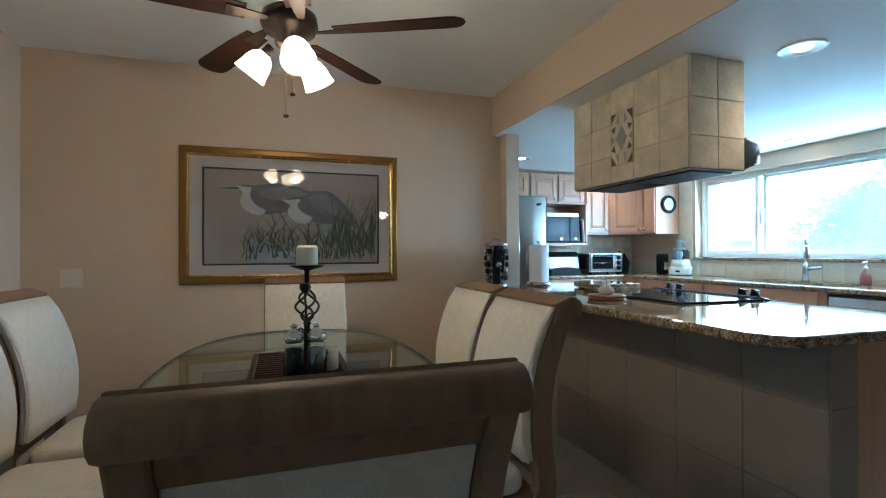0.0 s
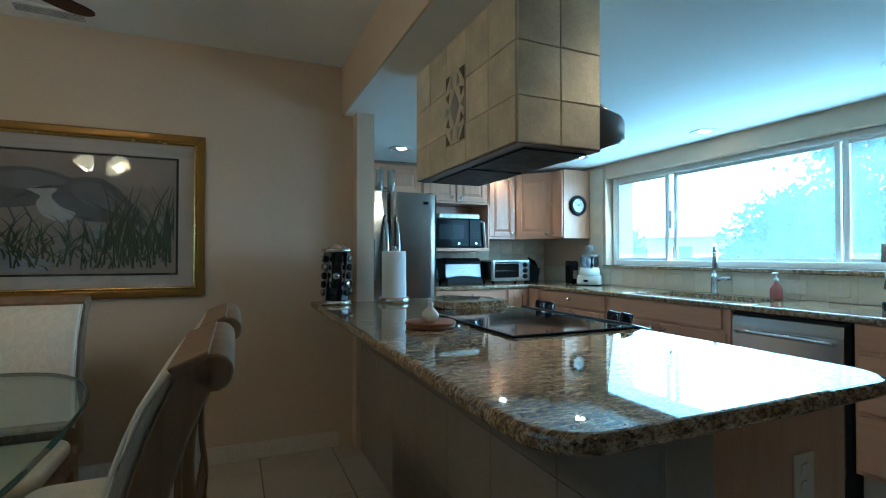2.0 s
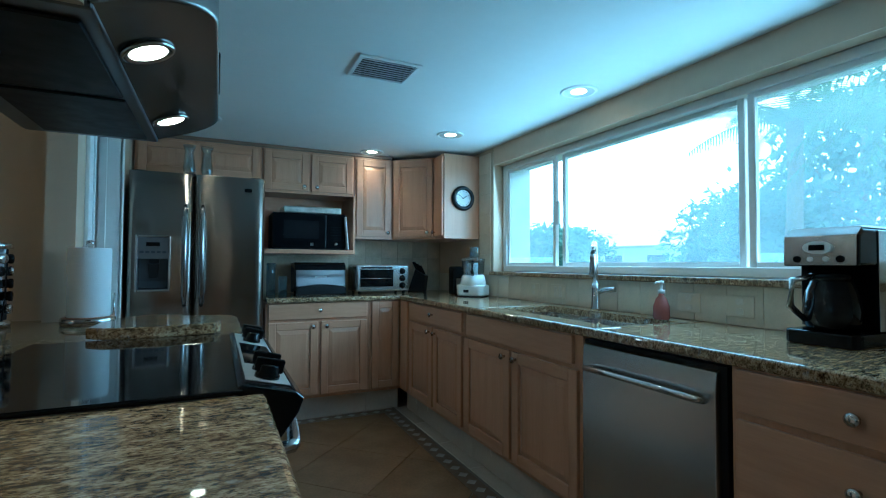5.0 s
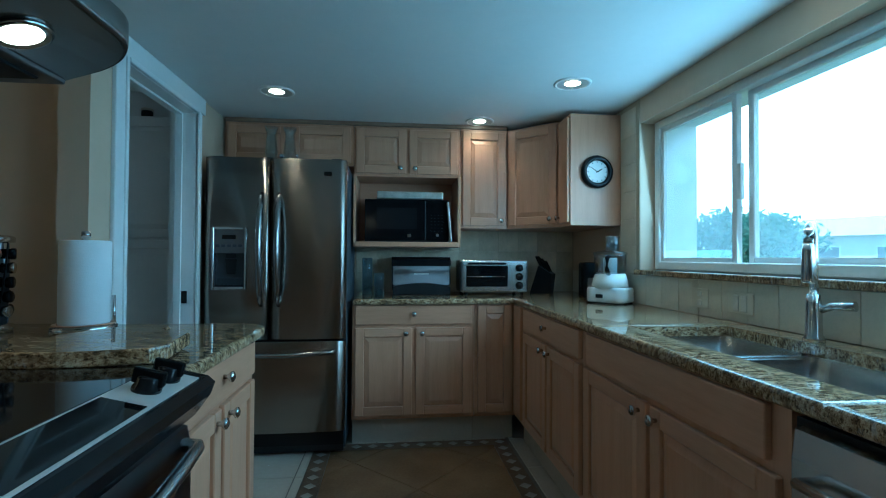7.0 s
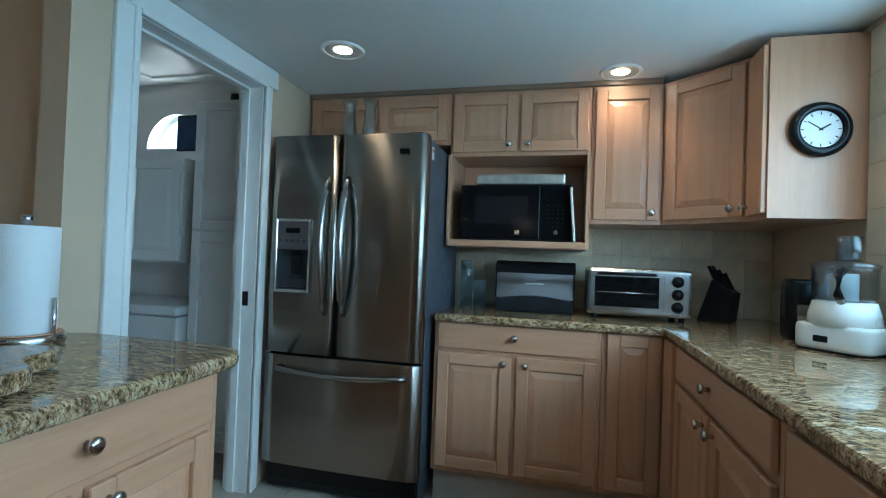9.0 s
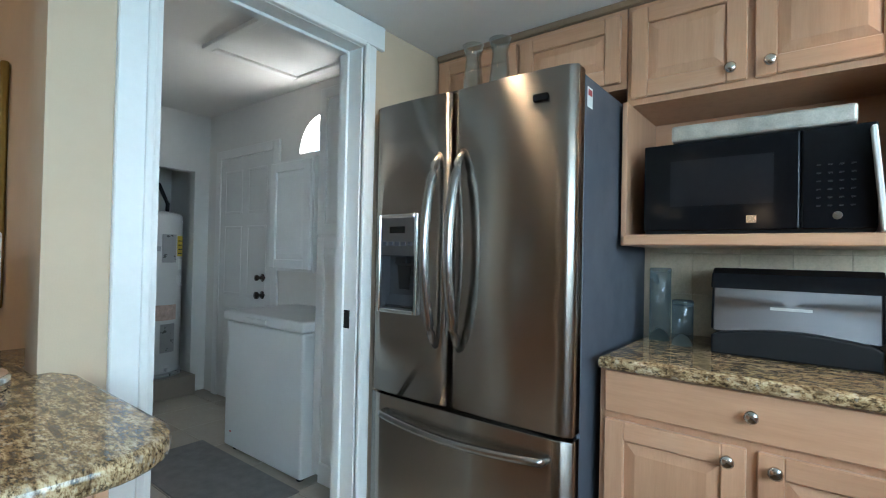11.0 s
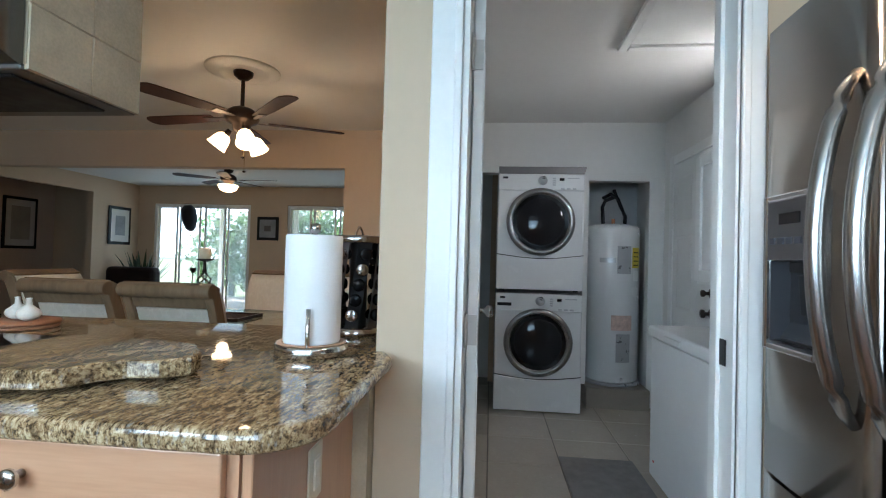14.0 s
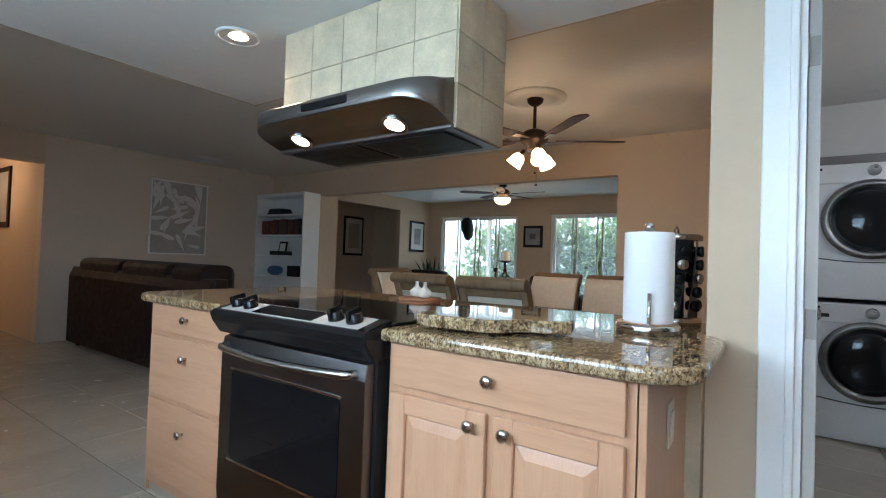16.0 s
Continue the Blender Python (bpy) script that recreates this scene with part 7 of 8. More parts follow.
# bookcase
bk = thing("bookcase", pose(0, 0, 0), "tall white open bookcase, half full", "bookcase")
kx0, kx1, ky0, ky1, kz = -1.07, -0.76, -3.085, -1.905, 2.07
part("side_panel", box(nb(), kx0, ky1 - 0.03, 0, kx1, ky1, kz, 0.003), "white", bk)
part("side_panel", box(nb(), kx0, ky0, 0, kx1, ky0 + 0.03, kz, 0.003), "white", bk)
part("back_panel", box(nb(), kx0 + 0.002, ky0 + 0.03, 0, kx0 + 0.015, ky1 - 0.03, kz - 0.03), "white", bk)
part("top", box(nb(), kx0, ky0 + 0.03, kz - 0.05, kx1, ky1 - 0.03, kz, 0.003), "white", bk)
SH = (0.10, 0.43, 0.76, 1.08, 1.40, 1.72)
for z in SH:
    part("shelf", box(nb(), kx0 + 0.015, ky0 + 0.03, z, kx1 - 0.005, ky1 - 0.03, z + 0.025, 0.002), "white", bk)
m_books = [mat("book_cover_%s" % n, c, 0.6, var=0.1) for n, c in (("brown", (0.10, 0.05, 0.035)), ("dark", (0.03, 0.03, 0.035)), ("red", (0.16, 0.05, 0.04)), ("blue", (0.05, 0.12, 0.22)))]
rr = random.Random(3)
y = -3.02
while y < -2.02:
    w, h = rr.uniform(0.03, 0.05), rr.uniform(0.20, 0.25)
    b = nb()
    box(b, -0.98, y, 1.4255, -0.98 + rr.uniform(0.14, 0.17), y + w, 1.4255 + h, 0.003)
    tagged(part("book", b, m_books[rr.choice((0, 0, 1, 2))]), "dark hardback book standing on the bookcase", "book", "books on the bookcase")
    y += w + 0.002
for i in range(3):
    b = nb()
    box(b, -1.0, -2.85 + 0.02 * i, 1.7455 + 0.032 * i, -0.80, -2.45 - 0.03 * i, 1.7455 + 0.032 * i + 0.03, 0.004)
    tagged(part("book", b, m_books[1]), "flat dark book stacked on the bookcase", "book", "books on the bookcase")
ft = thing("photo_frame", pose(-0.88, -2.55, 1.1055, 0, 0, 10), "small dark photo frame leaning on a shelf", "photo frame")
bb = nb()
box(bb, -0.01, -0.08, 0, 0.01, 0.08, 0.22, 0.003)
bmesh.ops.transform(bb, matrix=pose(0, 0, 0, 0, -12, 0), verts=bb.verts)
part("frame", bb, "black", ft)
bb = nb()
box(bb, 0.0105, -0.055, 0.03, 0.012, 0.055, 0.19)
bmesh.ops.transform(bb, matrix=pose(0, 0, 0, 0, -12, 0), verts=bb.verts)
part("photo", bb, m_leaf, ft)
tagged(part("storage_box", box(nb(), -0.98, -2.75, 1.1055, -0.80, -2.42, 1.17, 0.004), "black_satin"), "low black box on the bookcase", "box")
b = nb()
lathe(b, [(0.05, 0), (0.10, 0.03), (0.125, 0.08), (0.10, 0.13), (0.04, 0.15), (0.001, 0.152)], 20, (-0.90, -2.72, 0.7855))
tagged(part("bowl", b, m_books[3]), "rounded blue ceramic ornament on a shelf", "ornament")
tagged(part("storage_box", box(nb(), -0.98, -2.30, 0.7855, -0.80, -2.05, 0.95, 0.004), "black_satin"), "small dark box on the bookcase", "box")
# hall picture
hp = thing("framed_picture", pose(2.0, -4.6, 1.75), "brown-framed picture in the hallway", "picture")
part("frame", box(nb(), 0.002, -0.3, -0.40, 0.025, 0.3, 0.40, 0.004), "fan_wood", hp)
part("print", box(nb(), 0.0255, -0.24, -0.33, 0.028, 0.24, 0.33), m_can, hp)

# ---- family room ----
for k, (y0, y1) in enumerate((S1, S2)):
    mid = (y0 + y1) / 2
    q = (y1 - y0) / 4
    w = window_unit("window_%d" % (3 + k), pose(FX - 0.07, 0, 0), "white-framed glass slider to the bright patio",
                    [(y0, y0 + q, -0.012), (y0 + q - 0.03, y0 + 2 * q, 0.018), (mid - 0.03, mid + q, -0.012), (mid + q - 0.03, y1, 0.018)], 0.02, 2.05, 0.05)


def framed(m, w, h, label, frame_m, mat_m, pic_m):
    """Hangs in the local xz plane facing +y."""
    p = thing("framed_picture", m, label, "picture")
    part("frame", box(nb(), -w / 2, 0.002, -h / 2, w / 2, 0.025, h / 2, 0.005), frame_m, p)
    part("mat_board", box(nb(), -w / 2 + 0.05, 0.0255, -h / 2 + 0.05, w / 2 - 0.05, 0.027, h / 2 - 0.05), mat_m, p)
    part("print", box(nb(), -w / 2 + 0.14, 0.0272, -h / 2 + 0.16, w / 2 - 0.14, 0.0285, h / 2 - 0.16), pic_m, p)
    return p


framed(pose(-4.26, -2.5, 1.60), 0.50, 0.66, "black-framed pale blue print on the family room wall", "black", m_leaf, m_b4)
framed(pose(-4.05, -4.2, 1.60), 0.62, 0.90, "black-framed photograph with a pale mat in the den", "black", m_leaf, m_can)
framed(pose(FX, 0.01, 1.63, 0, 0, -90), 0.40, 0.42, "small dark framed picture between the sliders", "black_satin", m_b4, m_b1)
# den television and stand
tv_ = thing("television", pose(-2.15, -3.5, 0), "large dark television on a black stand in the den", "television")
part("stand", box(nb(), -0.35, -0.35, 0.0, 0.35, 0.35, 0.75, 0.01), "black_satin", tv_)
part("screen", box(nb(), -0.40, -0.06, 0.751, 0.40, 0.06, 1.75, 0.01), "black_gloss", tv_)
# plant by the slider
def potted_plant(m, label, seed, h, n):
    p = thing("potted_plant", m, label, "plant")
    b = nb()
    lathe(b, [(0.14, 0), (0.18, 0.25), (0.20, 0.36), (0.18, 0.36), (0.16, 0.32), (0.001, 0.32)], 24)
    part("pot", b, "bronze", p)
    r = random.Random(seed)
    b = nb()
    for i in range(n):
        a, l = r.uniform(0, 6.28), r.uniform(0.3, 0.75) * h
        tilt_ = r.uniform(0.1, 0.8)
        base = Vector((0.03 * math.cos(a), 0.03 * math.sin(a), 0.33))
        prev = None
        for k in range(6):
            u = k / 5
            c = base + Vector((math.cos(a) * l * math.sin(tilt_) * u, math.sin(a) * l * math.sin(tilt_) * u, l * (u * math.cos(tilt_) + 0.25 * u * (1 - u)) + r.uniform(0, 0.02)))
            w = 0.028 * math.sin(math.pi * (0.1 + 0.88 * u))
            side = Vector((-math.sin(a), math.cos(a), 0)) * w
            cur = (b.verts.new(c - side), b.verts.new(c + side))
            if prev:
                b.faces.new((prev[0], prev[1], cur[1], cur[0]))
            prev = cur
    lv = part("foliage", b, "foliage", p)
    lv["kind"] = "stuff"
    return p


M["foliage"] = mat("dark_leaf", (0.035, 0.055, 0.022), 0.45, var=0.3, scale=6)
M["foliage_sun"] = leaves("bright_leaf", (0.12, 0.21, 0.09))
M["foliage_tree"] = leaves("tree_leaf", (0.12, 0.21, 0.16))
M["bark"] = mat("bark", (0.20, 0.16, 0.12), 0.9, var=0.2, scale=6, bump=0.6, bscale=20)
potted_plant(pose(-4.35, -2.1, 0), "dark leafy potted plant beside the glass slider", 4, 1.25, 70)
# far armchairs
def armchair(m, label):
    c = thing("armchair", m, label, "armchair", "family room armchairs")
    part("seat", box(nb(), -0.4, -0.38, 0.1, 0.35, 0.38, 0.45, 0.06, 3), "leather", c)
    part("backrest", box(nb(), 0.2, -0.4, 0.3, 0.42, 0.4, 0.92, 0.07, 3), "leather", c)
    for y in (-0.42, 0.32):
        part("arm", box(nb(), -0.38, y, 0.1, 0.3, y + 0.12, 0.62, 0.05, 3), "leather", c)
    for x in (-0.32, 0.3):
        for y in (-0.32, 0.32):
            part("foot", cyl(nb(), (x, y, 0), 0.025, 0.11, 'z', 10), "bronze", c)


armchair(pose(-3.9, 0.9, 0), "dark leather armchair facing the patio slider")
armchair(pose(-3.9, 1.9, 0), "dark leather armchair facing the patio slider")
armchair(pose(-3.7, -1.5, 0), "dark leather armchair near the potted plant")
# speaker hanging by the slider
sp = thing("wall_speaker", pose(FX + 0.12, -1.42, 1.78, 0, 14, 0), "dark rounded speaker hung high beside the slider", "speaker")
b = nb()
lathe(b, [(0.03, -0.24), (0.09, -0.18), (0.13, 0.0), (0.12, 0.16), (0.06, 0.24)], 20)
part("body", b, "black_satin", sp)
part("bracket", tube(nb(), [(-0.11, 0, 0.2), (-0.02, 0, 0.22)], 0.015, 8), "black", sp)

# ---- outside ----
structure("ground", box(nb(), -300, -300, -0.35, 300, 300, -0.125), mat("lawn", (0.13, 0.17, 0.07), 0.9, var=0.3, scale=0.4, bump=0.3), "mown lawn around the house", "ground")
structure("road", box(nb(), 17, -120, -0.12, 24, 120, -0.115), mat("pale_road", (0.28, 0.27, 0.26), 0.9, var=0.1, scale=0.5), "pale street beyond the lawn", "road")
structure("patio", box(nb(), -9.0, -4.5, -0.12, FX - 0.16, 4.5, -0.02), mat("patio_slab", (0.48, 0.45, 0.40), 0.7, var=0.1, scale=1.0), "pale patio slab", "pavement")
# added glowing sheets: imitate overexposed hazy sky and light the windows
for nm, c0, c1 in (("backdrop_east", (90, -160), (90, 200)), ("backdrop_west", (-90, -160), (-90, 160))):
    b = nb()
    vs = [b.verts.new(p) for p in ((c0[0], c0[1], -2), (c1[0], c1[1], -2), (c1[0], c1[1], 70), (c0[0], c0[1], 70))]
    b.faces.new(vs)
    structure(nm, b, glow("glowing_haze_" + nm, (0.78, 0.93, 1.0), 3.8 if nm == "backdrop_east" else 1.1), "glowing flat sheet standing in for the bright hazy distance", "backdrop")


def tree(m, label, seed, h, r, clumps, leaf=0.10, mt="foliage_tree", low=0.25):
    t = thing("tree", m, label, "tree", "garden trees")
    q = random.Random(seed)
    part("trunk", tube(nb(), [(0, 0, -0.1), (0.04, 0.02, h * 0.3), (-0.03, 0.05, h * 0.6), (0.02, 0, h * 0.85)], [0.10, 0.08, 0.06, 0.03], 9), "bark", t)
    for k in range(5):
        a = 1.256 * k + q.uniform(-0.3, 0.3)
        z0 = h * q.uniform(0.3, 0.6)
        part("limb", tube(nb(), [(0, 0, z0), (0.4 * r * math.cos(a), 0.4 * r * math.sin(a), z0 + 0.15 * h), (0.75 * r * math.cos(a), 0.75 * r * math.sin(a), z0 + 0.28 * h)], [0.045, 0.03, 0.012], 6), "bark", t)
    b = nb()
    for i in range(clumps):
        a, e, d = q.uniform(0, 6.28), q.uniform(-1, 1), q.uniform(0.35, 1.0) ** 0.5
        wob = 1 + 0.22 * math.sin(3 * a + seed) + 0.15 * math.sin(7 * a + 2 * e)
        c = Vector((r * d * wob * math.cos(a) * math.sqrt(1 - e * e * 0.8), r * d * wob * math.sin(a) * math.sqrt(1 - e * e * 0.8), h * (low + (1 - low) * (0.5 + 0.5 * e * d))))
        for j in range(7):
            o = c + Vector((q.gauss(0, leaf * 1.3), q.gauss(0, leaf * 1.3), q.gauss(0, leaf)))
            u = Vector((q.uniform(-1, 1), q.uniform(-1, 1), q.uniform(-1, 1))).normalized()
            v = u.cross(Vector((q.uniform(-1, 1), q.uniform(-1, 1), q.uniform(-1, 1)))).normalized()
            l = leaf * q.uniform(0.6, 1.3)
            vs = [b.verts.new(o + p) for p in (-u * l, v * l * 0.4, u * l, -v * l * 0.4)]
            b.faces.new(vs)
    cr_ = part("crown", b, mt, t)
    cr_["kind"] = "stuff"
    return t


def palm(m, label, seed, h, n=14, l=1.5, low=-0.2, droop=0.75):
    t = thing("palm_tree", m, label, "tree", "garden palms")
    q = random.Random(seed)
    part("trunk", tube(nb(), [(0, 0, -0.1), (0.02, 0.03, h * 0.4), (0.06, 0.0, h * 0.8), (0.05, 0, h)], [0.11, 0.085, 0.075, 0.08], 10), "bark", t)
    for k in range(n):
        a, el = 2 * math.pi * k / n + q.uniform(-0.2, 0.2), q.uniform(low, 0.9)
        b = nb()
        pts = []
        for i in range(9):
            u = i / 8
            pts.append(Vector((0.05 + math.cos(a) * l * u * math.cos(el * (1 - u)), math.sin(a) * l * u * math.cos(el * (1 - u)), h + l * (math.sin(el) * u - droop * u * u))))
        tube(b, pts, [0.018 * (1 - i / 9) for i in range(9)], 5)
        for i in range(1, 36):
            u = i / 36 * 8
            i0 = min(int(u), 7)
            c = pts[i0].lerp(pts[i0 + 1], u - i0)
            d = (pts[i0 + 1] - pts[i0]).normalized()
            for s in (-1, 1):
                side = (d.cross(Vector((0, 0, 1))) * s + d * 0.5 + Vector((0, 0, -0.35))).normalized()
                ll = 0.42 * math.sin(math.pi * (0.12 + 0.8 * i / 36))
                w = d * 0.014
                vs = [b.verts.new(x) for x in (c - w, c + w, c + side * ll)]
                b.faces.new(vs)
        part("frond", b, "foliage_sun", t)
    return t


tree(pose(9.25, 5.2, -0.12), "rounded bushy garden tree outside the kitchen window", 2, 2.4, 0.80, 900, 0.07)
tree(pose(12.5, 5.3, -0.12), "tall leafy tree behind the palm", 7, 4.6, 1.3, 560, 0.13)
tree(pose(11.0, 2.6, -0.12), "tall leafy tree behind the palm", 9, 4.8, 1.5, 600, 0.13)
tree(pose(10.5, 11.5, -0.12), "low hazy garden tree near the neighbour's lawn", 12, 2.3, 1.2, 420, 0.10)
tree(pose(20.0, 22.0, -0.12), "distant leafy tree along the street", 15, 3.2, 2.0, 380, 0.2)
tree(pose(30.0, 16.5, -0.12), "distant leafy tree along the street", 16, 4.6, 1.9, 380, 0.22)
palm(pose(8.3, 4.15, -0.12), "slender palm outside the kitchen window", 3, 2.85, 14, 1.2, 0.25, 0.5)
palm(pose(7.9, 2.35, -0.12), "palm with arching fronds outside the kitchen window", 5, 3.05, 16, 1.7)
for i, yy in enumerate((-3.4, -2.4, -1.4, -0.4, 0.6, 1.6, 2.6, 3.6)):
    tree(pose(-9.6 - 0.5 * (i % 2), yy, -0.12), "leafy shrub beyond the patio", 30 + i, 2.5 + 0.2 * (i % 3), 1.0, 260, 0.11, "foliage_sun", 0.05)
palm(pose(-10.2, 1.2, -0.12), "patio palm with hanging fronds", 41, 2.5, 14, 1.4)
# patio roof posts
pa = thing("patio_cover", pose(0, 0, 0), "white patio cover on slim posts", "patio cover")
part("roof_panel", box(nb(), -8.6, -4.2, 2.35, FX - 0.17, 4.2, 2.43), "white", pa)
for y in (-3.0, -1.0, 1.0, 3.0):
    part("post", box(nb(), -8.4, y - 0.05, -0.02, -8.3, y + 0.05, 2.349), "white", pa)
# neighbour's house
hs = thing("house", pose(36, 24, -0.12, 0, 0, 20), "low white neighbouring house across the street", "house")
m_ho = mat("pale_render", (0.66, 0.64, 0.60), 0.8, var=0.05, scale=0.6)
part("wall", box(nb(), -4, -9, 0, 4, 9, 2.7), m_ho, hs)
part("roof", prism(nb(), [(-4.6, 2.7), (4.6, 2.7), (0, 4.1)], -9.6, 9.6, 'y'), mat("pale_roof", (0.55, 0.54, 0.52), 0.9, var=0.1, scale=1.0), hs)
for y in (-7.0, -4.2, -1.0, 2.4, 5.6):
    wd = part("window", box(nb(), -4.06, y, 1.0, -4.0, y + 1.5, 2.1), "white", hs)
    part("pane", box(nb(), -4.08, y + 0.08, 1.08, -4.061, y + 1.42, 2.02), "fridge_side", wd)
# parked car
ca = thing("car", pose(18.6, 13.2, -0.114, 0, 0, 90), "white car parked in the street", "car")
part("body", prism(nb(), [(-2.1, 0.25), (2.1, 0.25), (2.15, 0.6), (1.9, 0.78), (1.0, 0.85), (0.5, 1.35), (-0.9, 1.38), (-1.6, 0.9), (-2.1, 0.8)], -0.85, 0.85, 'y', 0.08, 3), m_enamel, ca)
part("windows", prism(nb(), [(0.85, 0.88), (0.45, 1.28), (-0.85, 1.31), (-1.4, 0.92)], -0.86, 0.86, 'y'), "black_gloss", ca, "dark side glass")
for x in (-1.3, 1.3):
    for y in (-0.8, 0.68):
        wl = part("wheel", cyl(nb(), (x, y, 0.32), 0.32, 0.14, 'y', 20), "black_satin", ca)
        part("rim", cyl(nb(), (x, y - 0.005 if y < 0 else y + 0.145, 0.32), 0.19, 0.006, 'y', 16), "chrome", wl)

# ---- pieces: floor tiles, hood tiles, wall tiles ----
P, G = 0.426, 0.006
X0T, Y0T = 2.80, 4.865
INLAY = (2.85, 1.50, 4.06, 4.875)
tiles_near = []
far = nb()


def clip(x0, y0, x1, y1, cut):
    """Pieces of a rectangle outside another rectangle."""
    a0, b0, a1, b1 = cut
    if x1 <= a0 or x0 >= a1 or y1 <= b0 or y0 >= b1:
        return [(x0, y0, x1, y1)]
    out_ = []
    if x0 < a0:
        out_.append((x0, y0, a0 - G / 2, y1))
    if x1 > a1:
        out_.append((a1 + G / 2, y0, x1, y1))
    xm0, xm1 = max(x0, a0), min(x1, a1)
    if y0 < b0:
        out_.append((xm0, y0, xm1, b0 - G / 2))
    if y1 > b1:
        out_.append((xm0, b1 + G / 2, xm1, y1))
    return [r for r in out_ if r[2] - r[0] > 0.02 and r[3] - r[1] > 0.02]


floor_ob = bpy.data.objects["floor"]
full_mesh = None


def tile_mesh(w, d, name="floor_tile"):
    b = nb()
    e = 0.0025
    lo = [b.verts.new(p) for p in ((0, 0, -0.006), (w, 0, -0.006), (w, d, -0.006), (0, d, -0.006))]
    mi = [b.verts.new(p) for p in ((0, 0, -0.0025), (w, 0, -0.0025), (w, d, -0.0025), (0, d, -0.0025))]
    hi = [b.verts.new(p) for p in ((e, e, 0), (w - e, e, 0), (w - e, d - e, 0), (e, d - e, 0))]
    for u, v in ((lo, mi), (mi, hi)):
        for i in range(4):
            b.faces.new((u[i], u[(i + 1) % 4], v[(i + 1) % 4], v[i]))
    b.faces.new(hi)
    return b


def add_tile(r, near):
    global full_mesh
    x0, y0, x1, y1 = r
    w, d = x1 - x0, y1 - y0
    if near:
        if abs(w - (P - G)) < 1e-4 and abs(d - (P - G)) < 1e-4:
            if full_mesh is None:
                ob = part("floor_tile", tile_mesh(w, d), "tile", floor_ob)
                full_mesh = ob.data
            else:
                ob = new("floor_tile", full_mesh)
                ob.parent = floor_ob
        else:
            ob = part("floor_tile", tile_mesh(w, d), "tile", floor_ob)
        ob.location = (x0, y0, 0)
    else:
        t = tile_mesh(w, d)
        merge(far, t, Matrix.Translation((x0, y0, 0)))


count = 0
for i in range(-18, 6):
    for j in range(-29, 2):
        x0, y0 = X0T + i * P + G / 2, Y0T + j * P + G / 2
        x1, y1 = x0 + P - G, y0 + P - G
        if x1 < FX + 0.02 or x0 > EX - 0.02 or y0 > BY - 0.03:
            continue
        x0, x1, y1 = max(x0, FX), min(x1, EX), min(y1, BY)
        for r in clip(x0, y0, x1, y1, INLAY):
            near = -1.2 < r[0] < 4.5 and -0.2 < r[1] and count < 292
            count += near
            add_tile(r, near)
ft_ = part("floor_tile_field", far, "tile_far", floor_ob, "pale floor tiles further off")
ft_["kind"] = "stuff"

# inlaid floor panel: mosaic border round diagonal tan tiles
m_inl = mat("tan_marble_tile", (0.21, 0.13, 0.07), 0.22, var=0.16, scale=5, bump=0.04, bscale=30, random_amount=0.12)
ib = thing("floor_inlay", pose(0, 0, 0), "inlaid tan stone floor panel with a dark mosaic border", "floor inlay")
ib["kind"] = "structure"
ix0, iy0, ix1, iy1 = INLAY
BW = 0.10
for x0, y0, x1, y1 in ((ix0, iy0, ix1, iy0 + BW), (ix0, iy1 - BW, ix1, iy1), (ix0, iy0 + BW, ix0 + BW, iy1 - BW), (ix1 - BW, iy0 + BW, ix1, iy1 - BW)):
    part("border_strip", box(nb(), x0 + 0.001, y0 + 0.001, -0.006, x1 - 0.001, y1 - 0.001, -0.0015), "stone_dark", ib, "dark brown stone border")
dm = nb()
prism(dm, [(-0.032, 0), (0, -0.03), (0.032, 0), (0, 0.03)], -0.0014, 0.0004)
dmesh = None
spots = []
ny, nx = 34, 11
for k in range(ny):
    y = iy0 + BW / 2 + (iy1 - iy0 - BW) * k / (ny - 1)
    spots += [(ix0 + BW / 2, y), (ix1 - BW / 2, y)]
for k in range(1, nx):
    x = ix0 + BW / 2 + (ix1 - ix0 - BW) * k / nx
    spots += [(x, iy0 + BW / 2), (x, iy1 - BW / 2)]
for x, y in spots:
    if dmesh is None:
        ob = part("mosaic_diamond", dm, "stone_grey", ib)
        dmesh = ob.data
    else:
        ob = new("mosaic_diamond", dmesh)
        ob.parent = ib
    ob.location = (x, y, 0)
# diagonal field tiles, cut at the border
fx0_, fy0_, fx1_, fy1_ = ix0 + BW + 0.003, iy0 + BW + 0.003, ix1 - BW - 0.003, iy1 - BW - 0.003


def cut_poly(pts, axis, lim, keep_less):
    out_ = []
    for a, c in zip(pts, pts[1:] + pts[:1]):
        ia, ic = (a[axis] <= lim) == keep_less, (c[axis] <= lim) == keep_less
        if ia:
            out_.append(a)
        if ia != ic:
            t = (lim - a[axis]) / (c[axis] - a[axis])
            out_.append((a[0] + (c[0] - a[0]) * t, a[1] + (c[1] - a[1]) * t))
    return out_


S = 0.50
cxm, cym = (fx0_ + fx1_) / 2, fy1_ - 0.18
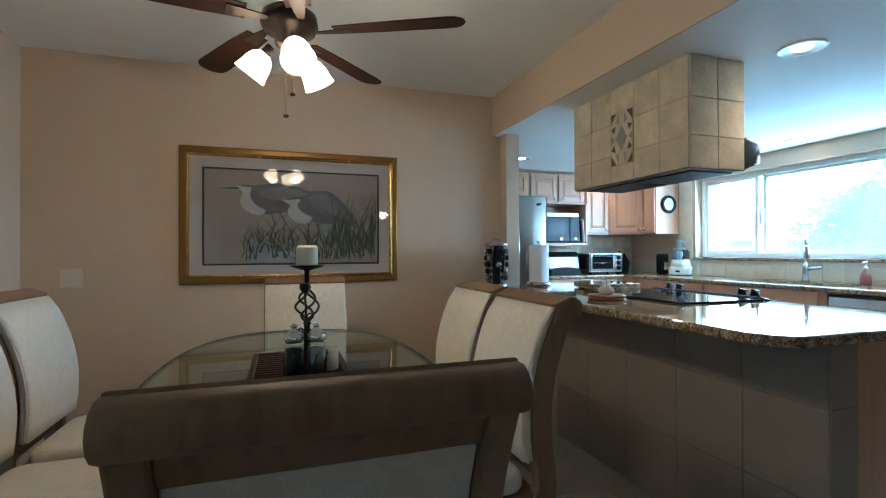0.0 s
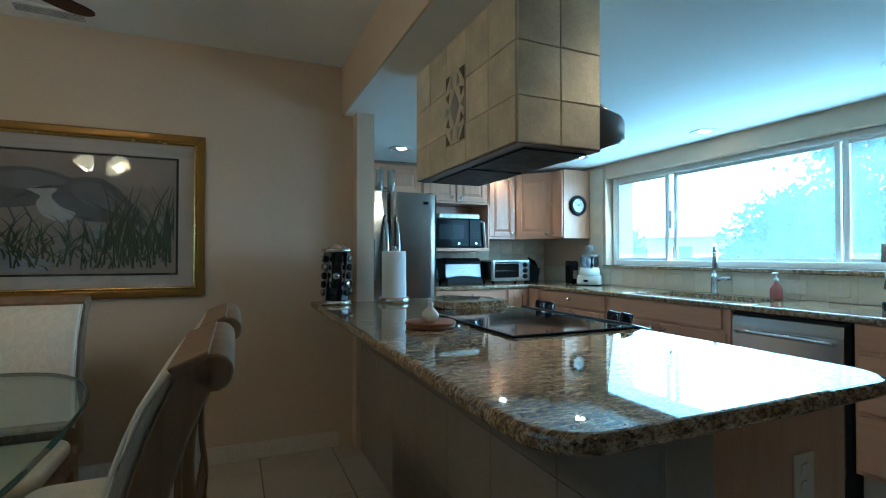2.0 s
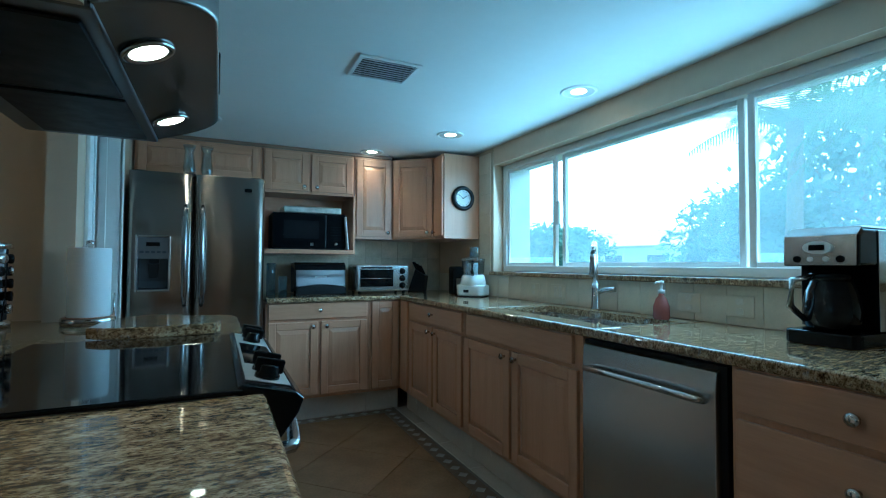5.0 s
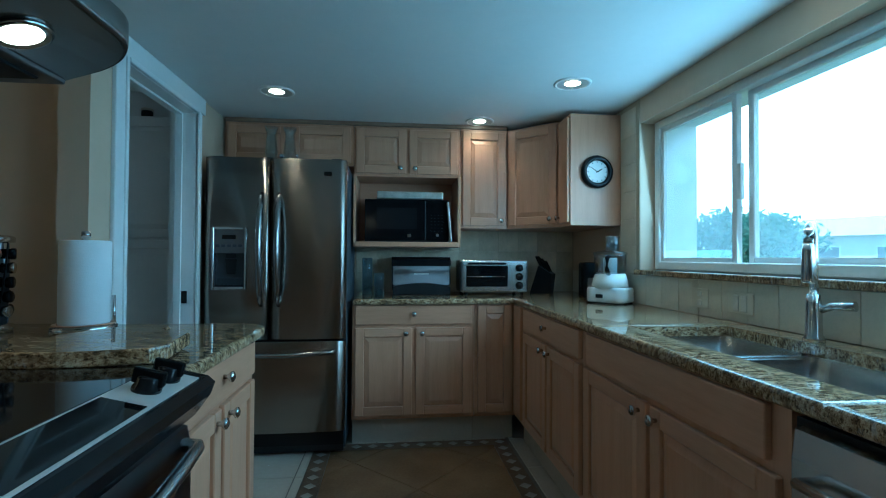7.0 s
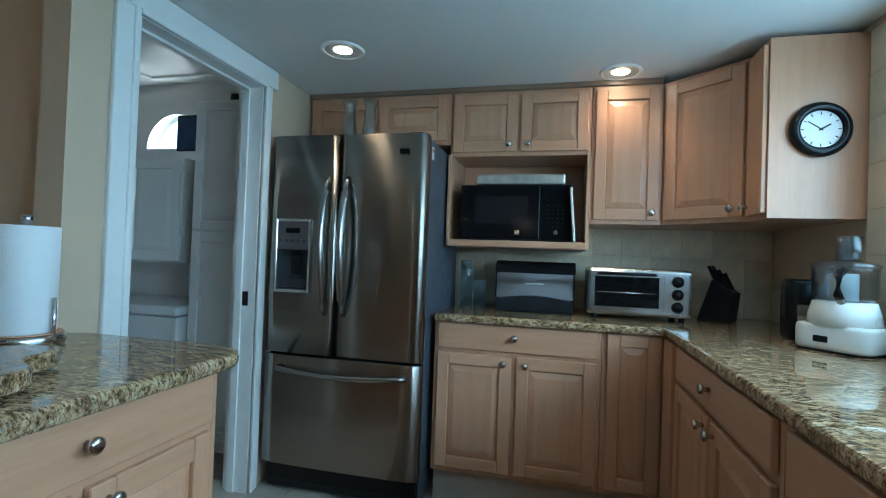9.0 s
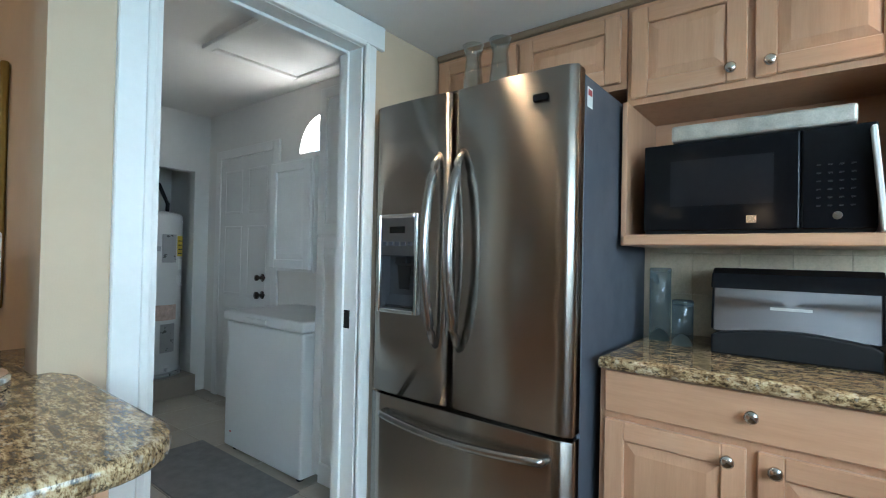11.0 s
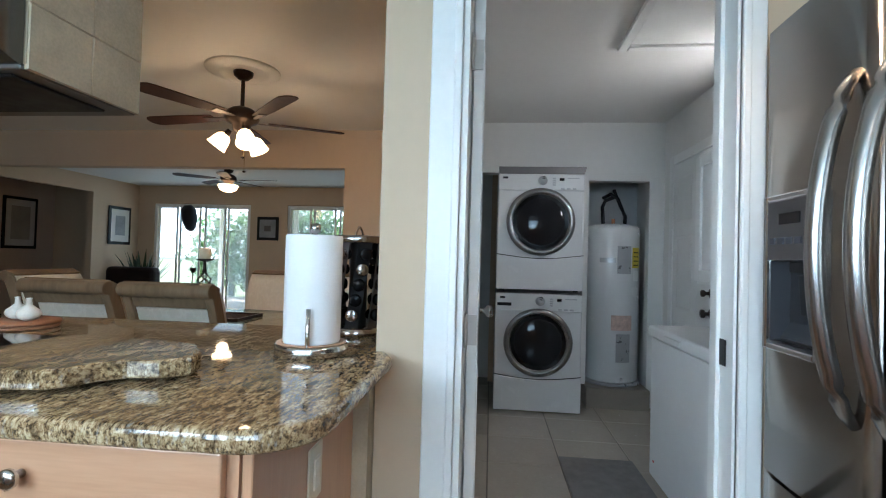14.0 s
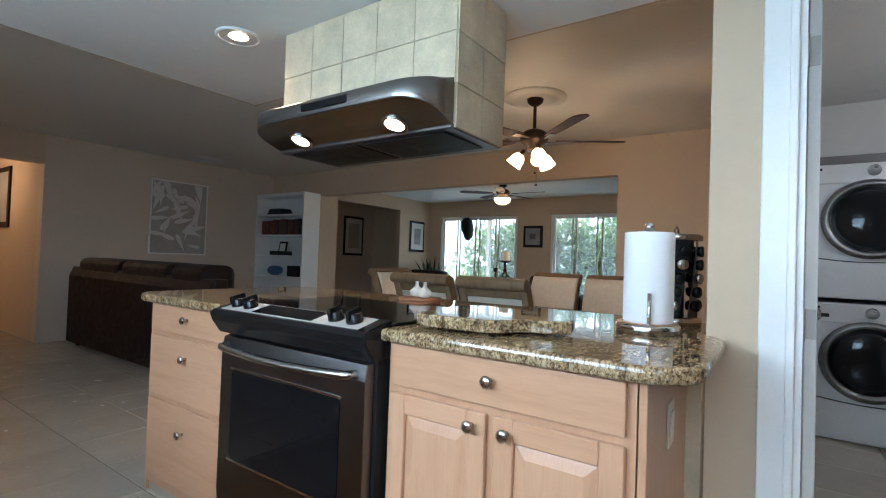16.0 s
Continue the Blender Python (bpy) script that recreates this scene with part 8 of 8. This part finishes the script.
for i in range(-5, 6):
    for j in range(-10, 4):
        cx, cy = cxm + (i - j) * S / 2 ** 0.5 / 1, cym + (i + j) * S / 2 ** 0.5
        hw = S / 2 ** 0.5 - 0.004
        q = [(cx - hw, cy), (cx, cy - hw), (cx + hw, cy), (cx, cy + hw)]
        for ax_, lim, less in ((0, fx0_, False), (0, fx1_, True), (1, fy0_, False), (1, fy1_, True)):
            q = cut_poly(q, ax_, lim, less) if len(q) > 2 else []
        if len(q) > 2:
            area = abs(sum(a[0] * c[1] - c[0] * a[1] for a, c in zip(q, q[1:] + q[:1]))) / 2
            if area > 0.002:
                part("diagonal_tile", prism(nb(), q, -0.006, -0.0005), m_inl, ib)

# stone tiles on the hood box
def stone_tile(w, h, seed, t=0.0085):
    """A tile in the local yz plane, facing +x, with uneven worn edges."""
    q = random.Random(seed)
    b = nb()
    g = 0.0008
    j = lambda: q.uniform(0, 0.0016)
    lo = [b.verts.new((0, y, z)) for y, z in ((g, g), (w - g, g), (w - g, h - g), (g, h - g))]
    mid_ = [b.verts.new((t - 0.004, y, z)) for y, z in ((g + j(), g + j()), (w - g - j(), g + j()), (w - g - j(), h - g - j()), (g + j(), h - g - j()))]
    e = 0.0019
    hi = [b.verts.new((t + q.uniform(-0.001, 0.0015), y, z)) for y, z in ((e + j(), e + j()), (w - e - j(), e + j()), (w - e - j(), h - e - j()), (e + j(), h - e - j()))]
    for u, v in ((lo, mid_), (mid_, hi)):
        for i in range(4):
            b.faces.new((u[i], u[(i + 1) % 4], v[(i + 1) % 4], v[i]))
    b.faces.new(hi)
    return b


def tile_face(parent, m, W, rows, nw, seed):
    """Fill a face with nw tiles a row; m maps local y along, z up, x outwards; rows: heights from below."""
    w = W / nw
    for i in range(nw):
        for k, (za, zb) in enumerate(zip(rows, rows[1:])):
            b = stone_tile(w, zb - za, seed + i * 31 + k)
            bmesh.ops.transform(b, matrix=m @ Matrix.Translation((0, i * w, za)), verts=b.verts)
            part("stone_tile", b, "stone", parent)


hz0 = HZ - 0.025
hH = KC - hz0 - 0.001
ROWS = (0.0, 0.152, 0.333, hH)
tile_face(hb, Matrix.Translation((HX0 + 0.004, HY1, hz0)) @ pose(0, 0, 0, 0, 0, 180), HY1 - HY0, ROWS, 5, 100)
tile_face(hb, Matrix.Translation((HX0, HY0 + 0.004, hz0)) @ pose(0, 0, 0, 0, 0, -90), HX1 - HX0, ROWS, 2, 300)
tile_face(hb, Matrix.Translation((HX1, HY1 - 0.004, hz0)) @ pose(0, 0, 0, 0, 0, 90), HX1 - HX0, ROWS, 2, 500)
tile_face(hb, Matrix.Translation((HX1 - 0.004, HY0, hz0)), HY1 - HY0, ROWS[1:], 5, 700)
# mosaic set in the dining-side face
mcx, mcz = 2.50, 1.815
MW, MH = 0.088, 0.148
mx_ = HX0 + 0.004
part("mosaic_ground", box(nb(), mx_ - 0.0135, mcx - MW, mcz - MH, mx_, mcx + MW, mcz + MH, 0.002), "stone", hb, "pale mosaic tile")


def chip(pts, mt):
    b = nb()
    prism(b, [(mcx + u * MW, mcz + v * MH) for u, v in pts], mx_ - 0.0150, mx_ - 0.0130, 'x')
    part("mosaic_chip", b, mt, hb)


for su in (-1, 1):
    for sv in (-1, 1):
        chip([(su * 0.98, sv * 0.98), (su * 0.5, sv * 0.98), (su * 0.98, sv * 0.62)], "stone_dark")
        chip([(su * 0.98, sv * 0.42), (su * 0.55, sv * 0.50), (su * 0.70, sv * 0.22)], "stone_dark")
        chip([(su * 0.30, sv * 0.92), (su * 0.55, sv * 0.62), (su * 0.22, sv * 0.55)], "stone_grey")
chip([(0, 0.5), (0.5, 0), (0, -0.5), (-0.5, 0)], "stone_grey")
chip([(0.98, 0.14), (0.98, -0.14), (0.60, 0)], "stone_grey")
chip([(-0.98, 0.14), (-0.98, -0.14), (-0.60, 0)], "stone_grey")

# tiles on the knee wall and the backsplash
def flat_tiles(parent, m, W, H, w, h, mt, t=0.004):
    mesh_of = {}
    ny_, nz_ = math.ceil(W / w), math.ceil(H / h)
    for i in range(ny_):
        for k in range(nz_):
            ww, hh = min(w, W - i * w), min(h, H - k * h)
            if ww < 0.02 or hh < 0.02:
                continue
            key = (round(ww, 4), round(hh, 4))
            if key not in mesh_of:
                b = nb()
                g, e = 0.0008, 0.0018
                lo = [b.verts.new((0, y, z)) for y, z in ((g, g), (ww - g, g), (ww - g, hh - g), (g, hh - g))]
                hi = [b.verts.new((t, y, z)) for y, z in ((e, e), (ww - e, e), (ww - e, hh - e), (e, hh - e))]
                for q in range(4):
                    b.faces.new((lo[q], lo[(q + 1) % 4], hi[(q + 1) % 4], hi[q]))
                b.faces.new(hi)
                ob = part("wall_tile", b, mt, parent)
                mesh_of[key] = ob.data
            else:
                ob = new("wall_tile", mesh_of[key])
                ob.parent = parent
            ob.matrix_local = m @ Matrix.Translation((0, i * w, k * h))


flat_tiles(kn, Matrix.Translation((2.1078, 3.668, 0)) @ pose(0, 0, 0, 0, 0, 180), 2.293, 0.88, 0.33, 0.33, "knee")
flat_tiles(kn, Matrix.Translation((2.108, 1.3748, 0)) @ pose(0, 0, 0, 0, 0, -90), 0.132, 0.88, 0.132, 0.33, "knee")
sp1 = structure("backsplash_window", box(nb(), EX - 0.004, 0.90, CT + 0.001, EX - 0.0005, BY - 0.002, WZ0 - 0.013), "grout", "cream tiled backsplash under the window", "backsplash")
flat_tiles(sp1, Matrix.Translation((EX - 0.004, BY - 0.004, CT + 0.001)) @ pose(0, 0, 0, 0, 0, 180), BY - 0.91, WZ0 - CT - 0.015, 0.155, 0.165, "backsplash")
sp2 = structure("backsplash_back", box(nb(), 3.05, BY - 0.004, CT + 0.001, EX - 0.005, BY - 0.0005, 1.384), "grout", "stone-tiled backsplash on the back wall", "backsplash")
flat_tiles(sp2, Matrix.Translation((3.05, BY - 0.004, CT + 0.001)) @ pose(0, 0, 0, 0, 0, -90), EX - 0.012 - 3.05, 0.462, 0.155, 0.155, "stone")
sp3 = structure("backsplash_side", box(nb(), EX - 0.004, WY1 + 0.002, WZ0 - 0.012, EX - 0.0005, 4.638, KC - 0.001), "grout", "cream tiles beside the window", "backsplash")
flat_tiles(sp3, Matrix.Translation((EX - 0.004, 4.636, WZ0 - 0.012)) @ pose(0, 0, 0, 0, 0, 180), 0.186, KC - WZ0, 0.187, 0.165, "backsplash")
